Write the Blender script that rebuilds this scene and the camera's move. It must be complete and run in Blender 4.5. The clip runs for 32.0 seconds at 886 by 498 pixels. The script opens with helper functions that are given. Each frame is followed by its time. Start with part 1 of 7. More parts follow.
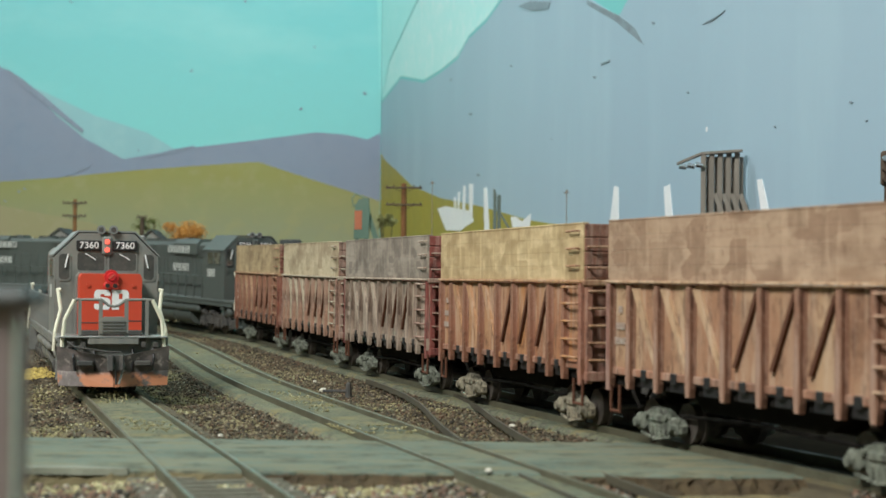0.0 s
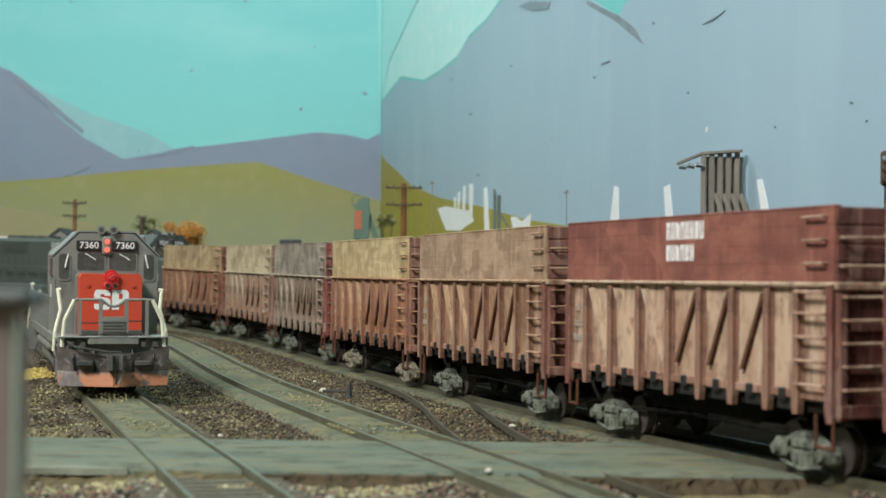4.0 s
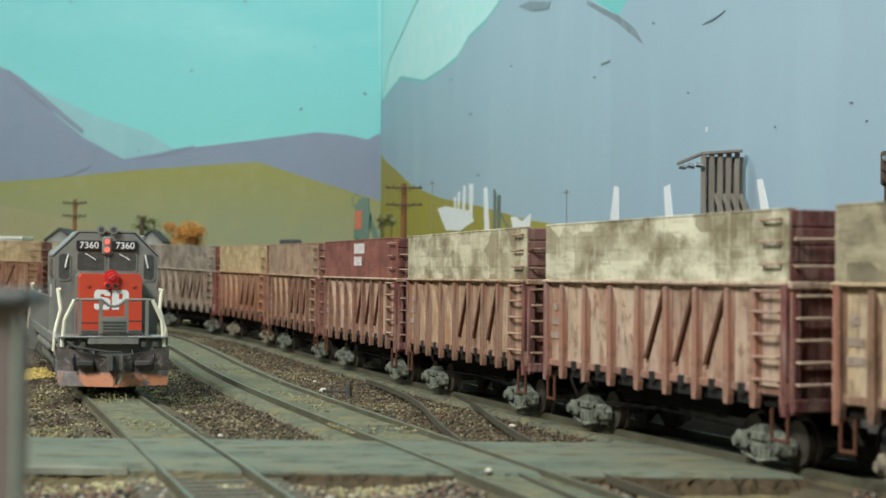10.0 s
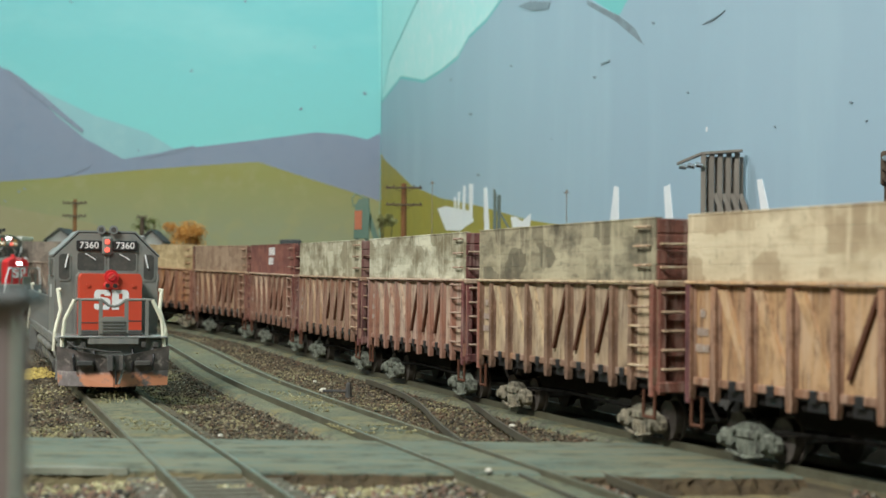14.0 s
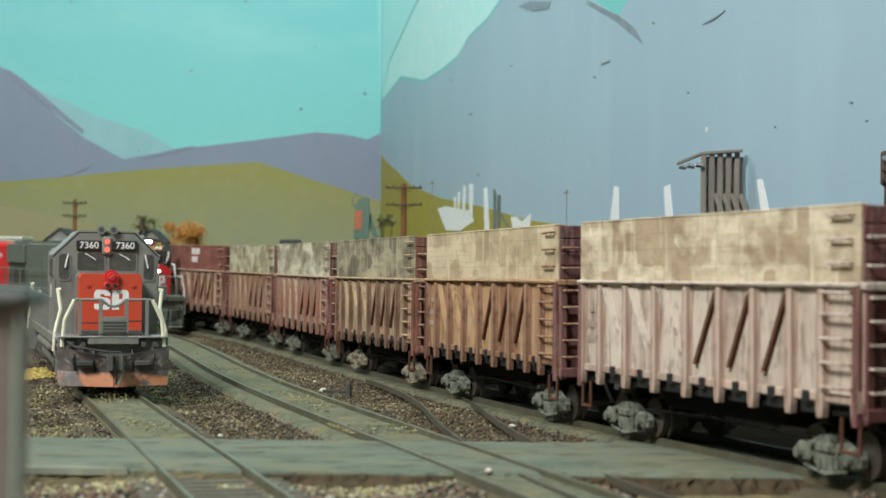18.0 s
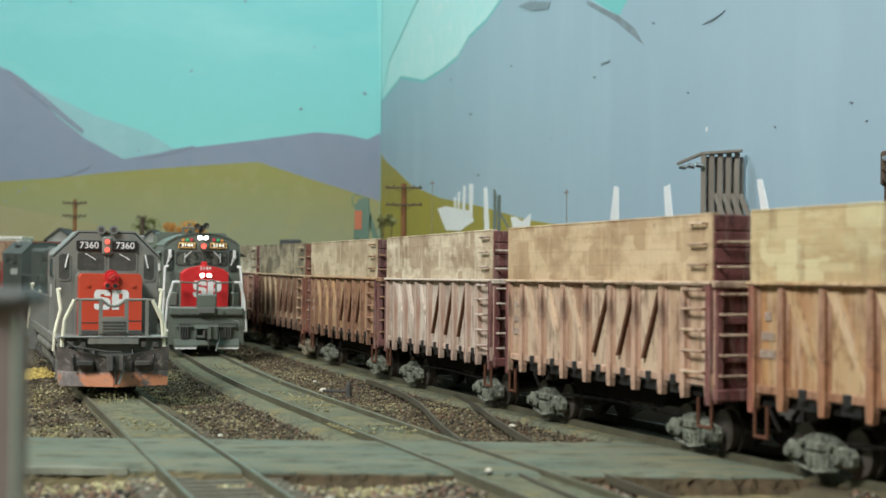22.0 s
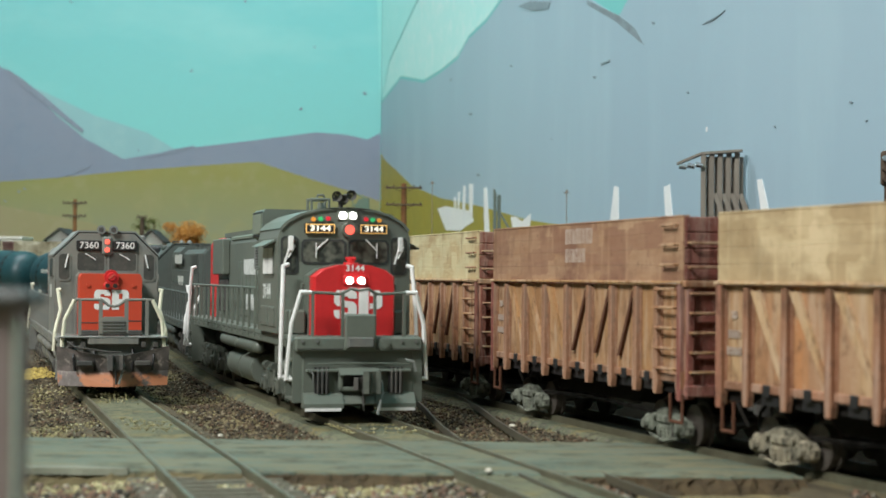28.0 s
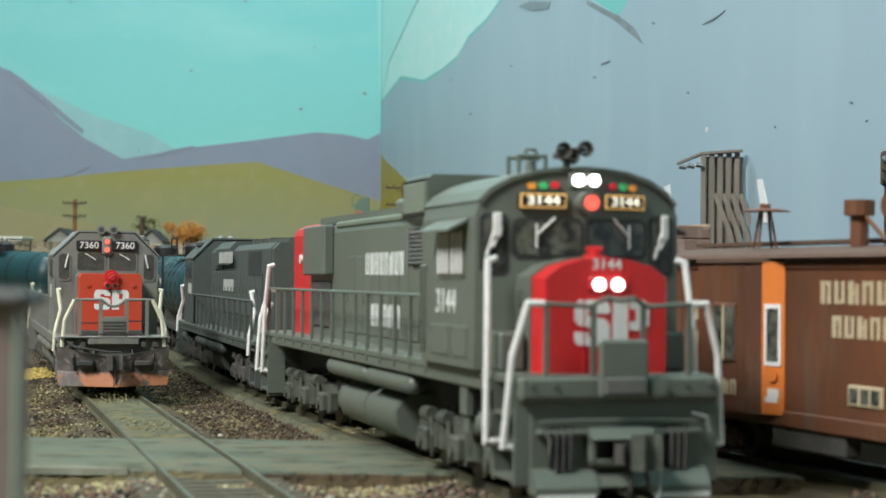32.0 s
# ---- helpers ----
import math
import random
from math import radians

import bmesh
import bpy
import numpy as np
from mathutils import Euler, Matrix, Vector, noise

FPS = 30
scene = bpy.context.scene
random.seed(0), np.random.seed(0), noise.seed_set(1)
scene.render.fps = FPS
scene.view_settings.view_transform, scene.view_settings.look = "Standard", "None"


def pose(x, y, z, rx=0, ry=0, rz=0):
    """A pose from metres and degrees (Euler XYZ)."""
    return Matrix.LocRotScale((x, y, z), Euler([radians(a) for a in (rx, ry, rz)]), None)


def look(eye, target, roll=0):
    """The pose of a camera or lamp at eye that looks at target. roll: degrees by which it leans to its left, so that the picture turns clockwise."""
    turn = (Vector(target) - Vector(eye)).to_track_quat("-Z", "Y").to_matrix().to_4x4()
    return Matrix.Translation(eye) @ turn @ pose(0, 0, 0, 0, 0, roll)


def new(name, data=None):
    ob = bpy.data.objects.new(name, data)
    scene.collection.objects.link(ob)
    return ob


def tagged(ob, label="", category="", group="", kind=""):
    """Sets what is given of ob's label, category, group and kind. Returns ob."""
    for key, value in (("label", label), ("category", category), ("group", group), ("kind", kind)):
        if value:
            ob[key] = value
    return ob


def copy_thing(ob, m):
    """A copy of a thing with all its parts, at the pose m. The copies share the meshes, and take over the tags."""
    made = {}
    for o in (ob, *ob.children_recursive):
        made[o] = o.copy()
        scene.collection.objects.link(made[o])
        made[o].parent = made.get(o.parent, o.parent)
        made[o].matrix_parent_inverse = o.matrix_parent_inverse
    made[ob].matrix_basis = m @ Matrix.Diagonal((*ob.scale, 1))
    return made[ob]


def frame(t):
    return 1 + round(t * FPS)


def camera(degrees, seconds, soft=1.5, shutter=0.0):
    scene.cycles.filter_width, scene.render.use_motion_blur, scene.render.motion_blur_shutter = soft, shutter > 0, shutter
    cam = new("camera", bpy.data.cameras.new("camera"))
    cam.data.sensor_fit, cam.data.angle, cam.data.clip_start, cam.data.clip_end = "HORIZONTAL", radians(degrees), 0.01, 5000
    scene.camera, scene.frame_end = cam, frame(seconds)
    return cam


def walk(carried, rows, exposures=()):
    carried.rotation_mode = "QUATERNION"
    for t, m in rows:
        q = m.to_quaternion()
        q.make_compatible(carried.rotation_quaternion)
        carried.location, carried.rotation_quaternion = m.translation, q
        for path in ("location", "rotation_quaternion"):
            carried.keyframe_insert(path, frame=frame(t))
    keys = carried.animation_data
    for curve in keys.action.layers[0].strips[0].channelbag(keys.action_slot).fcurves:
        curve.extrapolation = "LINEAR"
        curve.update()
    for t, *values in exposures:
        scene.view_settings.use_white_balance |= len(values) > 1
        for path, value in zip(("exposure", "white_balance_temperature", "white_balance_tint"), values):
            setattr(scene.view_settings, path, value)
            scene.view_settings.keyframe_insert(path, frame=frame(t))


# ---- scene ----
cam = camera(29.67, 32.0, soft=1.6)
EYE = (0.0, 0.0, 0.0379)
walk(cam, [(0.0, pose(*EYE, 91.017, 0.0, 0.0) @ pose(0, 0, 0, 0, 0, 0.54)),
           (32.0, pose(*EYE, 91.017, 0.0, 0.0) @ pose(0, 0, 0, 0, 0, 0.54))])
cam.data.dof.use_dof = True
cam.data.dof.focus_distance = 0.60
cam.data.dof.aperture_fstop = 42.0

# ---------------------------------------------------------------- light
world = bpy.data.worlds.new("room_air")
scene.world = world
world.use_nodes = True
world.node_tree.nodes["Background"].inputs[0].default_value = (0.75, 0.82, 0.86, 1)
world.node_tree.nodes["Background"].inputs[1].default_value = 0.35


def ceiling_lamp(x, y, z, sx, sy, watts, target, tint):
    data = bpy.data.lights.new("ceiling_lamp", "AREA")
    data.shape, data.size, data.size_y = "RECTANGLE", sx, sy
    data.energy, data.color = watts, tint
    ob = new("ceiling_lamp", data)
    ob.matrix_world = look((x, y, z), target)
    return ob


ceiling_lamp(-0.64, -0.20, 0.90, 0.50, 0.22, 22.5, (-0.05, 0.62, 0.0), (0.98, 0.985, 0.965))
ceiling_lamp(-0.26, 1.06, 1.15, 0.25, 0.9, 14.2, (0.12, 1.06, 0.0), (0.955, 0.985, 1.02))

# ---------------------------------------------------------------- mesh tools (millimetres)
MM = 0.001


class Geo:
    """Gathers vertices and faces in millimetres."""

    def __init__(self):
        self.v, self.f = [], []

    def add(self, vs, fs):
        n = len(self.v)
        self.v += [tuple(p) for p in vs]
        self.f += [tuple(n + i for i in q) for q in fs]
        return self

    def box(self, x0, x1, y0, y1, z0, z1, ch=0.0):
        x0, x1, y0, y1, z0, z1 = min(x0, x1), max(x0, x1), min(y0, y1), max(y0, y1), min(z0, z1), max(z0, z1)
        if ch <= 0:
            vs = [(x, y, z) for x in (x0, x1) for y in (y0, y1) for z in (z0, z1)]
            return self.add(vs, [(0, 1, 3, 2), (4, 6, 7, 5), (0, 4, 5, 1), (2, 3, 7, 6), (0, 2, 6, 4), (1, 5, 7, 3)])
        c = min(ch, (x1 - x0) / 2.1, (y1 - y0) / 2.1, (z1 - z0) / 2.1)
        rows = []
        for z, k in ((z0, c), (z0 + c, 0), (z1 - c, 0), (z1, c)):
            a, b, d, e = x0 + k, x1 - k, y0 + k, y1 - k
            g = c if k == 0 else 0
            if g:
                rows.append([(a + g, d, z), (b - g, d, z), (b, d + g, z), (b, e - g, z), (b - g, e, z), (a + g, e, z), (a, e - g, z), (a, d + g, z)])
            else:
                rows.append([(a + .01 * c, d, z), (b - .01 * c, d, z), (b, d + .01 * c, z), (b, e - .01 * c, z),
                             (b - .01 * c, e, z), (a + .01 * c, e, z), (a, e - .01 * c, z), (a, d + .01 * c, z)])
        return self.loft(rows)

    def loft(self, rows, caps=True):
        n = len(rows[0])
        fs = []
        for r in range(len(rows) - 1):
            for i in range(n):
                j = (i + 1) % n
                fs.append((r * n + i, r * n + j, (r + 1) * n + j, (r + 1) * n + i))
        if caps:
            fs.append(tuple(range(n))[::-1])
            fs.append(tuple((len(rows) - 1) * n + i for i in range(n)))
        return self.add([p for row in rows for p in row], fs)

    def rod(self, p, q, r, n=8, r2=None, caps=True):
        p, q = Vector(p), Vector(q)
        d = (q - p).normalized()
        a = d.orthogonal().normalized()
        b = d.cross(a)
        ring = lambda c, rr: [c + a * math.cos(2 * math.pi * i / n) * rr + b * math.sin(2 * math.pi * i / n) * rr for i in range(n)]
        return self.loft([ring(p, r), ring(q, r if r2 is None else r2)], caps)

    def pipe(self, pts, r, n=6):
        """A bent round bar through pts, mitred at its bends."""
        pts = [Vector(p) for p in pts]
        dirs = [(q - p).normalized() for p, q in zip(pts, pts[1:])]
        a = dirs[0].orthogonal().normalized()
        rows = []
        for k, p in enumerate(pts):
            d0, d1 = dirs[max(k - 1, 0)], dirs[min(k, len(dirs) - 1)]
            t = (d0 + d1).normalized() if (d0 + d1).length > 0.2 else d1
            a = (a - t * a.dot(t)).normalized()
            b = t.cross(a)
            bend = d1 - d0
            out = bend.normalized() if bend.length > 1e-4 else None
            grow = 1 / max(t.dot(d1), 0.6) - 1
            ring = []
            for i in range(n):
                v = (a * math.cos(2 * math.pi * i / n) + b * math.sin(2 * math.pi * i / n)) * r
                if out:
                    v = v + out * v.dot(out) * grow
                ring.append(p + v)
            rows.append(ring)
        return self.loft(rows)

    def ball(self, c, r, n=10, m=6, sz=1.0):
        rows = []
        for j in range(m + 1):
            a = -math.pi / 2 + math.pi * j / m
            rr = max(r * math.cos(a), r * 0.02)
            rows.append([(c[0] + rr * math.cos(2 * math.pi * i / n), c[1] + rr * math.sin(2 * math.pi * i / n), c[2] + r * sz * math.sin(a)) for i in range(n)])
        return self.loft(rows)

    def prism(self, poly, axis, a, b):
        """poly in the other two axes, in order (x, y, z without axis)."""
        put = {"x": lambda u, v, w: (w, u, v), "y": lambda u, v, w: (u, w, v), "z": lambda u, v, w: (u, v, w)}[axis]
        return self.loft([[put(u, v, a) for u, v in poly], [put(u, v, b) for u, v in poly]])

    def mesh(self, name, smooth=False):
        me = bpy.data.meshes.new(name)
        me.from_pydata([(x * MM, y * MM, z * MM) for x, y, z in self.v], [], self.f)
        bm = bmesh.new()
        bm.from_mesh(me)
        bmesh.ops.recalc_face_normals(bm, faces=bm.faces)
        bm.to_mesh(me)
        bm.free()
        if smooth:
            me.shade_smooth()
            me.set_sharp_from_angle(angle=radians(38))
        return me


def part(name, geo, material, parent, label="", smooth=False):
    """One mesh object under a thing or a part. geo may be a mesh that is shared."""
    me = geo if isinstance(geo, bpy.types.Mesh) else geo.mesh(name, smooth)
    if not me.materials:
        me.materials.append(material)
    ob = new(name, me)
    ob.parent = parent
    if label:
        ob["label"] = label
    return ob


def thing(name, label, category, group="", kind=""):
    ob = new(name)
    ob.empty_display_size = 0.01
    return tagged(ob, label, category, group, kind)


def solid(name, geo, material, label, category, group="", kind="", smooth=False):
    me = geo.mesh(name, smooth)
    me.materials.append(material)
    return tagged(new(name, me), label, category, group, kind)


def lettering(name, text, size, material, parent, m, bold=0.0, width=None):
    """Raised letters of the built-in font; size and width in millimetres, m: pose in the parent's space."""
    data = bpy.data.curves.new(name, "FONT")
    data.body, data.size, data.extrude, data.offset = text, size * MM, 0.05 * MM, bold * MM
    data.align_x, data.align_y = "CENTER", "CENTER"
    ob = bpy.data.objects.new(name, data)
    me = bpy.data.meshes.new_from_object(ob)
    bpy.data.objects.remove(ob)
    if width:
        w = max(v.co.x for v in me.vertices) - min(v.co.x for v in me.vertices)
        me.transform(Matrix.Diagonal((width * MM / w, 1, 1, 1)))
    me.transform(m)
    me.materials.append(material)
    out = new(name, me)
    out.parent = parent
    return out


# ---------------------------------------------------------------- materials
def material(name, build):
    m = bpy.data.materials.new(name)
    m.use_nodes = True
    nt = m.node_tree
    b = nt.nodes["Principled BSDF"]
    build(nt, b)
    return m


def node(nt, kind, **kw):
    n = nt.nodes.new(kind)
    for k, v in kw.items():
        n.inputs[k.replace("_", " ")].default_value = v
    return n


def coords(nt, scale=(1, 1, 1), space="Object", shift=(0, 0, 0)):
    tc = nt.nodes.new("ShaderNodeTexCoord")
    mp = node(nt, "ShaderNodeMapping", Scale=scale, Location=shift)
    nt.links.new(tc.outputs[space], mp.inputs["Vector"])
    return mp.outputs["Vector"]


def noise_mask(nt, vec, scale, lo, hi, detail=4.0, rough=0.6):
    n = node(nt, "ShaderNodeTexNoise", Scale=scale, Detail=detail, Roughness=rough)
    nt.links.new(vec, n.inputs["Vector"])
    r = node(nt, "ShaderNodeMapRange", From_Min=lo, From_Max=hi)
    nt.links.new(n.outputs["Fac"], r.inputs["Value"])
    return r.outputs["Result"]


def mix(nt, fac, a, b):
    n = nt.nodes.new("ShaderNodeMix")
    n.data_type = "RGBA"
    for sock, val in ((n.inputs[0], fac), (n.inputs[6], a), (n.inputs[7], b)):
        if isinstance(val, (int, float)):
            sock.default_value = val
        elif isinstance(val, tuple):
            sock.default_value = (*val[:3], 1)
        else:
            nt.links.new(val, sock)
    return n.outputs[2]


def bump(nt, b, vec, scale, strength, dist=0.0002):
    n = node(nt, "ShaderNodeTexNoise", Scale=scale, Detail=5.0)
    nt.links.new(vec, n.inputs["Vector"])
    u = node(nt, "ShaderNodeBump", Strength=strength, Distance=dist)
    nt.links.new(n.outputs["Fac"], u.inputs["Height"])
    nt.links.new(u.outputs["Normal"], b.inputs["Normal"])


def paint(name, col, dirt=None, amount=0.5, rough=0.6, metal=0.0, big=40, fine=500, streak=1.0, stain=None, relief=0.25):
    """Weathered paint: large blotches and fine grain of a second colour, run down by streak < 1, and stains of a third."""
    def build(nt, b):
        v = coords(nt, (1, 1, streak))
        d = dirt or tuple(c * 0.6 for c in col)
        c1 = mix(nt, noise_mask(nt, v, big, 0.42, 0.68), col, d)
        c2 = mix(nt, amount, col, c1)
        c3 = mix(nt, noise_mask(nt, v, fine, 0.45, 0.75), c2, mix(nt, 0.55, c2, d))
        if stain:
            v2 = coords(nt, (1.0, 1.0, 0.22))
            c3 = mix(nt, noise_mask(nt, v2, 150, 0.55, 0.7), c3, stain)
        nt.links.new(c3, b.inputs["Base Color"])
        b.inputs["Roughness"].default_value = rough
        b.inputs["Specular IOR Level"].default_value = 0.0 if rough > 0.98 else 0.12 if rough > 0.84 else 0.5
        b.inputs["Metallic"].default_value = metal
        bump(nt, b, v, fine * 1.6, relief)
    return material(name, build)


def glow(name, col, strength):
    def build(nt, b):
        b.inputs["Base Color"].default_value = (*col, 1)
        b.inputs["Emission Color"].default_value = (*col, 1)
        b.inputs["Emission Strength"].default_value = strength
    return material(name, build)


GREY = paint("loco_grey", (0.140, 0.160, 0.132), (0.104, 0.119, 0.098), 0.6, 0.42, big=30)
GREY_DUSTY = paint("loco_grey_dusty", (0.165, 0.174, 0.160), (0.225, 0.212, 0.175), 0.8, 0.7, big=70, stain=(0.115, 0.118, 0.105))
GREY_OLD = paint("loco_grey_faded", (0.078, 0.092, 0.082), (0.058, 0.068, 0.060), 0.6, 0.6, big=30)
RED = paint("loco_scarlet", (0.62, 0.024, 0.026), (0.50, 0.02, 0.022), 0.4, 0.42, relief=0.1)
RED_FADED = paint("loco_faded_scarlet", (0.58, 0.058, 0.022), (0.47, 0.062, 0.028), 0.6, 0.55, relief=0.1)
WHITE = paint("white_paint", (0.80, 0.80, 0.78), (0.62, 0.61, 0.57), 0.4, 0.5, relief=0.1)
CREAM = paint("cream_rail_paint", (0.74, 0.72, 0.56), (0.60, 0.57, 0.42), 0.5, 0.6, relief=0.1)
BLACK = paint("black_paint", (0.012, 0.012, 0.013), (0.03, 0.028, 0.025), 0.4, 0.5)
UNDER = paint("dusty_running_gear", (0.05, 0.05, 0.047), (0.10, 0.09, 0.075), 0.7, 0.8, big=120)
UNDER_GREY = paint("grey_truck_casting", (0.115, 0.125, 0.118), (0.17, 0.16, 0.14), 0.6, 0.65, big=120)
STEEL = paint("wheel_steel", (0.16, 0.14, 0.12), (0.07, 0.055, 0.045), 0.7, 0.5, 0.6, big=200)


def dark_glass(nt, b):
    v = coords(nt)
    # paler patches stand for the lit interior behind the panes
    nt.links.new(mix(nt, noise_mask(nt, v, 260, 0.40, 0.62, 2.0), (0.030, 0.034, 0.030), (0.125, 0.130, 0.105)), b.inputs["Base Color"])
    b.inputs["Roughness"].default_value = 0.12


GLASS_DARK = material("cab_glass", dark_glass)
# grey-brown tones put the light inside the parked cab into the glass
GLASS_INTERIOR = paint("dusty_cab_glass", (0.066, 0.066, 0.060), (0.135, 0.122, 0.104), 0.6, 0.2, big=60, relief=0.05)
LAMP_WHITE = glow("lit_headlight", (1.0, 0.95, 0.92), 10.0)
LAMP_RED = glow("lit_red_lens", (1.0, 0.12, 0.08), 1.1)
LAMP_BOARD = glow("lit_number_board", (0.95, 0.55, 0.16), 0.55)
LAMP_DIGIT = glow("lit_white_digit", (1.0, 0.93, 0.75), 0.8)
LENS_RED = glow("red_class_lens", (0.8, 0.02, 0.04), 0.12)
LENS_GREEN = glow("green_class_lens", (0.05, 0.6, 0.2), 0.12)
LENS_AMBER = glow("amber_class_lens", (0.9, 0.35, 0.05), 0.12)

# ---------------------------------------------------------------- the tracks' lines
def smooth_step(a, b, x):
    k = min(max((x - a) / (b - a), 0.0), 1.0)
    return k * k * (3 - 2 * k)


def grade(y):
    """Height of the rail tops, in metres: the yard climbs towards the far curve."""
    return 0.009 * smooth_step(0.55, 1.60, y) + 0.005 * smooth_step(1.02, 1.38, y)


class Line:
    """A track's centre line: s grows away from the camera, in metres."""

    def __init__(self, x, y, s0, turns, end, step=0.01):
        # turns: pairs of s and heading in degrees, counted clockwise from straight ahead
        ts, hs = zip(*turns)
        self.s = np.arange(s0, end, step)
        h = np.radians(np.interp(self.s, ts, hs))
        dx, dy = np.sin(h) * step, np.cos(h) * step
        cx, cy = np.cumsum(dx) - dx, np.cumsum(dy) - dy
        i = int(round(-s0 / step))
        self.x, self.y, self.h = cx - cx[i] + x, cy - cy[i] + y, h

    def at(self, s, side=0.0):
        """The point at s, side metres to the right of the line."""
        x, y, h = (float(np.interp(s, self.s, a)) for a in (self.x, self.y, self.h))
        return Vector((x + side * math.cos(h), y - side * math.sin(h), grade(y)))


BEET = Line(0.0994, 0.300, -0.5, [(-0.5, -23.0), (0.0, -21.0), (0.2, -16.5), (0.4, -15.8), (0.6, -15.6), (0.8, -25.0), (1.0, -50.0), (1.4, -85.0), (2.2, -100.0)], 2.6)
MAIN = Line(0.0299, 0.2727, -0.4, [(-0.4, -16.6), (0.2, -16.2), (0.35, -15.0), (0.5, -13.6), (0.64, -15.0), (0.76, -20.0), (0.9, -39.0), (1.05, -57.0), (1.3, -84.0), (2.4, -104.0)], 2.6)
SIDING = Line(-0.104, 0.530, -0.5, [(-0.5, -16.1), (0.9, -16.1)], 0.8)


def on_track(line, s, base, ahead):
    """The pose of a vehicle whose middle is at s, on trucks base metres either way; ahead -1 faces the camera."""
    a, b = line.at(s - base), line.at(s + base)
    fwd = (b - a).normalized() * ahead
    left = Vector((0, 0, 1)).cross(fwd).normalized()
    up = fwd.cross(left)
    m = Matrix((fwd, left, up)).transposed().to_4x4()
    m.translation = (a + b) / 2
    return m


# ---------------------------------------------------------------- setting
def ground_paint(nt, b):
    v = coords(nt)
    c = mix(nt, noise_mask(nt, v, 14, 0.35, 0.65), (0.105, 0.087, 0.048), (0.174, 0.145, 0.074))
    c = mix(nt, noise_mask(nt, v, 160, 0.4, 0.7), c, (0.258, 0.209, 0.095))
    c = mix(nt, noise_mask(nt, v, 900, 0.45, 0.7), c, (0.071, 0.059, 0.041))
    nt.links.new(c, b.inputs["Base Color"])
    b.inputs["Roughness"].default_value = 0.95
    b.inputs["Specular IOR Level"].default_value = 0.15
    bump(nt, b, v, 900, 0.9, 0.0008)


GROUND = material("brown_scenery_soil", ground_paint)
RAIL = paint("tarnished_rail", (0.135, 0.130, 0.085), (0.07, 0.06, 0.035), 0.7, 0.45, 0.4, big=90)
RAIL_RUST = paint("rusty_rail_side", (0.098, 0.088, 0.056), (0.16, 0.128, 0.060), 0.7, 0.7, 0.2, big=60)
# crossover rails are darker than RAIL: their groove shadow is in the colour
RAIL_SHADE = paint("dark_turnout_rail", (0.050, 0.045, 0.030), (0.085, 0.072, 0.042), 0.6, 0.6, 0.2, big=60)
TIE = paint("grey_sleeper_wood", (0.15, 0.145, 0.11), (0.085, 0.075, 0.055), 0.7, 0.9, big=200)


def road_paint(nt, b):
    v = coords(nt, (1.0, 1.6, 1.0))
    c = mix(nt, noise_mask(nt, v, 22, 0.38, 0.62), (0.070, 0.095, 0.075), (0.117, 0.144, 0.110))
    c = mix(nt, noise_mask(nt, coords(nt, (0.5, 3.0, 1.0)), 60, 0.46, 0.66), c, (0.152, 0.136, 0.075))
    c = mix(nt, noise_mask(nt, v, 85, 0.52, 0.64), c, (0.051, 0.053, 0.034))
    c = mix(nt, noise_mask(nt, v, 750, 0.50, 0.66), c, (0.145, 0.136, 0.087))
    nt.links.new(c, b.inputs["Base Color"])
    b.inputs["Roughness"].default_value = 0.72
    b.inputs["Specular IOR Level"].default_value = 0.15
    bump(nt, b, v, 420, 0.7)


ROAD = material("grey_green_road_board", road_paint)
def build_ground():
    """One sheet, dished between the tracks and reaching past the walls' foot."""
    xs = [-3.0, -1.6] + [-0.9 + 0.012 * i for i in range(118)] + [0.9, 2.0, 3.0]
    ys = [-3.0, -1.2, -0.4] + [-0.1 + 0.012 * i for i in range(165)] + [2.4, 3.2]
    vs, fs = [], []
    for y in ys:
        for x in xs:
            z = grade(y) - 0.0042
            z += 0.0010 * noise.noise(Vector((x * 18, y * 18, 0))) + 0.0005 * noise.noise(Vector((x * 90, y * 90, 3)))
            vs.append((x, y, z))
    n = len(xs)
    for j in range(len(ys) - 1):
        for i in range(n - 1):
            a = j * n + i
            fs.append((a, a + 1, a + n + 1, a + n))
    me = bpy.data.meshes.new("ground")
    me.from_pydata(vs, [], fs)
    me.shade_smooth()
    me.materials.append(GROUND)
    return tagged(new("ground", me), "brown and sandy textured ground of a model railway", "ground", kind="structure")


build_ground()


def sweep(line, s0, s1, side, w0, w1, z0, z1, step=0.02):
    """A bar along a track; widths at foot and top, heights from the rail top, in metres."""
    g = Geo()
    rows = []
    for s in np.arange(s0, s1 + step / 2, step):
        row = []
        for o, z in ((-w0, z0), (w0, z0), (w1, z1), (-w1, z1)):
            p = line.at(s, side + o)
            row.append((p.x * 1000, p.y * 1000, (p.z + z) * 1000))
        rows.append(row)
    return g.loft(rows)


CROSSOVER = Line(0.0052, 0.480, -0.24, [(-0.24, -21.0), (-0.14, -10.0), (0.0, -4.0), (0.1, -11.0), (0.19, -17.0)], 0.19)


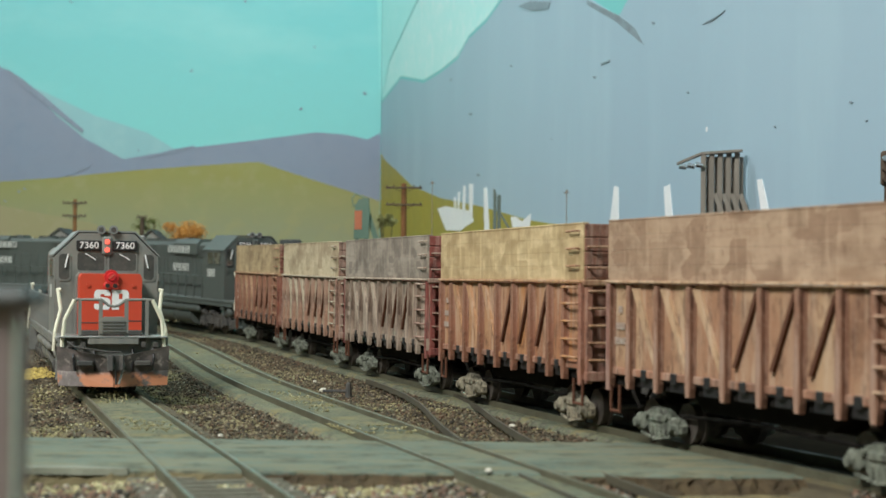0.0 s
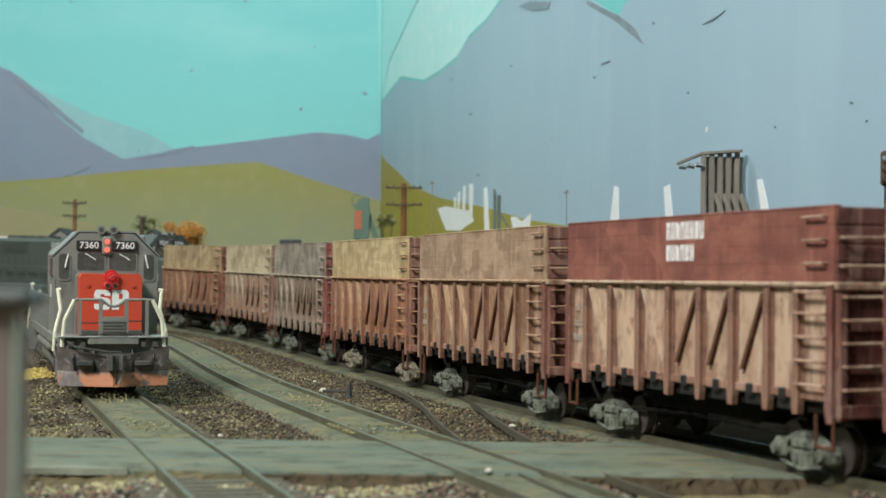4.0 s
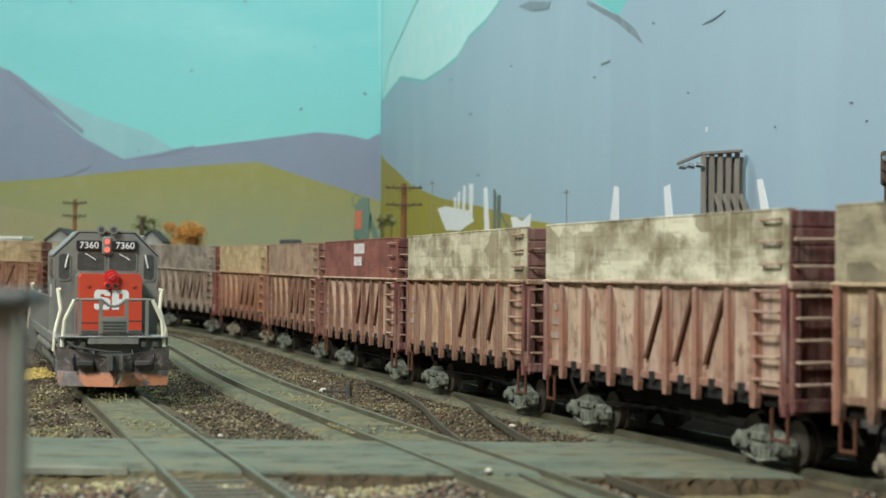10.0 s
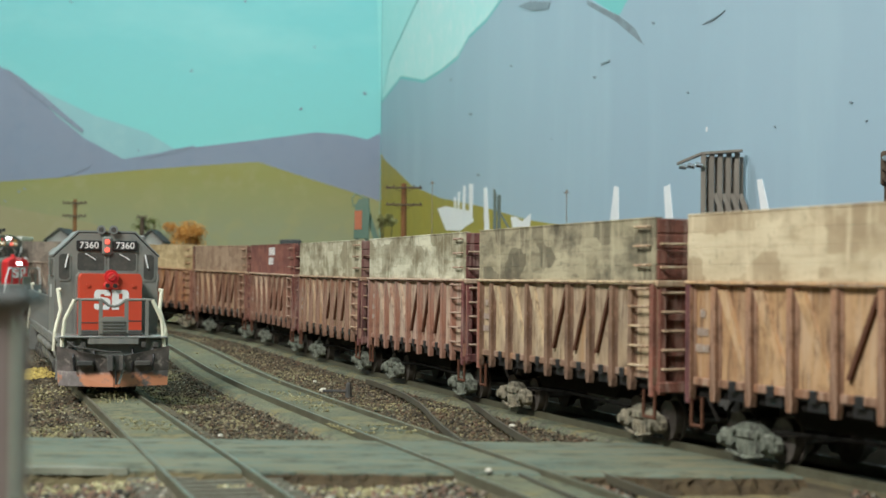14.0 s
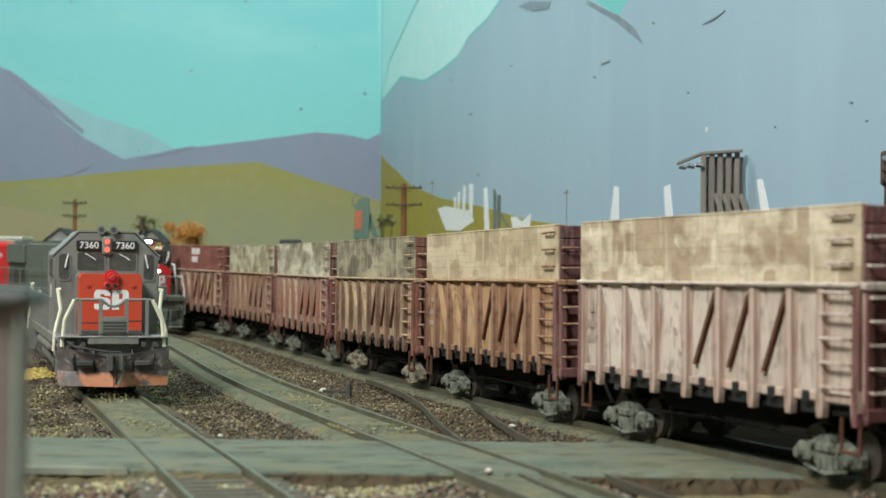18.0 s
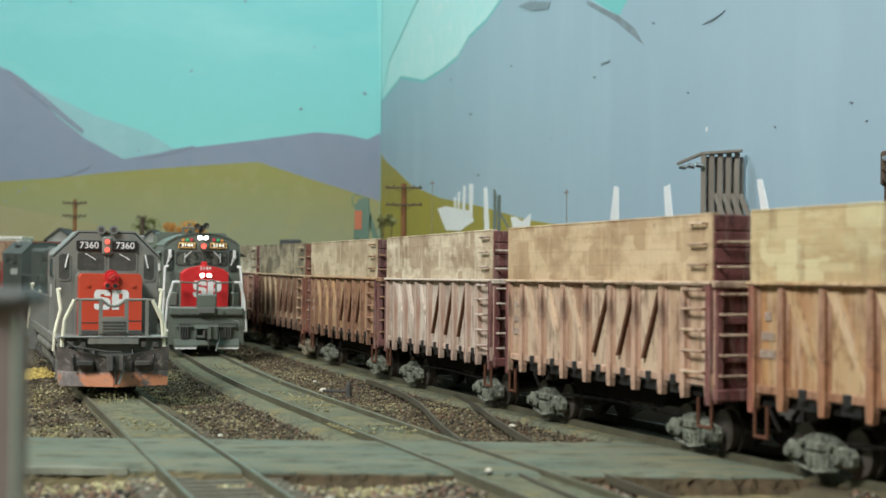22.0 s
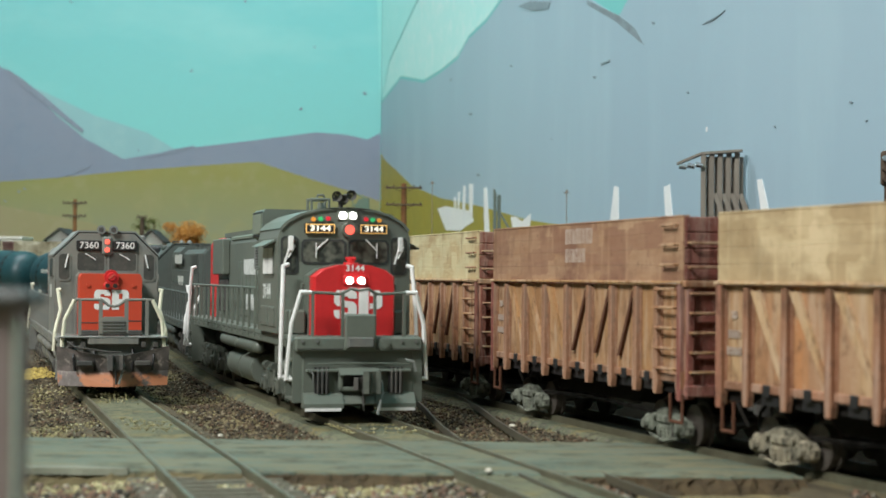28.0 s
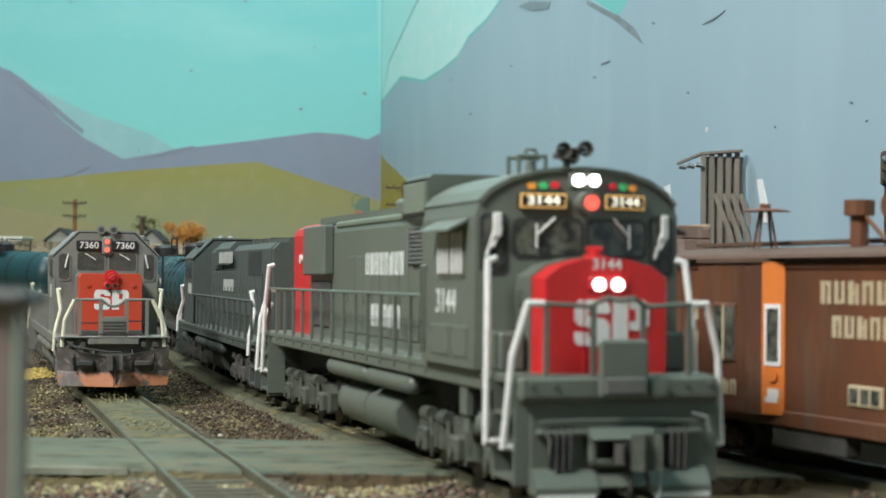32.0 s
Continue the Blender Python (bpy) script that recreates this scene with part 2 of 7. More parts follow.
def build_track(line, s0, s1, ties_from, ties_to, label, fill=-0.0012, shoulder=True, fill_from=None, gauge_rail=0.00042, banks=None):
    tr = thing("railway_track", label, "track", kind="structure")
    for side in (-0.0084, 0.0084):
        rail = part("rail", sweep(line, s0, s1, side, 0.0008 * gauge_rail / 0.00042, gauge_rail, -0.0022, 0.0 if shoulder else -0.0006), RAIL if shoulder else RAIL_SHADE, tr)
        if shoulder:
            part("rail_foot", sweep(line, s0, s1, side, 0.0013, 0.0010, -0.0030, -0.0018), RAIL_RUST, rail)
    if shoulder:
        part("ballast_bed", sweep(line, s0, s1, 0.0, 0.0250, 0.0150, -0.0062, -0.0027), STONE_BED, tr, "grey-brown ballast shoulder")
    if shoulder:
        part("dirt_fill", sweep(line, s0 + 0.01 if fill_from is None else fill_from, s1, 0.0, 0.0081, 0.0077, -0.0029, fill), FILL, tr, "smooth grey-green dirt between the rails")
    if banks is not None:
        for side in (-0.0118, 0.0118):
            part("dirt_bank", sweep(line, banks, s1, side, 0.0044, 0.0024, -0.0034, -0.0016), FILL, tr, "smooth grey-green dirt outside the rails")
    tie_mesh = Geo().box(-15, 15, -1.25, 1.25, -4.4, -1.9, 0.25).mesh("tie")
    tie_mesh.materials.append(TIE)
    s = ties_from
    while s < ties_to:
        ob = part("tie", tie_mesh, TIE, tr)
        a, b = line.at(s - 0.005), line.at(s + 0.005)
        ang = math.atan2(b.y - a.y, b.x - a.x) - math.pi / 2
        ob.matrix_basis = Matrix.Translation(line.at(s)) @ Matrix.Rotation(ang + random.uniform(-.02, .02), 4, "Z")
        s += 0.0062
    return tr


STONE_BED = paint("ballast_mix", (0.068, 0.057, 0.039), (0.124, 0.103, 0.060), 0.7, 0.95, big=90, fine=900, relief=1.0)


def fill_paint(nt, b):
    v = coords(nt)
    c = mix(nt, noise_mask(nt, v, 45, 0.38, 0.62), (0.083, 0.094, 0.064), (0.133, 0.133, 0.081))
    c = mix(nt, noise_mask(nt, v, 70, 0.52, 0.66), c, (0.176, 0.148, 0.069))
    c = mix(nt, noise_mask(nt, v, 320, 0.52, 0.66), c, (0.049, 0.050, 0.037))
    c = mix(nt, noise_mask(nt, v, 1100, 0.54, 0.70), c, (0.206, 0.198, 0.129))
    nt.links.new(c, b.inputs["Base Color"])
    b.inputs["Roughness"].default_value = 0.92
    b.inputs["Specular IOR Level"].default_value = 0.15
    bump(nt, b, v, 900, 1.0, 0.0004)


FILL = material("grey_green_track_dirt", fill_paint)
# near-black ground: the shade beyond the wagons is put into its colour
SHADE_SOIL = paint("dark_cinder_soil", (0.015, 0.013, 0.010), (0.024, 0.020, 0.014), 0.7, 0.99, big=60, fine=700, relief=1.0)
part("cinder_shoulder", sweep(BEET, -0.45, 0.95, 0.118, 0.100, 0.099, -0.0072, -0.0031), SHADE_SOIL,
     build_track(BEET, -0.45, 1.9, 0.10, 1.05, "grey weathered track in brown ballast carrying gondolas", -0.0021, banks=0.12), "dark strip standing for the shade beyond the track")
build_track(MAIN, -0.38, 2.0, 0.14, 0.62, "grey weathered running track in brown ballast", banks=0.14)
build_track(SIDING, -0.48, 0.75, -0.36, -0.205, "dull siding track half sunk in dirt", -0.0021, True, -0.205)
part("dirt_fill", sweep(SIDING, -0.136, 0.2, 0.0, 0.0081, 0.0076, -0.0022, -0.0010), FILL, build_track(CROSSOVER, -0.22, 0.165, 0.0, -1.0, "crossover track curving between the two main tracks", -0.0014, False, None, 0.00026))

# ---------------------------------------------------------------- painted backdrop
def sky_paint(nt, b):
    v = coords(nt)
    sep = nt.nodes.new("ShaderNodeSeparateXYZ")
    nt.links.new(v, sep.inputs[0])
    r = node(nt, "ShaderNodeMapRange", From_Min=0.12, From_Max=0.34)
    nt.links.new(sep.outputs["Z"], r.inputs["Value"])
    c = mix(nt, r.outputs["Result"], (0.193, 0.554, 0.521), (0.143, 0.462, 0.470))
    v2 = coords(nt, (1.0, 1.0, 3.0))
    c = mix(nt, noise_mask(nt, v2, 4, 0.5, 1.0), c, (0.277, 0.571, 0.546))
    nt.links.new(c, b.inputs["Base Color"])
    b.inputs["Roughness"].default_value = 0.55
    bump(nt, b, v, 90, 0.15)


def wall_paint(name, c0, c1, c2, big, squash=(1, 1, 1)):
    def build(nt, b):
        v = coords(nt, squash)
        c = mix(nt, noise_mask(nt, v, big, 0.3, 0.7), c0, c1)
        c = mix(nt, noise_mask(nt, v, big * 6, 0.5, 0.75), c, c2)
        nt.links.new(c, b.inputs["Base Color"])
        b.inputs["Roughness"].default_value = 0.5
        bump(nt, b, v, big * 14, 0.12)
    return material(name, build)


SKY = material("turquoise_sky_paint", sky_paint)
P_TEAL = wall_paint("pale_teal_mountain_paint", (0.225, 0.43, 0.445), (0.205, 0.40, 0.425), (0.245, 0.45, 0.455), 9)
P_PURPLE = wall_paint("mauve_mountain_paint", (0.172, 0.220, 0.290), (0.186, 0.220, 0.281), (0.160, 0.206, 0.277), 8)


def hill_paint(nt, b):
    """Olive paint that was blended to a greyer green low on the wall."""
    v = coords(nt)
    sep = nt.nodes.new("ShaderNodeSeparateXYZ")
    nt.links.new(v, sep.inputs[0])
    r = node(nt, "ShaderNodeMapRange", From_Min=0.145, From_Max=0.085)
    nt.links.new(sep.outputs["Z"], r.inputs["Value"])
    c = mix(nt, noise_mask(nt, v, 7, 0.3, 0.7), (0.244, 0.227, 0.046), (0.218, 0.227, 0.059))
    c = mix(nt, r.outputs["Result"], c, (0.223, 0.239, 0.126))
    c = mix(nt, noise_mask(nt, v, 40, 0.5, 0.75), c, (0.260, 0.252, 0.101))
    nt.links.new(c, b.inputs["Base Color"])
    b.inputs["Roughness"].default_value = 0.5
    bump(nt, b, v, 90, 0.12)


P_GREEN = material("olive_hill_paint", hill_paint)
P_TAN = wall_paint("tan_field_paint", (0.277, 0.244, 0.126), (0.252, 0.235, 0.101), (0.302, 0.269, 0.151), 8)
P_GREY = wall_paint("grey_blue_slope_paint", (0.302, 0.414, 0.488), (0.339, 0.465, 0.535), (0.350, 0.478, 0.542), 3.0, (1, 1, 0.22))
P_YELLOW = wall_paint("yellow_olive_hill_paint", (0.335, 0.279, 0.028), (0.279, 0.260, 0.056), (0.372, 0.316, 0.056), 12)
P_WHITE = wall_paint("white_brushed_paint", (0.80, 0.81, 0.79), (0.74, 0.77, 0.77), (0.66, 0.70, 0.70), 60)
P_CLOUD = wall_paint("pale_cloud_paint", (0.539, 0.800, 0.772), (0.437, 0.772, 0.744), (0.651, 0.818, 0.800), 14)
# brighter than SKY: the colour makes up for weak light on the east wall
P_SKY_LIFTED = wall_paint("pale_turquoise_paint", (0.428, 0.800, 0.772), (0.391, 0.781, 0.753), (0.484, 0.809, 0.781), 12)
P_SKY_EDGE = wall_paint("turquoise_edge_paint", (0.210, 0.554, 0.529), (0.193, 0.529, 0.512), (0.235, 0.563, 0.538), 12)
P_SMUDGE = wall_paint("grey_smudge_paint", (0.22, 0.28, 0.315), (0.18, 0.225, 0.255), (0.26, 0.33, 0.375), 60)
P_DARKLINE = wall_paint("dull_brown_line_paint", (0.17, 0.21, 0.27), (0.19, 0.24, 0.30), (0.15, 0.18, 0.23), 60)
P_STROKE = wall_paint("dark_brush_stroke_paint", (0.18, 0.21, 0.23), (0.25, 0.32, 0.36), (0.14, 0.16, 0.17), 90)


def backdrop(name, label, origin, along, length):
    """A wall panel; its own x runs along the wall, y points away from the room."""
    ob = solid(name, Geo().box(0, length, 0, 30, -700, 1400), SKY, label, "backdrop", kind="structure")
    x = Vector((*along, 0)).normalized()
    y = Vector((0, 0, 1)).cross(x)
    m = Matrix((x, y, Vector((0, 0, 1)))).transposed().to_4x4()
    m.translation = Vector((*origin, 0))
    ob.matrix_world = m
    return ob


def painted(name, wall, pts, mat, layer, label=""):
    """A flat coat of paint on a wall, in the wall's own x and z, millimetres."""
    g = Geo().prism(pts, "y", -0.14 * layer, 0.0)
    return part(name, g, mat, wall, label)


WALL_W = backdrop("wall_backdrop_1", "turquoise painted sky backdrop with hills", (-0.066 - 1.6, 1.75), (1, 0), 1600)
WALL_E = backdrop("wall_backdrop_2", "backdrop panel painted with a grey-blue slope", (-0.066, 1.75), (0.23, -1.0), 3300)
KX = 1666


def west(pts):
    return [(x + KX, z) for x, z in pts]


painted("painted_mountain", WALL_W, west([(-430, 234), (-418, 229), (-365, 205), (-311, 188), (-282, 171), (-329, 130), (-430, 130)]), P_TEAL, 1, "pale teal painted mountain")
painted("painted_mountain", WALL_W, west([(-1400, 560), (-900, 500), (-586, 337), (-466, 256), (-448, 246), (-406, 205), (-376, 181), (-338, 161), (-329, 159), (-300, 100), (-1400, 100)]), P_PURPLE, 2, "mauve painted mountain")
painted("painted_mountain", WALL_W, west([(-429, 120), (-429, 131), (-405, 141), (-346, 158), (-270, 172), (-199, 181), (-134, 190), (-104, 188), (-80, 183), (-66.5, 190), (-66.5, 60)]), P_PURPLE, 3, "mauve painted ridge")
painted("painted_hill", WALL_W, west([(-1400, 120), (-583, 129), (-465, 135), (-405, 140), (-317, 149), (-204, 158), (-193, 158), (-133, 139), (-80, 123), (-66.5, 118), (-66.5, -40), (-1400, -40)]), P_GREEN, 4, "olive painted hill")
painted("painted_field", WALL_W, west([(-1400, 100), (-583, 110), (-464, 110), (-429, 104), (-369, 93), (-328, 78), (-327, -40), (-1400, -40)]), P_TAN, 5, "tan painted field")
painted("panel_edge", WALL_W, west([(-66.5, 185), (-66.5, 700), (-84, 700), (-72, 345), (-67.5, 225)]), P_SKY_EDGE, 6, "pale edge of the next panel")
k = 1.026  # wall length per metre of depth
painted("painted_slope", WALL_E, [(x * k, z) for x, z in [(2, 222), (15, 223), (100, 235), (203, 219), (272, 220), (335, 224), (373, 236), (428, 241), (478, 251), (540, 262), (683, 219), (743, 197), (782, 215), (1000, 400), (3000, 400), (3000, -40), (2, -40)]], P_GREY, 2, "grey-blue painted slope with brush streaks")
painted("painted_hill", WALL_E, [(x * k, z) for x, z in [(2, 168), (27, 159), (77, 147), (158, 126), (276, 109), (415, 96), (559, 80), (651, 73), (800, 60), (800, -40), (2, -40)]], P_YELLOW, 3, "yellow olive painted hill")
painted("painted_cloud", WALL_E, [(x * k, z) for x, z in [(2, 224), (43, 259), (176, 300), (224, 330), (600, 330), (478, 254), (428, 244), (373, 239), (335, 227), (272, 223), (203, 222), (100, 238)]], P_CLOUD, 1, "pale brushed cloud")
painted("pale_sky", WALL_E, [(x * k, z) for x, z in [(2, 226), (43, 261), (176, 302), (226, 332), (420, 520), (420, 900), (2, 900)]], P_SKY_LIFTED, 3, "turquoise painted sky, brightened where little light falls")
# dark band on the wall's foot stands for the shade behind the wagons
painted("dark_base", WALL_E, [(x * k, z) for x, z in [(620, 16), (900, 19), (1250, 17), (1600, 20), (2400, 20), (2400, -40), (620, -40)]], SHADE_SOIL, 9, "dark band painted for the shade at the panel's foot")
painted("brush_stroke", WALL_E, [(x * k, z) for x, z in [(683, 217), (743, 198), (772, 186), (787, 174), (775, 179), (738, 195), (683, 214)]], P_STROKE, 3)
for pts in ([(738, 95), (746, 94), (747, 66), (728, 66)], [(821, 90), (830, 91), (837, 66), (825, 66)], [(945, 87), (951, 87), (962, 66), (952, 66)],
            [(266, 100), (298, 101), (378, 94), (397, 85), (350, 78), (299, 80)], [(327, 107), (333, 107), (335, 97), (329, 97)], [(341, 111), (349, 111), (347, 96), (341, 96)],
            [(360, 115), (368, 115), (367, 94), (357, 95)], [(379, 116), (393, 115), (392, 88), (382, 88)], [(427, 110), (436, 110), (451, 60), (432, 60)],
            [(507, 84), (521, 84), (537, 80), (560, 85), (558, 75), (512, 76)], [(881, 118), (883, 118), (883, 115.5), (881, 115.5)]):
    painted("white_brush_mark", WALL_E, [(x * k, z) for x, z in pts], P_WHITE, 4)

for pts in ([(522, 238.7), (554, 237.6), (603, 228.8), (599, 224.8), (562, 229.1)],
            [(876, 172.3), (881, 173.2), (894, 172.9), (905, 175.2), (904, 174.5), (889, 172.2)],
            [(711, 172.7), (728, 173.0), (729, 171.8), (713, 171.7)]):
    painted("dark_brush_mark", WALL_E, [(x * k, z) for x, z in pts], P_SMUDGE, 5)
for pts in ([(1039, 114.7), (1039, 115.2), (1041, 114.9), (1042, 114.3), (1041, 113.9), (1039, 114.2)],
            [(501, 197.5), (502, 198.1), (506, 197.5), (508, 196.6), (506, 196.2), (502, 196.8)],
            [(696, 166.1), (698, 166.7), (701, 166.2), (702, 165.3), (700, 164.9), (697, 165.4)],
            [(377, 173.4), (380, 174.3), (386, 173.5), (388, 172.2), (385, 171.5), (379, 172.3)],
            [(1053, 105.4), (1054, 105.8), (1055, 105.6), (1055, 105.2), (1054, 104.9), (1053, 105.1)],
            [(854, 139.0), (855, 139.4), (857, 139.1), (857, 138.6), (856, 138.2), (855, 138.5)],
            [(308, 209.6), (310, 210.1), (315, 209.5), (316, 208.5), (314, 208.1), (310, 208.8)],
            [(800, 184.7), (801, 185.2), (804, 184.7), (805, 183.7), (803, 183.3), (801, 183.9)],
            [(964, 111.1), (965, 111.4), (966, 111.2), (966, 110.8), (966, 110.5), (964, 110.7)],
            [(607, 134.2), (608, 134.6), (610, 134.3), (611, 133.8), (610, 133.5), (608, 133.7)],
            [(404, 121.8), (407, 122.8), (413, 122.3), (415, 121.0), (412, 120.3), (406, 120.9)]):
    painted("speck", WALL_E, [(x * k, z) for x, z in pts], P_SMUDGE, 5)
for pts in ([(-460.3, 254.8), (-442.4, 243.1), (-418.4, 224.4), (-377.7, 190.4), (-378.8, 186.8), (-420.7, 218.4), (-444.7, 237.2)],
            [(-407.8, 139.1), (-381.9, 148.8), (-370.1, 153.7), (-371.2, 150.1), (-393.6, 141.6)],
            [(-314.0, 160.1), (-287.5, 169.9), (-260.9, 174.9), (-260.8, 172.5), (-287.4, 166.3)]):
    painted("dark_brush_mark", WALL_W, west(pts), P_DARKLINE, 7)
for pts in ([(-266.9, 253.2), (-266.1, 254.6), (-264.2, 254.4), (-263.6, 253.1), (-264.5, 251.9), (-266.2, 252.2)],
            [(-211.3, 327.0), (-210.5, 328.3), (-208.8, 328.1), (-208.2, 326.9), (-209.1, 325.8), (-210.6, 326.1)],
            [(-137.7, 279.6), (-137.1, 280.5), (-135.8, 280.4), (-135.3, 279.5), (-136.0, 278.7), (-137.2, 278.9)],
            [(-85.5, 231.3), (-84.6, 232.8), (-82.5, 232.6), (-81.7, 231.1), (-82.9, 229.8), (-84.7, 230.1)],
            [(-152.1, 214.3), (-151.2, 215.7), (-149.2, 215.5), (-148.5, 214.1), (-149.6, 212.9), (-151.4, 213.2)],
            [(-320.9, 169.0), (-320.4, 170.0), (-319.1, 169.9), (-318.6, 168.9), (-319.3, 168.1), (-320.5, 168.3)],
            [(-460.1, 115.0), (-459.5, 116.1), (-458.0, 116.0), (-457.5, 114.9), (-458.3, 114.0), (-459.6, 114.2)],
            [(-445.9, 125.0), (-445.2, 126.1), (-443.6, 126.0), (-443.0, 124.9), (-443.9, 123.8), (-445.3, 124.1)],
            [(-439.7, 127.9), (-439.0, 129.1), (-437.5, 128.9), (-436.9, 127.8), (-437.7, 126.8), (-439.1, 127.1)],
            [(-393.8, 324.6), (-393.3, 325.5), (-392.0, 325.4), (-391.5, 324.5), (-392.2, 323.6), (-393.4, 323.9)]):
    painted("speck", WALL_W, west(pts), P_DARKLINE, 7)

# the room behind the camera
ROOM = wall_paint("cream_room_wall", (0.62, 0.60, 0.54), (0.58, 0.56, 0.50), (0.66, 0.64, 0.58), 2)
solid("wall_south", Geo().box(-2600, 2600, -2230, -2200, -1100, 1400), ROOM, "plain cream room wall", "wall", kind="structure")
solid("wall_west", Geo().box(-2630, -2600, -2200, 2400, -1100, 1400), ROOM, "plain cream room wall", "wall", kind="structure")
solid("wall_east", Geo().box(2600, 2630, -2200, 2400, -1100, 1400), ROOM, "plain cream room wall", "wall", kind="structure")
solid("wall_north", Geo().box(-2600, 2600, 2370, 2400, -1100, 1400), ROOM, "plain cream room wall", "wall", kind="structure")
solid("ceiling", Geo().box(-2630, 2630, -2230, 2400, 1400, 1430), ROOM, "plain cream ceiling", "ceiling", kind="structure")

# ---------------------------------------------------------------- running gear
def wheelset_geo(r):
    g = Geo()
    for s in (-1, 1):
        g.rod((0, s * 7.4, 0), (0, s * 9.4, 0), r, 20)
        g.rod((0, s * 6.9, 0), (0, s * 7.5, 0), r + 0.7, 20)
        g.rod((0, s * 9.3, 0), (0, s * 9.6, 0), r * 0.82, 16, r * 0.3)
    g.rod((0, -11.5, 0), (0, 11.5, 0), 1.0, 8)
    return g


MESHES = {}


def shared(key, build, mat, smooth=False):
    if key not in MESHES:
        me = build().mesh(key, smooth)
        me.materials.append(mat)
        MESHES[key] = me
    return MESHES[key]


def freight_frame():
    """One cast side frame of a two-axle truck, outer face at y = 12."""
    g = Geo()
    poly = [(-12.6, 5.6), (-11.4, 7.0), (-8.0, 7.6), (-5.4, 8.8), (-2.6, 9.8), (2.6, 9.8), (5.4, 8.8), (8.0, 7.6), (11.4, 7.0), (12.6, 5.6), (12.4, 3.6), (11.0, 2.6), (8.6, 2.8), (6.4, 4.4),
            (5.4, 2.4), (3.4, 1.3), (-3.4, 1.3), (-5.4, 2.4), (-6.4, 4.4), (-8.6, 2.8), (-11.0, 2.6), (-12.4, 3.6)]
    poly = [(u * .88, (v - 1.3) * .88 + .6) for u, v in poly]
    g.prism(poly, "y", 10.6, 12.2)
    g.loft([[(u * k, y, 5.4 + (v - 5.4) * k) for u, v in poly] for y, k in ((12.2, 1.0), (12.8, 0.84))])
    for x in (-8.7, 8.7):
        g.box(x - 1.9, x + 1.9, 11.6, 13.4, 2.0, 6.2, .7)
        g.rod((x, 13.3, 4.0), (x, 14.3, 4.0), 1.5, 9, 1.1)
    for x in (-2.2, 0, 2.2):
        for k in range(4):
            g.rod((x, 12.5, .8 + .85 * k), (x, 12.5, 1.35 + .85 * k), 1.0, 8)
        g.rod((x, 12.5, .8), (x, 12.5, 4.2), .7, 6)
    g.box(-3.6, 3.6, 12.0, 13.4, 4.3, 6.6, .6)
    for x in (-5.0, 5.0):
        g.rod((x, 11.6, 6.0), (x, 13.5, 5.8), 0.8, 8)
    g.pipe([(-7.6, 13.0, 1.6), (0, 13.2, .5), (7.6, 13.0, 1.6)], .35, 5)
    return g


def truck(parent, x, mat, name="truck"):
    t = part(name, shared("bolster", lambda: Geo().box(-2.8, 2.8, -11, 11, 4.5, 8.6, 0.4).rod((0, 0, 8.4), (0, 0, 12.4), 4, 10), UNDER), UNDER, parent)
    t.matrix_basis = pose(x * MM, 0, 0)
    left = part("side_frame", shared("side_frame_" + mat.name, freight_frame, mat), mat, t)
    right = part("side_frame", shared("side_frame_" + mat.name, freight_frame, mat), mat, t)
    right.matrix_basis = pose(0, 0, 0, 0, 0, 180)
    for dx in (-8.9, 8.9):
        w = part("wheelset", shared("wheelset", lambda: wheelset_geo(4.75), STEEL, True), STEEL, t)
        w.matrix_basis = pose(dx * MM, 0, 4.75 * MM)
    return t


def coupler_geo():
    g = Geo()
    g.box(0, 5.0, -1.1, 1.1, 8.7, 10.9, 0.2)
    g.prism([(4.6, -1.6), (7.0, -2.2), (8.0, -1.2), (6.8, -0.6), (6.6, 1.2), (7.8, 2.2), (6.4, 2.6), (4.6, 1.6)], "z", 8.2, 11.4)
    g.pipe([(6.6, 0.4, 8.4), (6.6, 0.6, 4.0), (5.8, 1.0, 2.6)], 0.35, 6)
    return g


def letter_bars(parent, x0, x1, s, y, z, h, n, mat):
    """A row of plain bars where lettering stands, two uprights of uneven width to a letter; x0 to x1 along the side."""
    w = (x1 - x0) / n
    for i in range(n):
        a = x0 + i * w
        u = (0.34, 0.26, 0.40, 0.30)[i * 7 % 4]
        g = Geo().box(a + w * .06, a + w * (.06 + u), s * y, s * (y + 0.10), z, z + h)
        g.box(a + w * .56, a + w * .82, s * y, s * (y + 0.10), z + (h * .12 if i % 3 == 1 else 0), z + h * (.88 if i % 4 == 2 else 1))
        g.box(a + w * .06, a + w * .80, s * y, s * (y + 0.08), z + h * (.80, .02, .42)[i % 3], z + h * (.98, .18, .58)[i % 3])
        part("letter_bar", g, mat, parent)


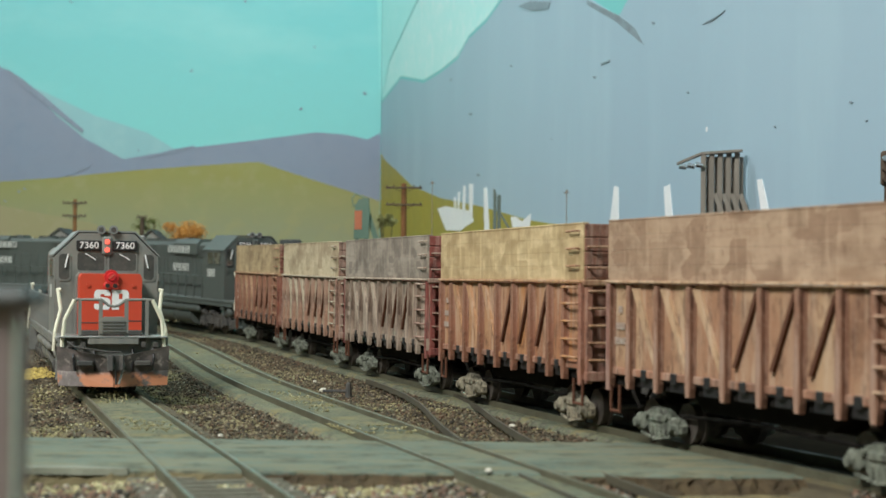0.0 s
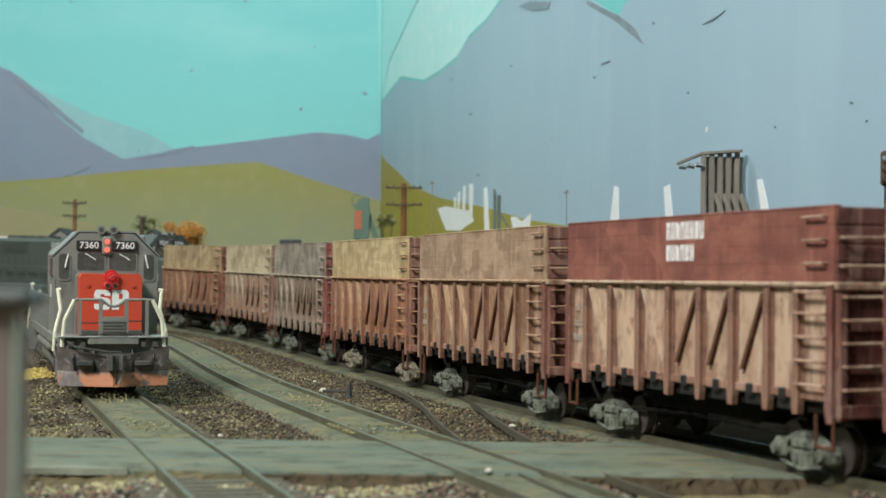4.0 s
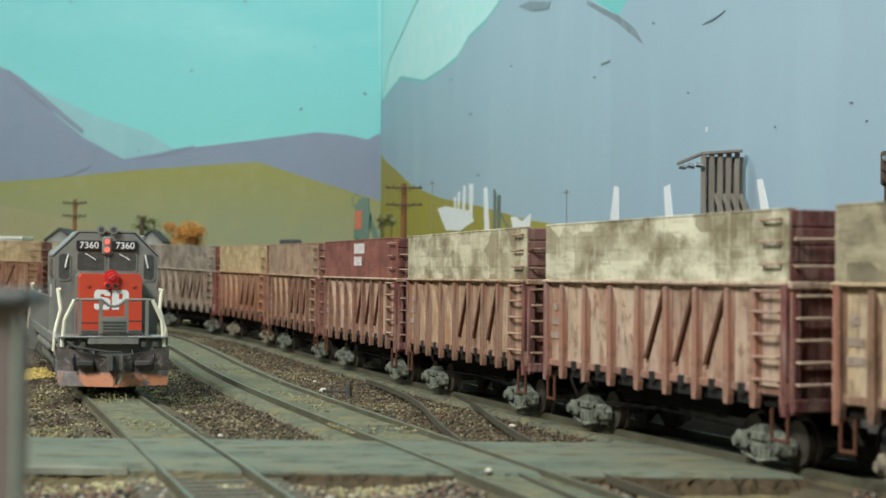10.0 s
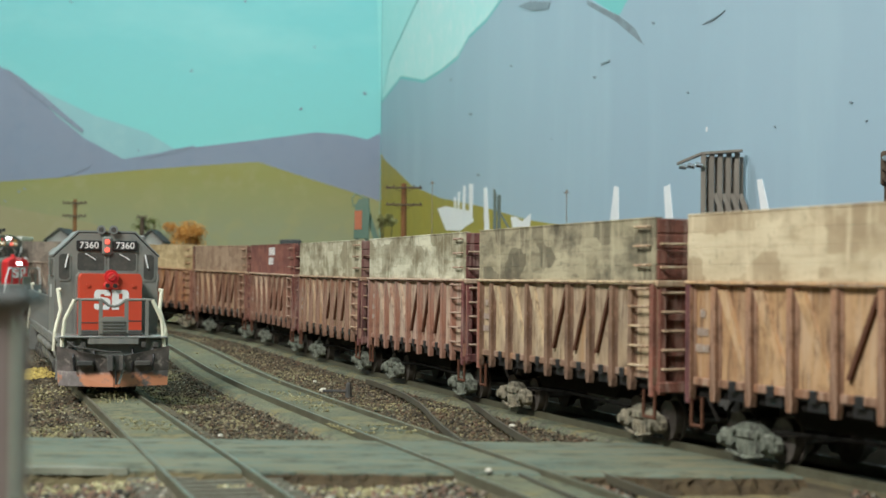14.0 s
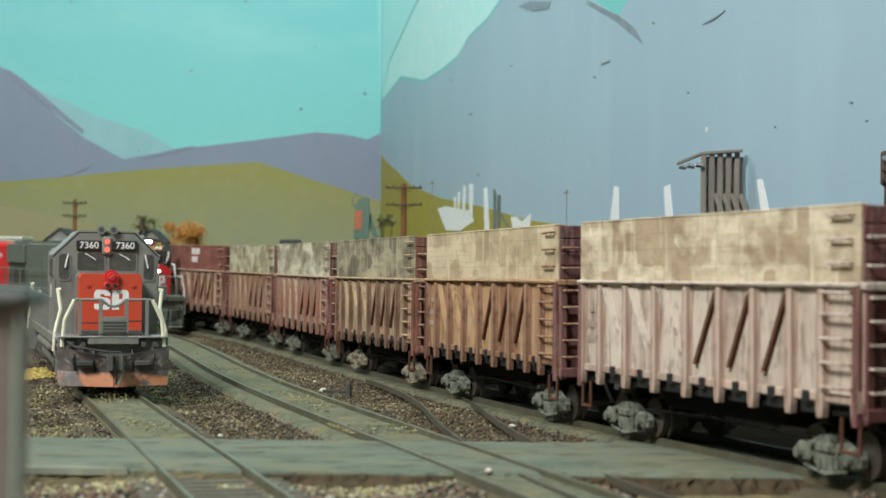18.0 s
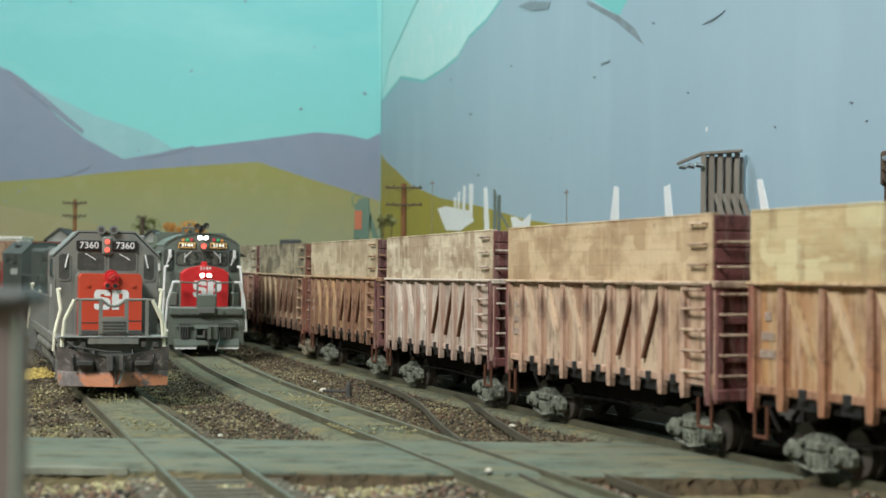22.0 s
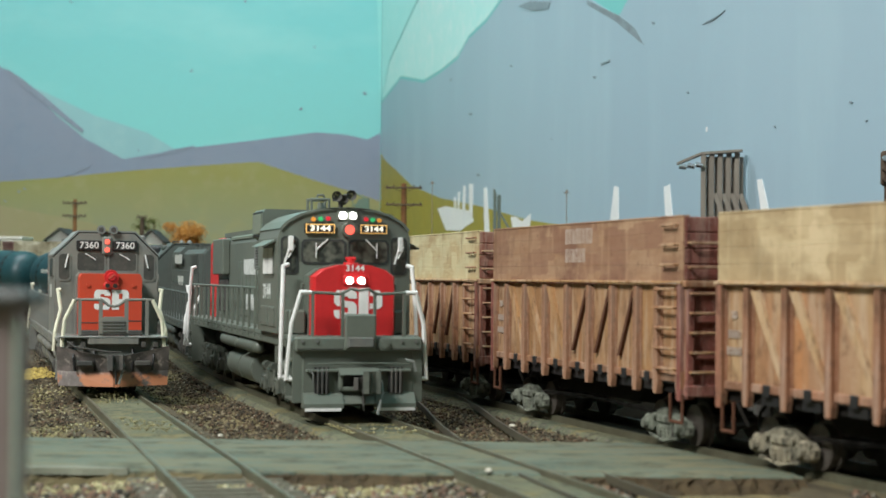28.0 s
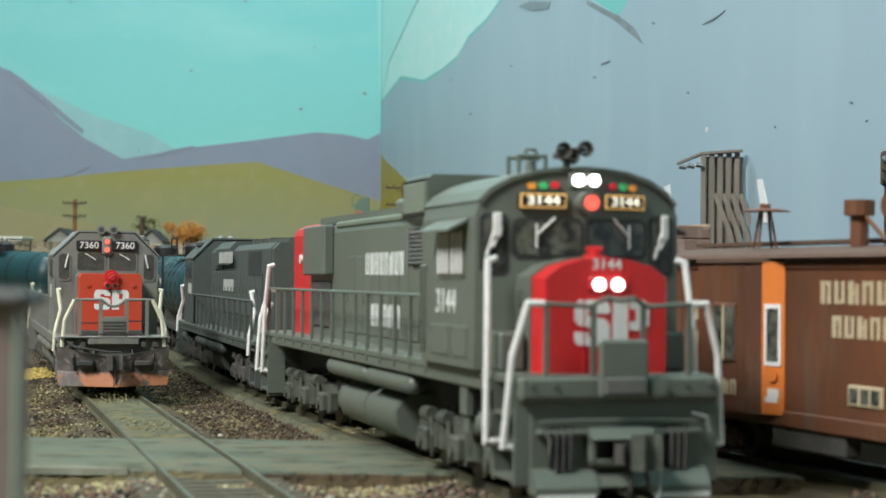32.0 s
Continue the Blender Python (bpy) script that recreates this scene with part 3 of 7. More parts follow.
# ---------------------------------------------------------------- beet gondola
def wagon_paint(name, base, pale, rust, bleach=0.5):
    """Old wagon paint, bleached in patches and runs, with soot and rust; bleach: how strong the pale runs are."""
    k0 = sum((i + 1) * ord(q) for i, q in enumerate(name))
    off = (0.37 * (k0 % 17), 0.53 * (k0 % 11), 0.29 * (k0 % 13))

    def build(nt, b):
        white = tuple(0.55 * q + 0.45 * w for q, w in zip(pale, (0.56, 0.47, 0.38)))
        v = coords(nt, (1, 1, 0.40), shift=off)
        c = mix(nt, noise_mask(nt, v, 52, 0.43, 0.57), base, pale)
        c = mix(nt, noise_mask(nt, coords(nt, (1, 1, 1.3), shift=off), 64, 0.53, 0.70), c, tuple(0.60 * q for q in base))
        v2 = coords(nt, (1, 1, 0.12), shift=off)
        k = node(nt, "ShaderNodeMath", )
        k.operation = "MULTIPLY"
        nt.links.new(noise_mask(nt, v2, 130, 0.50, 0.64), k.inputs[0])
        k.inputs[1].default_value = bleach
        c = mix(nt, k.outputs[0], c, white)
        c = mix(nt, noise_mask(nt, v2, 95, 0.58, 0.70), c, rust)
        c = mix(nt, noise_mask(nt, coords(nt, (1, 1, 0.7), shift=off), 330, 0.54, 0.72), c, tuple(0.55 * q for q in base))
        c = mix(nt, noise_mask(nt, coords(nt, (1, 1, 0.10), shift=off), 420, 0.52, 0.64), c, mix(nt, 0.55, c, white))
        c = mix(nt, noise_mask(nt, coords(nt, (1, 1, 0.16), shift=off), 560, 0.55, 0.66), c, mix(nt, 0.6, c, tuple(0.35 * q for q in rust)))
        c = mix(nt, noise_mask(nt, coords(nt, shift=off), 1500, 0.58, 0.70), c, mix(nt, 0.5, c, white))
        nt.links.new(c, b.inputs["Base Color"])
        b.inputs["Roughness"].default_value = 0.8
        bump(nt, b, v, 700, 0.25)
    return material(name, build)


def board_paint(name, base, pale, dark, patches=0.75):
    """Bleached extension boards with darker squarish patches, stains and grain along the boards."""
    k0 = sum((i + 1) * ord(q) for i, q in enumerate(name))
    off = (0.37 * (k0 % 17), 0.53 * (k0 % 11), 0.29 * (k0 % 13))

    def build(nt, b):
        v = coords(nt, (0.16, 1, 1), shift=off)
        c = mix(nt, noise_mask(nt, v, 420, 0.35, 0.7), base, pale)
        c = mix(nt, noise_mask(nt, coords(nt, shift=off), 44, 0.36, 0.66), c, tuple(min(0.75, 1.1 * q) for q in pale))
        v3 = coords(nt, (1.0, 1.0, 1.5), shift=off)
        vor = node(nt, "ShaderNodeTexVoronoi", Scale=105.0, Randomness=0.7)
        vor.distance = "CHEBYCHEV"
        nt.links.new(v3, vor.inputs["Vector"])
        sep = nt.nodes.new("ShaderNodeSeparateColor")
        nt.links.new(vor.outputs["Color"], sep.inputs[0])
        r = node(nt, "ShaderNodeMapRange", From_Min=0.42, From_Max=0.9, To_Max=patches)
        nt.links.new(sep.outputs[0], r.inputs["Value"])
        c = mix(nt, r.outputs["Result"], c, dark)
        c = mix(nt, noise_mask(nt, coords(nt, (1, 1, 1.6), shift=off), 62, 0.46, 0.66), c, tuple(0.85 * q for q in dark))
        c = mix(nt, noise_mask(nt, coords(nt, (1, 1, 0.2), shift=off), 180, 0.60, 0.75), c, tuple(0.7 * q for q in base))
        c = mix(nt, noise_mask(nt, coords(nt, (0.12, 1, 1), shift=off), 900, 0.54, 0.68), c, mix(nt, 0.45, c, dark))
        c = mix(nt, noise_mask(nt, coords(nt, (1, 1, 0.14), shift=off), 300, 0.55, 0.68), c, mix(nt, 0.5, c, tuple(min(0.75, 1.2 * q) for q in pale)))
        c = mix(nt, noise_mask(nt, coords(nt, (1, 1, 0.5), shift=off), 700, 0.60, 0.72), c, mix(nt, 0.6, c, tuple(0.5 * q for q in dark)))
        nt.links.new(c, b.inputs["Base Color"])
        b.inputs["Roughness"].default_value = 0.85
        bump(nt, b, v, 1400, 0.35)
    return material(name, build)


POSTS = (64.8, 54.0, 39.5, 24.0, 8.5, -6.5, -21.0, -35.5, -47.0, -59.0)
ENDS = {1: 66.0, -1: -60.2}


def gondola(label, body, boards, ends, frames, letters=0, pale_letters=None, posts=None, brace=None, rungs=None, end_boards=None):
    """A drop-side beet wagon with a raised board extension; its ends stand at ENDS, in its own x."""
    car = thing("beet_gondola", label, "railway wagon", "beet gondola train")
    X0, X1 = ENDS[-1], ENDS[1]
    part("floor", Geo().box(X0, X1, -15.5, 15.5, 12.5, 14.5).box(X0 + 2, X1 - 2, -2.5, 2.5, 7.0, 12.6), UNDER_BLACK, car)
    part("hopper_door", Geo().prism([(-28, 12.6), (34, 12.6), (29, 8.2), (-23, 8.2)], "y", -11.0, -3.0), UNDER_BLACK, car)
    part("hopper_door", Geo().prism([(-28, 12.6), (34, 12.6), (29, 8.2), (-23, 8.2)], "y", 3.0, 11.0), UNDER_BLACK, car)
    for s in (1, -1):
        wall = part("side_wall", Geo().box(X0, X1, s * 15.6, s * 16.6, 15.6, 37.0), body, car)
        part("top_rail", Geo().box(X0 - .4, X1 + .7, s * 16.5, s * 18.2, 37.15, 37.9, 0.2), brace, wall)
        part("bottom_rail", Geo().box(X0, X1, s * 16.4, s * 17.2, 15.0, 16.8, 0.2), posts, wall)
        for i, x in enumerate(POSTS):
            part("post", shared("post_%d_%s" % (s, posts.name), lambda: Geo().prism([(-0.95, 36.6), (0.95, 36.6), (1.25, 14.0), (0.9, 12.0), (-0.9, 12.0), (-1.25, 14.0)], "y", s * 16.5, s * 17.9)
                                .box(-1.7, 1.7, s * 16.5, s * 16.9, 15.6, 36.5), posts), posts, wall).matrix_basis = pose(x * MM, 0, 0)
        for x0, x1 in ((54.0, 39.5), (39.5, 24.0), (24.0, 8.5)):
            part("diagonal_brace", Geo().prism([(x0 - 1.0, 36.0), (x0 - 4.4, 36.0), (x1 + 1.0, 18.0), (x1 + 2.2, 18.0)], "y", s * 16.5, s * 17.4), brace, wall)
        # these braces are dark: their shadow slots are put into the colour
        for x0, x1 in ((8.5, -6.5), (-6.5, -21.0), (-21.0, -35.5)):
            part("diagonal_brace", Geo().prism([(x1 + 1.2, 35.6), (x1 + 2.5, 35.6), (x0 - 3.4, 19.6), (x0 - 4.7, 19.6)], "y", s * 16.5, s * 17.5), DARK_RUST_SHADE, wall)
        for x0, x1 in zip(POSTS[1:-1], POSTS[2:-1]):
            m = (x0 + x1) / 2
            part("door_hinge", Geo().box(m - 3.2, m + 3.2, s * 15.0, s * 16.4, 12.6, 15.2), BLACK, wall)
            # black block in place of an open notch, whose shade is in the colour
            part("door_latch", shared("notch_%d" % s, lambda: Geo().box(-1.3, 1.3, s * 17.0, s * 17.5, 14.4, 16.9, .15), BLACK), BLACK, wall).matrix_basis = pose(m * MM, 0, 0)
        for z in (18.0, 22.6, 27.2, 31.8, 36.0):
            part("ladder_rung", Geo().pipe([(-48.2, s * 17.0, z), (-48.2, s * 18.5, z), (-58.0, s * 18.5, z), (-58.0, s * 17.0, z)], 0.36, 5), rungs, wall)
        for x in (X0 + 1.0, X1 - 1.0):
            part("corner_post", Geo().box(x - 1.0, x + 1.0, s * 16.6, s * 18.0, 11.0, 37.2, .15), ends, wall)
            part("stirrup_step", Geo().pipe([(x - .8, s * 17.2, 12.5), (x - .8, s * 17.2, 6.2), (x + (5.4 if x < 0 else -5.4), s * 17.2, 6.2), (x + (5.4 if x < 0 else -5.4), s * 17.2, 12.5)], .42, 6), DARK_RUST_SHADE, wall)
        # raised extension of four boards
        ext = part("extension", Geo().box(X0 + .5, X1, s * 15.8, s * 16.6, 37.9, 52.3), boards, car)
        for k in range(4):
            z = 37.95 + k * 3.6
            part("board", shared("board_%d_%d_%s" % (s, k, boards.name), lambda: Geo().box(X0 + .2, X1 + .3, s * 16.5, s * 17.25, z, z + 3.59, 0.05), boards), boards, ext)
        part("top_cap", Geo().box(X0, X1 + .2, s * 15.7, s * 17.4, 52.25, 52.7, .1), boards, ext)
        for z in (41.5, 46.0, 50.5):
            part("grab_iron", Geo().pipe([(-50.5, s * 17.2, z), (-50.5, s * 18.3, z), (-57.5, s * 18.3, z), (-57.5, s * 17.2, z)], 0.32, 5), rungs, ext)
        if letters and s == 1:
            for z, count, tall in ((47.2, 8, 4.0), (42.4, 6, 3.6)):
                letter_bars(ext, 10.0, 10.0 - count * 2.3, s, 17.2, z, tall, count, pale_letters)
        if s == 1:
            for z, w in ((30.0, 2.4), (26.0, 5.0), (22.4, 6.0)):
                letter_bars(wall, 60.0 + w / 2, 60.0 - w / 2, s, 16.85, z, 1.7, 2 if w < 4 else 4, FADED_LETTER)
    for e in (1, -1):
        X = ENDS[e]
        end = part("end_wall", Geo().box(X - e * 1.4, X - e * .4, -15.6, 15.6, 14.0, 37.2), ends, car)
        for y in (-15.9, -5.5, 5.5, 15.9):
            part("end_post", Geo().box(X - e * .6, X + e * 1.2, y - 0.9, y + 0.9, 11.5, 37.4, 0.2), ends, end)
        for z in (20.4, 28.6):
            part("end_girt", Geo().box(X - e * .5, X + e * .5, -15.4, 15.4, z, z + 1.6, .2), ends, end)
        part("end_sill", Geo().box(X - e * 1, X + e * 1.6, -17, 17, 12.0, 14.6, 0.3), ends, end)
        part("end_cap", Geo().box(X - e * 1, X + e * 1.5, -17.6, 17.6, 36.4, 38.0, 0.3), rungs, end)
        for k in range(5):
            part("end_rung", Geo().pipe([(X + e * .8, 6.5, 17.5 + 4.4 * k), (X + e * 2.4, 6.5, 17.5 + 4.4 * k), (X + e * 2.4, 16.0, 17.5 + 4.4 * k), (X + e * .8, 16.0, 17.5 + 4.4 * k)], 0.38, 5), rungs, end)
        part("brake_gear", Geo().rod((X + e * 1.2, -6, 31), (X + e * 2.4, -6, 31), 3.4, 14).rod((X + e * 1.2, -6, 14), (X + e * 1.2, -6, 31), 0.4, 6), ends, end)
        ext = part("end_extension", Geo().box(X - e * .9, X - e * .1, -15.8, 15.8, 38.0, 52.2), ends, car)
        for k in range(4):
            part("end_board", Geo().box(X - e * .2, X + e * .4, -17.0, 17.0, 38.1 + 3.6 * k, 41.5 + 3.6 * k, 0.2), end_boards or ends, ext)
        for z in (41.0, 46.4):
            part("end_rung", Geo().pipe([(X + e * .3, 4.0, z), (X + e * 1.7, 4.0, z), (X + e * 1.7, 16.2, z), (X + e * .3, 16.2, z)], 0.36, 5), rungs, ext)
        c = part("coupler", shared("coupler", coupler_geo, UNDER), UNDER, car)
        c.matrix_basis = pose((X - e * .6) * MM, 0, 0, 0, 0, 0 if e == 1 else 180)
        part("brake_hose", Geo().pipe([(X + e * 1, 4.5, 11.5), (X + e * 3.6, 4.6, 9.0), (X + e * 5.4, 3.6, 5.6)], .45, 6), UNDER_BLACK, car)
        truck(car, 3.4 + e * 45.0, frames)
    part("brake_cylinder", Geo().rod((-12, 6, 9.4), (2, 6, 9.4), 2.6, 12).box(-20, -16, 3, 9, 8, 12), UNDER, car)
    part("brake_rod", Geo().pipe([(40, 11, 6.6), (10, 10.5, 7.4), (-34, 11, 6.6)], .45, 5), UNDER_BLACK, car)
    return car


DARK_RUST_SHADE = paint("dark_rust_brace", (0.11, 0.05, 0.03), (0.07, 0.03, 0.02), 0.6, 0.85)
FADED_LETTER = paint("faded_white_lettering", (0.42, 0.34, 0.28), (0.30, 0.21, 0.16), 0.8, 0.8, big=300)
# near-black, for the floor, hopper doors, hoses and rods beneath the wagons
UNDER_BLACK = paint("sooty_underframe", (0.009, 0.0085, 0.0075), (0.020, 0.017, 0.014), 0.6, 0.9)


def casting_paint(name, pale, mid, dark):
    def build(nt, b):
        v = coords(nt)
        c = mix(nt, noise_mask(nt, v, 170, 0.38, 0.62), pale, mid)
        c = mix(nt, noise_mask(nt, v, 420, 0.50, 0.64), c, dark)
        nt.links.new(c, b.inputs["Base Color"])
        b.inputs["Roughness"].default_value = 0.9
        bump(nt, b, v, 900, 0.8, 0.0004)
    return material(name, build)


DUST = casting_paint("pale_dusty_casting", (0.205, 0.22, 0.17), (0.085, 0.095, 0.072), (0.045, 0.045, 0.035))
DUST_WARM = casting_paint("tan_dusty_casting", (0.30, 0.26, 0.18), (0.15, 0.14, 0.10), (0.05, 0.045, 0.03))
BOXRED = (0.24, 0.082, 0.05)
CARS = []
for name, body, pale, rust, b0, b1, b2, endc, label in (
        ("a", (0.22, 0.085, 0.05), (0.30, 0.15, 0.09), (0.12, 0.05, 0.03), (0.32, 0.22, 0.12), (0.40, 0.30, 0.18), (0.24, 0.16, 0.09), BOXRED, "red-brown beet gondola with tan board extension"),
        ("b", (0.24, 0.12, 0.085), (0.34, 0.25, 0.20), (0.14, 0.06, 0.04), (0.40, 0.31, 0.20), (0.46, 0.38, 0.27), (0.30, 0.22, 0.14), (0.30, 0.17, 0.12), "greyish red-brown beet gondola with tan extension"),
        ("c", (0.20, 0.15, 0.11), (0.30, 0.24, 0.18), (0.16, 0.08, 0.05), (0.21, 0.17, 0.14), (0.29, 0.24, 0.20), (0.15, 0.12, 0.10), (0.24, 0.06, 0.045), "grey-brown weathered beet gondola with dark grey extension"),
        ("d", (0.27, 0.10, 0.055), (0.34, 0.16, 0.09), (0.40, 0.18, 0.06), (0.40, 0.28, 0.15), (0.50, 0.38, 0.23), (0.32, 0.22, 0.11), (0.28, 0.12, 0.075), "rusty red beet gondola with yellow-tan extension"),
        ("e", (0.27, 0.12, 0.075), (0.36, 0.20, 0.13), (0.15, 0.065, 0.04), (0.27, 0.17, 0.11), (0.35, 0.24, 0.17), (0.22, 0.13, 0.085), (0.22, 0.08, 0.055), "brown beet gondola with brown board extension"),
        ("f", (0.30, 0.14, 0.10), (0.42, 0.25, 0.19), (0.18, 0.07, 0.05), (0.19, 0.055, 0.04), (0.24, 0.09, 0.065), (0.15, 0.045, 0.035), (0.20, 0.06, 0.045), "faded red beet gondola with lettered dark red extension"),
        ("g", (0.28, 0.12, 0.075), (0.40, 0.21, 0.14), (0.38, 0.17, 0.05), (0.40, 0.35, 0.24), (0.54, 0.49, 0.38), (0.21, 0.165, 0.095), (0.20, 0.07, 0.06), "rust-streaked beet gondola with pale mottled extension"),
        ("h", (0.30, 0.12, 0.085), (0.44, 0.25, 0.19), (0.50, 0.36, 0.30), (0.45, 0.41, 0.31), (0.58, 0.54, 0.43), (0.22, 0.18, 0.11), (0.17, 0.05, 0.045), "maroon beet gondola with bleached cream extension"),
        ("i", (0.22, 0.155, 0.10), (0.36, 0.27, 0.17), (0.36, 0.18, 0.07), (0.22, 0.185, 0.12), (0.35, 0.30, 0.21), (0.10, 0.082, 0.055), (0.27, 0.10, 0.065), "olive-tan beet gondola with mottled khaki extension"),
        ("j", (0.30, 0.14, 0.075), (0.38, 0.20, 0.11), (0.20, 0.08, 0.045), (0.42, 0.33, 0.22), (0.52, 0.43, 0.31), (0.34, 0.25, 0.16), (0.15, 0.05, 0.05), "orange-brown beet gondola with tan extension"),
        ("k", (0.40, 0.31, 0.25), (0.54, 0.46, 0.39), (0.27, 0.13, 0.085), (0.48, 0.39, 0.28), (0.58, 0.50, 0.39), (0.30, 0.20, 0.13), (0.18, 0.06, 0.055), "bleached pinkish beet gondola with pale patched extension"),
        ("l", (0.36, 0.23, 0.15), (0.46, 0.34, 0.24), (0.22, 0.10, 0.06), (0.40, 0.28, 0.17), (0.48, 0.36, 0.24), (0.34, 0.22, 0.13), (0.17, 0.055, 0.05), "faded brown beet gondola with tan extension"),
        ("m", (0.30, 0.13, 0.065), (0.38, 0.22, 0.13), (0.40, 0.19, 0.07), (0.36, 0.25, 0.14), (0.44, 0.33, 0.19), (0.60, 0.53, 0.34), (0.24, 0.08, 0.05), "red-brown beet gondola with yellow patched extension"),
        ("n", (0.25, 0.105, 0.045), (0.30, 0.14, 0.065), (0.36, 0.17, 0.07), (0.24, 0.12, 0.06), (0.31, 0.19, 0.12), (0.20, 0.095, 0.06), (0.23, 0.07, 0.05), "brown beet gondola with lettered brown extension"),
        ("o", (0.27, 0.115, 0.06), (0.36, 0.20, 0.115), (0.42, 0.19, 0.075), (0.40, 0.29, 0.17), (0.47, 0.36, 0.23), (0.32, 0.22, 0.12), (0.32, 0.13, 0.075), "rust-red beet gondola with clean tan board extension")):
    body, pale = (tuple(c * k for c, k in zip(q, {"k": (1.05, 1.06, 1.04), "c": (1.2, 1.2, 1.2), "i": (1.3, 1.3, 1.24), "l": (1.12, 1.12, 1.08), "g": (1.03, 1.30, 1.18), "h": (1.0, 1.27, 1.16)}.get(name, (1.15, 1.34, 1.19)))) for q in (body, pale))
    b0, b1, b2 = (tuple(c * k for c, k in zip(q, (1.02, 1.05, 0.98) if name in "ghm" else (1.10, 1.13, 1.06))) for q in (b0, b1, b2))
    post = {"k": (0.32, 0.225, 0.18), "l": (0.30, 0.195, 0.15), "c": (0.25, 0.18, 0.13), "b": (0.27, 0.15, 0.10)}.get(name, (0.160, 0.068, 0.044))
    post = tuple(0.55 * p + 0.38 * q for p, q in zip(post, body))
    CARS.append(gondola(label, wagon_paint("wagon_body_" + name, body, pale, rust, {"g": 0.6, "h": 0.8, "k": 0.8, "l": 0.7, "i": 0.45}.get(name, 0.28)), board_paint("wagon_boards_" + name, b0, b1, b2),
                        wagon_paint("wagon_end_" + name, tuple(0.72 * q for q in endc), endc, tuple(0.45 * q for q in endc), 0.2),
                        DUST_WARM if name in "iod" else DUST, name in "fn", WHITE if name == "f" else FADED_LETTER,
                        wagon_paint("wagon_post_" + name, post, tuple(1.5 * q for q in post), rust, 0.3), wagon_paint("wagon_brace_" + name, pale, tuple(1.15 * q for q in pale), body),
                        wagon_paint("wagon_rung_" + name, tuple(0.5 * p + 0.5 * q for p, q in zip(pale, endc)), pale, rust, 0.4),
                        board_paint("wagon_end_boards_" + name, (0.34, 0.24, 0.18), (0.42, 0.31, 0.24), (0.22, 0.13, 0.10)) if name == "o" else None))


# ---------------------------------------------------------------- locomotives
def six_wheel_truck(parent, x, mat):
    """A three-axle truck with its two cast frames, springs and brake gear."""
    t = part("truck", shared("truck_bed", lambda: Geo().box(-25, 25, -9, 9, 6, 10, 0.5).rod((0, 0, 9), (0, 0, 16), 5, 10), UNDER), UNDER, parent)
    t.matrix_basis = pose(x * MM, 0, 0)

    def frame_geo():
        g = Geo()
        poly = [(-29, 8.5), (-27, 10.5), (-16, 10.2), (-13, 11.5), (-4, 11.5), (-2, 10.4), (2, 10.4), (4, 11.5), (13, 11.5), (16, 10.2), (27, 10.5), (29, 8.5), (28.5, 4.2), (25.5, 3.2), (18.5, 3.2), (16.5, 6.0),
                (13, 6.4), (11, 4.4), (4.5, 4.0), (3.5, 2.8), (-3.5, 2.8), (-4.5, 4.0), (-11, 4.4), (-13, 6.4), (-16.5, 6.0), (-18.5, 3.2), (-25.5, 3.2), (-28.5, 4.2)]
        g.prism(poly, "y", 11.0, 13.0)
        for c in (-22, 0, 22):
            g.box(c - 2.8, c + 2.8, 12.4, 14.8, 3.4, 8.4, 0.6)
            g.rod((c, 14.6, 5.6), (c, 15.3, 5.6), 1.5, 10)
        for c in (-13, -9, 9, 13):
            g.rod((c, 13.4, 5.0), (c, 13.4, 9.8), 1.2, 8)
        for c in (-17.5, 5.0, 17.0):
            g.rod((c, 13.6, 11.0), (c + 5, 13.6, 11.0), 1.5, 10)
            g.pipe([(c, 14, 10.5), (c - 2.5, 14.4, 7.0), (c - 2.0, 14.2, 3.0)], 0.4, 5)
        return g
    for turn in (0, 180):
        part("side_frame", shared("six_wheel_frame_" + mat.name, frame_geo, mat), mat, t).matrix_basis = pose(0, 0, 0, 0, 0, turn)
    for dx in (-22, 0, 22):
        part("wheelset", shared("loco_wheelset", lambda: wheelset_geo(5.75), STEEL, True), STEEL, t).matrix_basis = pose(dx * MM, 0, 5.75 * MM)
    return t


def side_rails(parent, x0, x1, step, zb, zt, y, mat):
    for s in (-1, 1):
        part("handrail", Geo().pipe([(x0, s * y, zt), (x1, s * y, zt)], 0.38, 6), mat, parent)
        n = int(abs(x1 - x0) / step)
        for i in range(n + 1):
            x = x0 + (x1 - x0) * i / n
            part("stanchion", shared("stanchion_%d_%d_%s" % (zb, zt, mat.name), lambda: Geo().box(-0.4, 0.4, -0.4, 0.4, zb - 2.5, zt, 0.1), mat), mat, parent).matrix_basis = pose(x * MM, s * y * MM, 0)


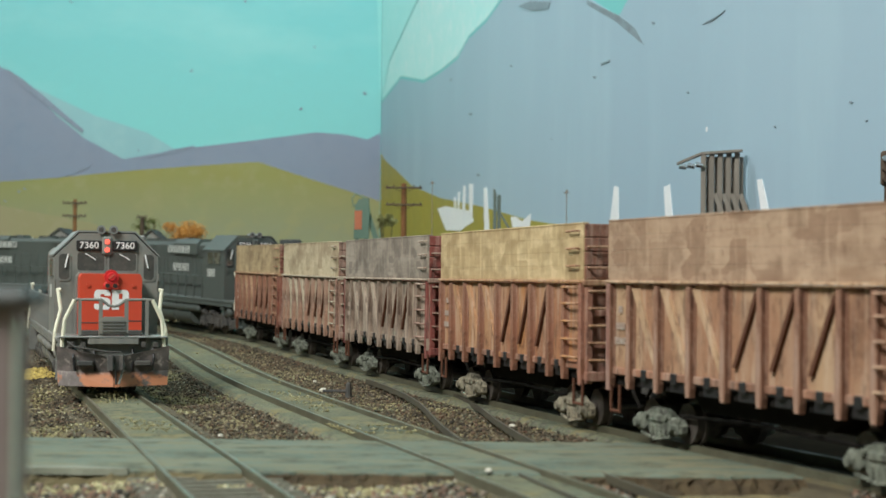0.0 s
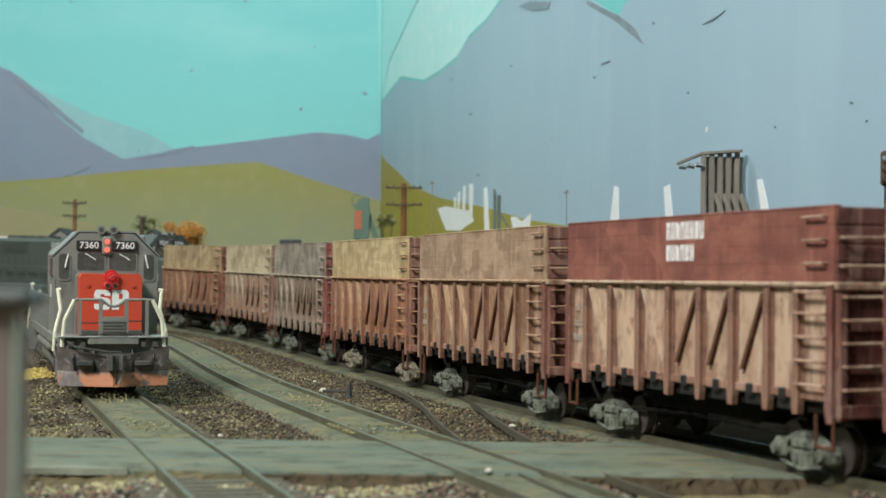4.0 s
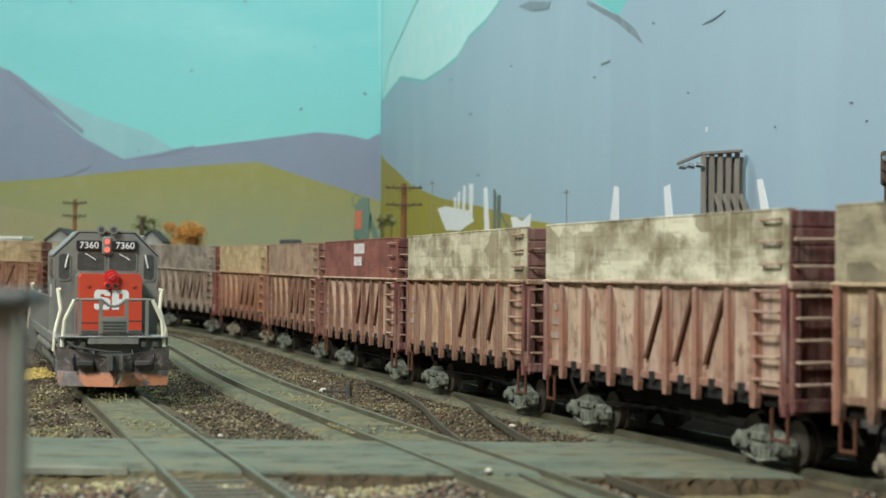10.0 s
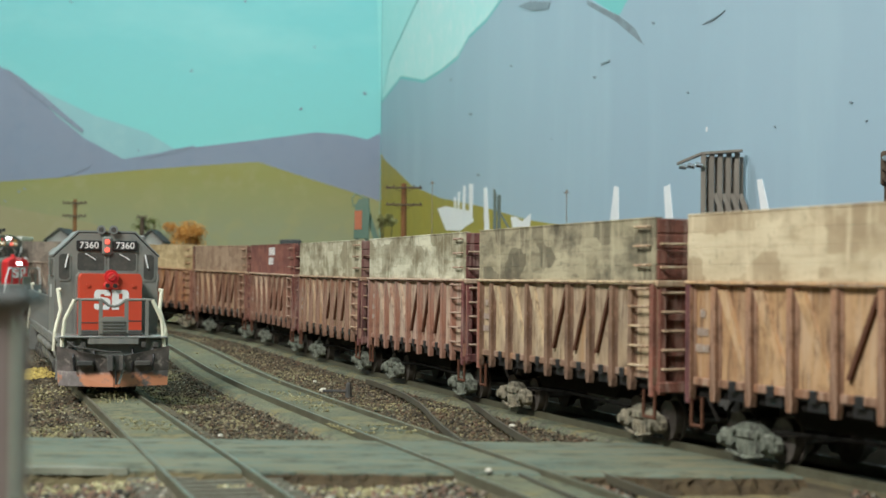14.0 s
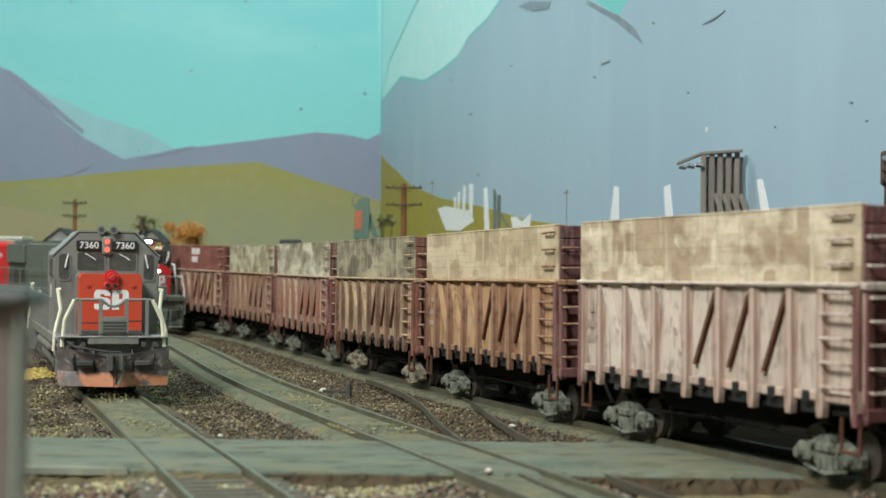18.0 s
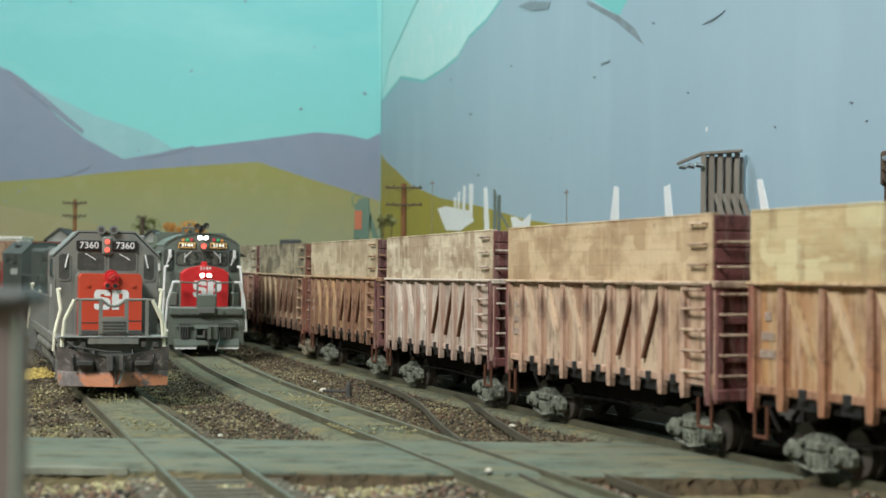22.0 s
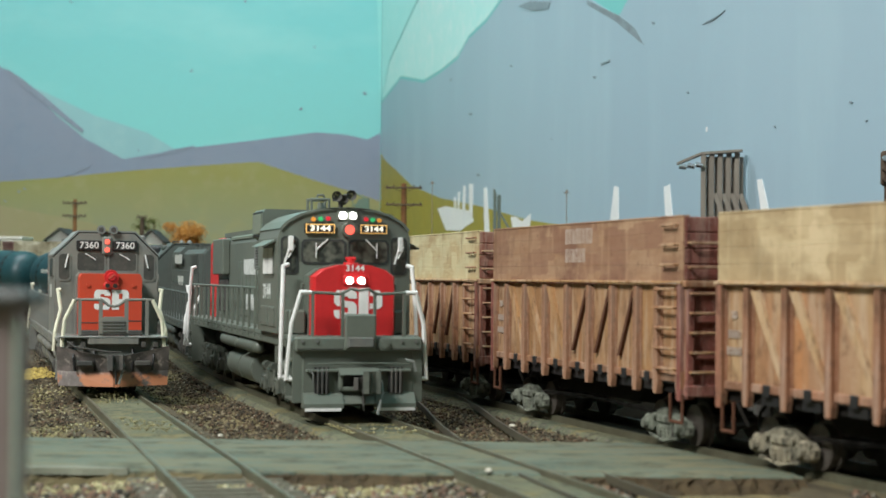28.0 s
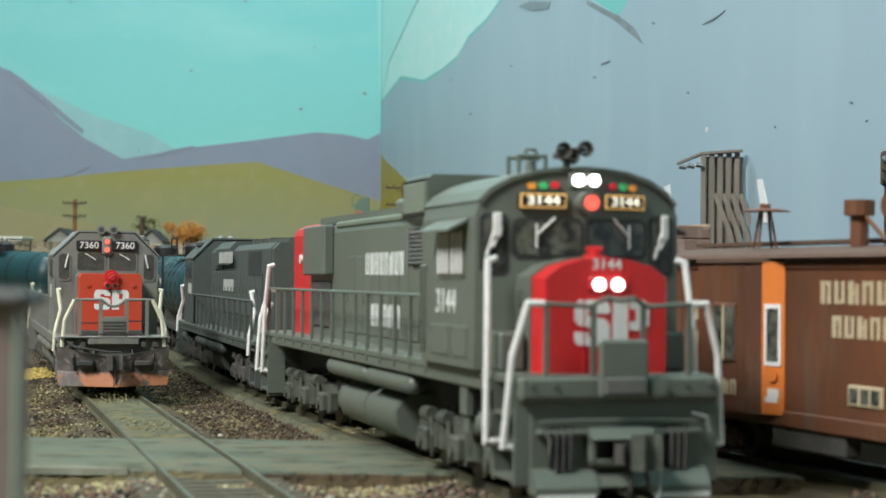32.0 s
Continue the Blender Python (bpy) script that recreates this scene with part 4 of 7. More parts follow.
def plain_mark(parent, x, cy, z0, w, h, mat, backing):
    """The railway's mark on the nose, as two plain white shapes with slots."""
    a, gap = w * 0.49, w * 0.02
    left, right = cy - w / 2, cy + gap / 2
    bent = [(0, .10), (.12, 0), (.86, 0), (1, .13), (1, .46), (.86, .59), (.38, .64), (.38, .78), (.62, .78), (.62, .70), (1, .70), (1, .88), (.88, 1), (.13, 1), (0, .87), (0, .56), (.13, .44), (.62, .38), (.62, .21), (.38, .21), (.38, .30), (0, .30)]
    part("white_mark", Geo().prism([(left + u * (a - gap), z0 + v * h) for u, v in bent], "x", x, x + 0.12), mat, parent, "plain white painted shape")
    flag = [(0, 0), (.42, 0), (.42, .34), (.86, .34), (1, .46), (1, .88), (.86, 1), (0, 1)]
    part("white_mark", Geo().prism([(right + u * a, z0 + v * h) for u, v in flag], "x", x, x + 0.12), mat, parent, "plain white painted shape")
    part("mark_slot", Geo().box(x + .1, x + .18, right + a * .42, right + a * .62, z0 + h * .54, z0 + h * .80), backing, parent)


def window(parent, pts, axis, at, out, frame_mat, name="window"):
    """A glazed opening: a proud rubber frame with a dark pane in it. pts in the plane across axis."""
    cx, cz = sum(p[0] for p in pts) / len(pts), sum(p[1] for p in pts) / len(pts)
    big = [(u + (0.55 if u > cx else -0.55), v + (0.55 if v > cz else -0.55)) for u, v in pts]
    f = part(name, Geo().prism(big, axis, at, at + out * 0.25), GASKET if axis == "x" and frame_mat is not GREY_DUSTY else frame_mat, parent)
    part("pane", Geo().prism(pts, axis, at + out * 0.1, at + out * 0.35), GLASS_INTERIOR if frame_mat is GREY_DUSTY else GLASS_DARK, f)
    return f


def rounded(y0, y1, z0, z1, r=0.8):
    return [(y0 + r, z0), (y1 - r, z0), (y1, z0 + r), (y1, z1 - r), (y1 - r, z1), (y0 + r, z1), (y0, z1 - r), (y0, z0 + r)]


def under_frame(loco, C, length, deck, grey, tank, base):
    part("deck", Geo().box(C - 3, C - length + 3, -17.6, 17.6, deck - 1.6, deck, 0.3), grey, loco)
    for s in (-1, 1):
        part("side_sill", Geo().box(C - 16, C - length + 16, s * 15.4, s * 17.4, deck - 3.6, deck - 1.5, 0.3), grey, loco)
        part("air_reservoir", Geo().rod((C - 72, s * 15.2, deck - 5.9), (C - 106, s * 15.2, deck - 5.9), 2.1, 14).ball((C - 72, s * 15.2, deck - 5.9), 2.1).ball((C - 106, s * 15.2, deck - 5.9), 2.1).rod((C - 112, s * 15.2, deck - 5.9), (C - 146, s * 15.2, deck - 5.9), 2.1, 14).ball((C - 112, s * 15.2, deck - 5.9), 2.1).ball((C - 146, s * 15.2, deck - 5.9), 2.1), tank, loco, smooth=True)
        part("spherical_tank", Geo().ball((C - 24, s * 14.8, 12.6), 2.6, 12, 8), tank, loco, smooth=True)
        part("frame_bracket", Geo().box(C - 34.5, C - 31.5, s * 14, s * 16.2, 10.5, deck - 1.6).box(C - 35.2, C - 30.8, s * 15.6, s * 16.8, 13.5, deck - 3), tank, loco)
    part("centre_sill", Geo().box(C - 6, C - length + 6, -7, 7, 9.5, deck - 1.5), UNDER, loco)
    half = [(9.0, 13.6), (12.2, 13.0), (14.4, 11.6), (15.3, 9.6), (15.2, 7.4), (14.0, 5.2), (11.8, 3.7), (8.8, 3.2)]
    poly = half + [(-u, v) for u, v in half[::-1]]
    ft = part("fuel_tank", Geo().prism(poly, "x", C - 86, C - 142), tank, loco, smooth=True)
    for x in (C - 87, C - 114, C - 140):
        part("tank_seam", Geo().prism([(u * 1.012, 8.4 + (v - 8.4) * 1.03) for u, v in poly], "x", x, x - .7), tank, ft)
    for x in (C - 47, C - length + 47):
        six_wheel_truck(loco, x, TRUCK_GREEN if grey is GREY else UNDER)
    for e in (1, -1):
        c = part("coupler", shared("coupler", coupler_geo, UNDER), UNDER, loco)
        c.matrix_basis = pose((C - 3.5 if e == 1 else C - length + 3.5) * MM, 0, 0, 0, 0, 0 if e == 1 else 180)


def step_well(loco, x, e, deck, grey, half=17.2):
    """Corner steps behind the pilot; e: +1 front end, -1 rear end."""
    for s in (-1, 1):
        g = Geo()
        for k in range(3):
            g.box(x - e * 2, x - e * 12, s * (half - 4.5), s * half, 5 + 5.2 * k, 5.7 + 5.2 * k)
        g.box(x - e * 1.2, x - e * 2.2, s * (half - 5), s * half, 4.5, deck - 1)
        g.box(x - e * 12, x - e * 13, s * (half - 5), s * half, 4.5, deck - 1)
        part("corner_steps", g, grey, loco)


def hood_details(loco, C, x0, x1, half, top, grey, seed, front=True):
    """Doors, latches, grilles and roof fans along the long hood, from x0 back to x1."""
    rng = random.Random(seed)
    for s in (-1, 1):
        x = x0 - 4
        while x > x1 + 14:
            w = rng.choice((7.0, 8.5, 8.5))
            part("hood_door", Geo().box(x, x - w + 0.7, s * half, s * (half + 0.35), 24.5, top - 9.5, 0.12).box(x - w + 1.6, x - w + 2.4, s * (half + .3), s * (half + 0.7), 32, 34), grey, loco)
            x -= w
        for xx, w, z0, z1 in ((x0 - 14, 22, top - 8.6, top - 2.4), (x1 + 46, 30, top - 10.5, top - 2.2))[0 if front else 2:]:
            gr = part("air_grille", Geo().box(xx, xx - w, s * half, s * (half + 0.3), z0, z1), grey, loco)
            n = int((z1 - z0) / 0.9)
            for k in range(n):
                part("louvre", Geo().box(xx - .6, xx - w + .6, s * (half + .25), s * (half + 0.6), z0 + .3 + k * .9, z0 + .75 + k * .9), grey, gr)
    for i, xx in enumerate((x1 + 20, x1 + 38, x1 + 56, x0 - 40)):
        fan = part("roof_fan", Geo().rod((xx, 0, top - .4), (xx, 0, top + 1.5), 7.4, 18), grey, loco)
        part("fan_grille", Geo().rod((xx, 0, top + 1.4), (xx, 0, top + 1.75), 6.8, 18), BLACK, fan)
    part("exhaust_stack", Geo().box(x0 - 62, x0 - 70, -3.2, 3.2, top - .3, top + 2.2, .3), grey, loco)


def horn_geo(x, y, z):
    g = Geo()
    for dy, l in ((-1.7, 5.0), (1.7, 4.2)):
        g.rod((x - l, y + dy, z), (x - 1.2, y + dy, z), 0.55, 10, 0.7)
        g.rod((x - 1.4, y + dy, z), (x, y + dy, z), 0.75, 12, 1.55)
    g.box(x - 4.4, x - 3.2, y - 2.2, y + 2.2, z - .5, z + .5)
    g.rod((x - 3.8, y, z), (x - 3.8, y, z - 3), 0.5, 6)
    return g


def emd_loco(name, label, number, grey, red, rail_mat, plow=True, lit=True, group="", end=None):
    """A six-axle hood unit with a chopped nose and an angular cab. Length 232 between pilots."""
    L, C, deck = 232.0, 116.0, 18.6
    lo = thing(name, label, "locomotive", group)
    under_frame(lo, C, L, deck, grey, grey, 69)
    # pilots and plow
    for e, x in ((1, C), (-1, C - L)):
        part("pilot", Geo().box(x - e * 3.5, x - e * 1.5, -16.5, 16.5, 4.0, deck - 0.5, 0.3), grey, lo)
        step_well(lo, x, e, deck, grey)
        part("anti_climber", Geo().box(x - e * 3, x + e * 0.8, -8, 8, deck - 2.4, deck - 0.2, 0.3), grey, lo)
    if plow:
        g = Geo()
        for s in (-1, 1):
            rows = [[(C + 3.6, s * 0.15, 3.0), (C + 0.2, s * 17.0, 3.4), (C - 0.6, s * 17.0, 3.4), (C + 2.8, s * 0.15, 3.0)],
                    [(C + 1.8, s * 0.15, 7.4), (C - 0.8, s * 17.3, 8.0), (C - 1.6, s * 17.3, 8.0), (C + 1.0, s * 0.15, 7.4)],
                    [(C + 2.6, s * 2.5, 12.6), (C + 0.0, s * 17.6, 15.8), (C - 0.8, s * 17.6, 15.8), (C + 1.8, s * 2.5, 12.6)]]
            g.loft(rows)
        pl = part("snow_plow", g, PLOW, lo, "dark dented plow with worn orange lower edge")
        for s in (-1, 1):
            part("plow_step", Geo().box(C + 1.0, C + 3.2, s * 6.5, s * 11.5, 9.6, 11.2, .3), UNDER, pl)
        part("knuckle", Geo().box(C + 3.0, C + 6.0, -1.3, 1.3, 9.6, 12.6, .4).prism([(C + 5.6, -1.8), (C + 8.0, -2.4), (C + 9.0, -1.0), (C + 7.6, -.4), (C + 7.4, 1.2), (C + 8.6, 2.2), (C + 7.0, 2.6), (C + 5.6, 1.6)], "z", 8.6, 13.2), UNDER, lo, "dark coupler knuckle")
        part("air_hose", Geo().pipe([(C + 3.6, 2.4, 12.4), (C + 5.6, 2.8, 10.0), (C + 6.2, 1.8, 6.4), (C + 6.8, 1.2, 4.2)], .34, 6), GREY_PALE, lo, "pale air hose")
        part("cut_lever", Geo().pipe([(C + 1.2, -14.5, 17.2), (C + 2.6, -12.0, 15.6), (C + 4.0, -2.4, 14.2), (C + 4.2, 2.0, 14.0)], .3, 5), UNDER, lo)
        for y in (-13.2, -9.4, 9.4, 13.2):
            part("control_socket", Geo().box(C - 1.6, C + .2, y - .9, y + .9, deck - 3.4, deck - 1.4, .3), UNDER, lo)
        part("walkway_edge", Geo().box(C - 3.2, C + .9, -16.8, 16.8, deck - .25, deck + .25, .1), GREY_PALE, lo, "pale worn walkway edge")
        part("nose_sill", Geo().box(C - 12.4, C - 11.2, -10.2, 10.2, deck, deck + 1.8, .3), UNDER, lo)
    # nose
    nose = part("nose", Geo().prism([(-9.9, deck), (-9.9, 37.4), (-9.2, 38.6), (9.2, 38.6), (9.9, 37.4), (9.9, deck)], "x", C - 12, C - 30), red, lo, "scarlet short nose")
    part("nose_side", Geo().prism([(-10.5, deck), (-10.5, 37.5), (-9.3, 39.0), (9.3, 39.0), (10.5, 37.5), (10.5, deck)], "x", C - 22, C - 30.5), grey, lo)
    plain_mark(nose, C - 12, 0.2, 27.0, 11.0, 6.4, WHITE, red)
    lamp = part("nose_light", Geo().rod((C - 13, 0, 37.6), (C - 10.6, 0, 37.6), 2.3, 18).rod((C - 10.7, 0, 37.6), (C - 10.1, 0, 37.6), 1.5, 14, 1.2).box(C - 13, C - 11.0, -2.5, 2.5, 33.4, 36.0, .8), RED, nose, "bright red nose light housing", smooth=True)
    part("lens_bar", Geo().rod((C - 10.2, -.9, 36.9), (C - 10.2, .9, 38.3), .28, 6), RED_FADED, lamp)
    for y in (-1.2, 1.2):
        part("lens_ring", Geo().rod((C - 11.1, y, 34.7), (C - 10.7, y, 34.7), 1.0, 14), red, lamp)
        part("lens", Geo().rod((C - 10.8, y, 34.7), (C - 10.6, y, 34.7), .72, 12), BLACK, lamp)
    for s in (-1, 1):
        part("nose_hinge", Geo().rod((C - 12.1, s * 7.2, 34.8), (C - 11.6, s * 7.2, 34.8), .6, 8), red, nose)
        part("nose_seam", Geo().box(C - 12.1, C - 11.9, s * 3.2, s * 9.8, 22.6 + (0.6 if s > 0 else 0), 22.9 + (0.6 if s > 0 else 0)), UNDER, nose)
    # cab
    face = [(-17.0, deck), (-17.0, 44.2), (-9.0, 52.0), (9.0, 52.0), (17.0, 44.2), (17.0, deck)]
    cab = part("cab", Geo().prism(face, "x", C - 30, C - 62), grey, lo)
    part("cab_roof", Geo().prism([(-17.4, 44.3), (-9.3, 52.3), (9.3, 52.3), (17.4, 44.3), (17.4, 44.9), (9.4, 52.9), (-9.4, 52.9), (-17.4, 44.9)], "x", C - 29.85, C - 62.5), GREY_PALE if plow else grey, cab)
    for y0, y1 in ((-9.6, -0.8), (0.8, 9.6)):
        window(cab, rounded(y0, y1, 39.6, 45.4, .5), "x", C - 30, 1, grey, "windshield")
    for y0, y1 in ((-15.6, -12.2), (12.2, 15.6)):
        window(cab, rounded(y0, y1, 36.6, 45.0), "x", C - 30, 1, grey, "door_window")
    for s in (-1, 1):
        for x0 in (C - 36, C - 46):
            window(cab, rounded(x0 - 8.5, x0, 37.5, 43.6), "y", s * 17.0, s, grey, "side_window")
        part("wiper", Geo().pipe([(C - 29.5, s * 5.6 - 1.5, 45.2), (C - 29.3, s * 5.6 + 2.0, 43.2)], 0.22, 5), WHITE, cab)
        part("wiper", Geo().pipe([(C - 29.5, s * 12.6, 45.0), (C - 29.3, s * 13.6, 40.5)], 0.3, 5), WHITE, cab)
        part("door_grab", Geo().pipe([(C - 29, s * 16.6, 33), (C - 27.5, s * 16.9, 36.5), (C - 27.5, s * 16.9, 38.5)], 0.3, 5), grey, cab)
        board = part("number_board", Geo().box(C - 30, C - 28.9, s * 5.9 - 4.1, s * 5.9 + 4.1, 46.2, 49.6, .3), BLACK, cab, "black number board with white digits")
        if number:
            lettering("number", number, 3.1, WHITE, board, Matrix.Translation(((C - 28.85) * MM, s * 5.9 * MM, 47.9 * MM)) @ Euler((radians(90), 0, radians(90))).to_matrix().to_4x4(), 0.04, 6.2)
    lt = part("cab_headlight", Geo().box(C - 30, C - 28.6, -1.7, 1.7, 44.8, 51.0, .8), grey, cab)
    for z in (46.5, 49.2):
        part("lens", Geo().rod((C - 28.7, 0, z), (C - 28.3, 0, z), 0.85, 14), LAMP_RED if lit else UNDER, lt, "glowing red lens" if lit else "")
    for y in (-2.05, 2.05):
        hb = part("horn", Geo().rod((C - 35, y, 53.2), (C - 30.6, y, 53.2), .7, 10).rod((C - 30.8, y, 53.2), (C - 28.6, y, 53.2), .8, 18, 1.5).rod((C - 32, y, 53.2), (C - 32, y * .4, 51.6), .5, 6), GREY_PALE, cab, "pale metal horn bell", smooth=True)
        part("horn_mouth", Geo().rod((C - 28.65, y, 53.2), (C - 28.5, y, 53.2), 0.85, 16), UNDER, hb)
    part("roof_vent", Geo().box(C - 42, C - 50, 6, 14, 49.6, 51.8, .5), grey, cab)
    # long hood
    hood = part("long_hood", Geo().prism([(-10, deck), (-10, 47.0), (-8.2, 49.0), (8.2, 49.0), (10, 47.0), (10, deck)], "x", C - 61, C - 214), grey, lo)
    part("hood_end", Geo().prism([(-9.8, deck), (-9.8, 46.8), (-8.0, 48.8), (8.0, 48.8), (9.8, 46.8), (9.8, deck)], "x", C - 213.8, C - 219), end or red, lo, "long hood end")
    part("dynamic_brake_blister", Geo().prism([(-11.5, 42.0), (-11.5, 48.0), (-9.0, 50.6), (9.0, 50.6), (11.5, 48.0), (11.5, 42.0)], "x", C - 88, C - 128), grey, hood)
    hood_details(lo, C, C - 64, C - 212, 10.0, 49.0, grey, 3)
    for s in (-1, 1):
        letter_bars(lo, C - 100, C - 138, s, 11.6 if grey is not GREY_DUSTY else 10.4, 38.2 if grey is GREY_DUSTY else 42.6, 4.2, 8, LETTER_WHITE)
        letter_bars(lo, C - 104, C - 132, s, 10.4, 32.4, 4.4, 7, LETTER_WHITE)
        letter_bars(cab, C - 44, C - 56, s, 17.02, 30.5, 4.2, 4, LETTER_WHITE)
    # handrails
    side_rails(lo, C - 63, C - 222, 13.0, deck, 30.5, 17.2, grey)
    for s in (-1, 1):
        for e, x in ((1, C), (-1, C - L)):
            part("step_handrail", Geo().pipe([(x - e * 15, s * 15.6, 33.4), (x - e * 15, s * 16.6, 33.2), (x - e * 13, s * 15.8, 27), (x - e * 11, s * 17.6, 20), (x - e * 11, s * 17.9, 13.8)], 0.62, 8), rail_mat, lo, "pale grab rail")
            part("step_handrail", Geo().pipe([(x - e * 1.4, s * 12.2, 30.4), (x - e * 1.2, s * 15.2, 24), (x - e * 1.0, s * 16.0, 15.5)], 0.62, 8), rail_mat, lo, "pale grab rail")
        part("front_stanchion", Geo().box(C - 1.8, C - .8, s * 10.5 - .5, s * 10.5 + .5, deck - 3, 30.4), grey, lo)
        part("front_stanchion", Geo().box(C - 1.8, C - .8, s * 4.0 - .6, s * 4.0 + .6, deck - 3, 30.4), grey, lo)
        part("front_rail", Geo().pipe([(C - 1.4, s * 12.2, 30.4), (C - 1.4, s * 3.8, 30.4), (C - 1.4, s * 1.6, 28.6), (C - 1.4, 0, 28.3)], 0.45, 6), grey, lo)
    step = part("drop_step", Geo().prism([(-4.6, 19.8), (-4.6, 23.6), (-2.8, 25.0), (2.8, 25.0), (4.6, 23.6), (4.6, 19.8)], "x", C - 2.2, C - 0.2), grey, lo)
    for k in range(4):
        part("tread_bar", Geo().box(C - .3, C + .15, -3.6, 3.6, 20.3 + k * 1.0, 20.75 + k * 1.0), UNDER_GREY, step)
    for y in (-12.5, -6, 6, 12.5):
        part("air_hose", Geo().pipe([(C - 1, y, 15), (C + 1.2, y, 12), (C + 1.2, y * .96, 8)], 0.4, 5), BLACK, lo)
    return lo


def plow_paint(nt, b):
    v = coords(nt)
    sep = nt.nodes.new("ShaderNodeSeparateXYZ")
    nt.links.new(v, sep.inputs[0])
    r = node(nt, "ShaderNodeMapRange", From_Min=0.0066, From_Max=0.0078, To_Min=1.0, To_Max=0.0)
    nt.links.new(sep.outputs["Z"], r.inputs["Value"])
    n = noise_mask(nt, v, 95, 0.45, 0.50)
    m = nt.nodes.new("ShaderNodeMath")
    m.operation = "MULTIPLY"
    nt.links.new(r.outputs["Result"], m.inputs[0])
    nt.links.new(n, m.inputs[1])
    base = mix(nt, noise_mask(nt, v, 110, 0.35, 0.7), (0.055, 0.050, 0.046), (0.17, 0.145, 0.13))
    base = mix(nt, noise_mask(nt, v, 60, 0.50, 0.66), base, (0.29, 0.235, 0.22))
    base = mix(nt, noise_mask(nt, v, 420, 0.58, 0.70), base, (0.36, 0.31, 0.27))
    nt.links.new(mix(nt, m.outputs[0], base, (0.48, 0.19, 0.09)), b.inputs["Base Color"])
    b.inputs["Roughness"].default_value = 0.6
    bump(nt, b, v, 700, 0.4)


PLOW = material("worn_plow_paint", plow_paint)
GASKET = paint("window_gasket", (0.022, 0.024, 0.023), (0.04, 0.043, 0.04), 0.5, 0.6)
TRUCK_GREEN = paint("dark_green_grey_casting", (0.052, 0.062, 0.050), (0.125, 0.130, 0.100), 0.6, 0.6, big=120)
# paler than GREY: light reflected by panel and roof rim is in the colour
GREY_SHEEN = paint("grey_green_radiator_paint", (0.19, 0.225, 0.175), (0.15, 0.175, 0.14), 0.5, 0.45, big=40)
GREY_PALE = paint("pale_grey_metal", (0.22, 0.235, 0.22), (0.15, 0.16, 0.15), 0.6, 0.5)
LETTER_WHITE = paint("side_letter_white", (0.50, 0.52, 0.48), (0.36, 0.38, 0.35), 0.5, 0.6)


def alco_loco(name, label, number):
    """A big six-axle unit with a round-roofed cab and lit lamps. Length 236 between pilots."""
    L, C, deck, grey = 236.0, 118.0, 22.3, GREY
    lo = thing(name, label, "locomotive", "train with lit headlights")
    under_frame(lo, C, L, deck, grey, grey, 72)
    for e, x in ((1, C), (-1, C - L)):
        step_well(lo, x, e, deck, grey, 17.8)
        pil = part("pilot", Geo().box(x - e * 3, x - e * 1, -15.3, 15.3, 3.6, deck - 0.6, 0.3), grey, lo)
        part("end_sill", Geo().box(x - e * 3, x + e * 0.6, -17.4, 17.4, deck - 4.2, deck - 0.2, 0.5), grey, pil)
        part("sill_lip", Geo().box(x - e * 2, x + e * 0.8, -14.4, 14.4, deck - 9.6, deck - 8.8, 0.2), grey, pil)
        for s in (-1, 1):
            ho = part("hose_recess", Geo().box(x - e * 1.2, x + e * 0.15, s * 8.2, s * 12.0, 6.6, 14.0), BLACK, pil)
            for k in range(3):
                part("air_hose", Geo().pipe([(x, s * (8.9 + k * 1.2), 13.8), (x + e * .9, s * (8.9 + k * 1.2), 12.6), (x + e * .8, s * (8.9 + k * 1.2), 7.0)], 0.36, 6), UNDER, ho)
            part("foot_board", Geo().prism([(x - e * 2, 7.4), (x + e * .4, 7.0), (x + e * 2.4, 4.4), (x + e * 2.4, 3.2), (x - e * 2, 3.2)], "y", s * 4.5, s * 15.3), grey, pil)
            part("white_edge", Geo().box(x + e * 1.8, x + e * 2.6, s * 5.2, s * 15.0, 2.5, 3.3), WHITE, pil, "white painted step edge")
        part("pilot_pipe", Geo().pipe([(x + e * .2, -14.0, deck - 7.4), (x + e * .5, -6, deck - 7.2), (x + e * .5, 6, deck - 7.2), (x + e * .2, 14.0, deck - 7.6)], .3, 5), grey, pil)
        part("mu_ring", Geo().rod((x, 6.6, deck - 2.2), (x + e * 1.3, 6.6, deck - 2.2), 1.7, 14).rod((x + e * 1.2, 6.6, deck - 2.2), (x + e * 1.6, 6.6, deck - 2.2), 1.1, 12), grey, pil)
        part("cut_lever", Geo().pipe([(x + e * .6, -13.6, deck - 8.4), (x + e * 1.2, -12.6, deck - 10.4), (x + e * 1.2, -12.8, deck - 12.6)], .25, 5), UNDER_GREY, pil)
        part("pocket_hood", Geo().prism([(x - e * 1, deck - 8.8), (x + e * 1.0, deck - 8.4), (x + e * 2.6, deck - 10.2), (x - e * 1, deck - 10.2)], "y", -5.8, 5.2), grey, pil)
        part("front_apron", Geo().prism([(x - e * 2, 7.0), (x + e * .2, 6.6), (x + e * 1.8, 4.4), (x - e * 2, 4.4)], "y", -4.6, 4.6), grey, pil)
        for y in (-15.6, -11.6, 11.6, 15.6):
            part("sill_bolt", Geo().rod((x + e * .5, y, deck - 1.4), (x + e * .95, y, deck - 1.4), .42, 8), UNDER_GREY, pil)
        part("sill_groove", Geo().box(x + e * .55, x + e * .72, -17.0, -4.6, deck - 3.5, deck - 3.25).box(x + e * .55, x + e * .72, 8.6, 17.0, deck - 3.5, deck - 3.25), UNDER, pil)
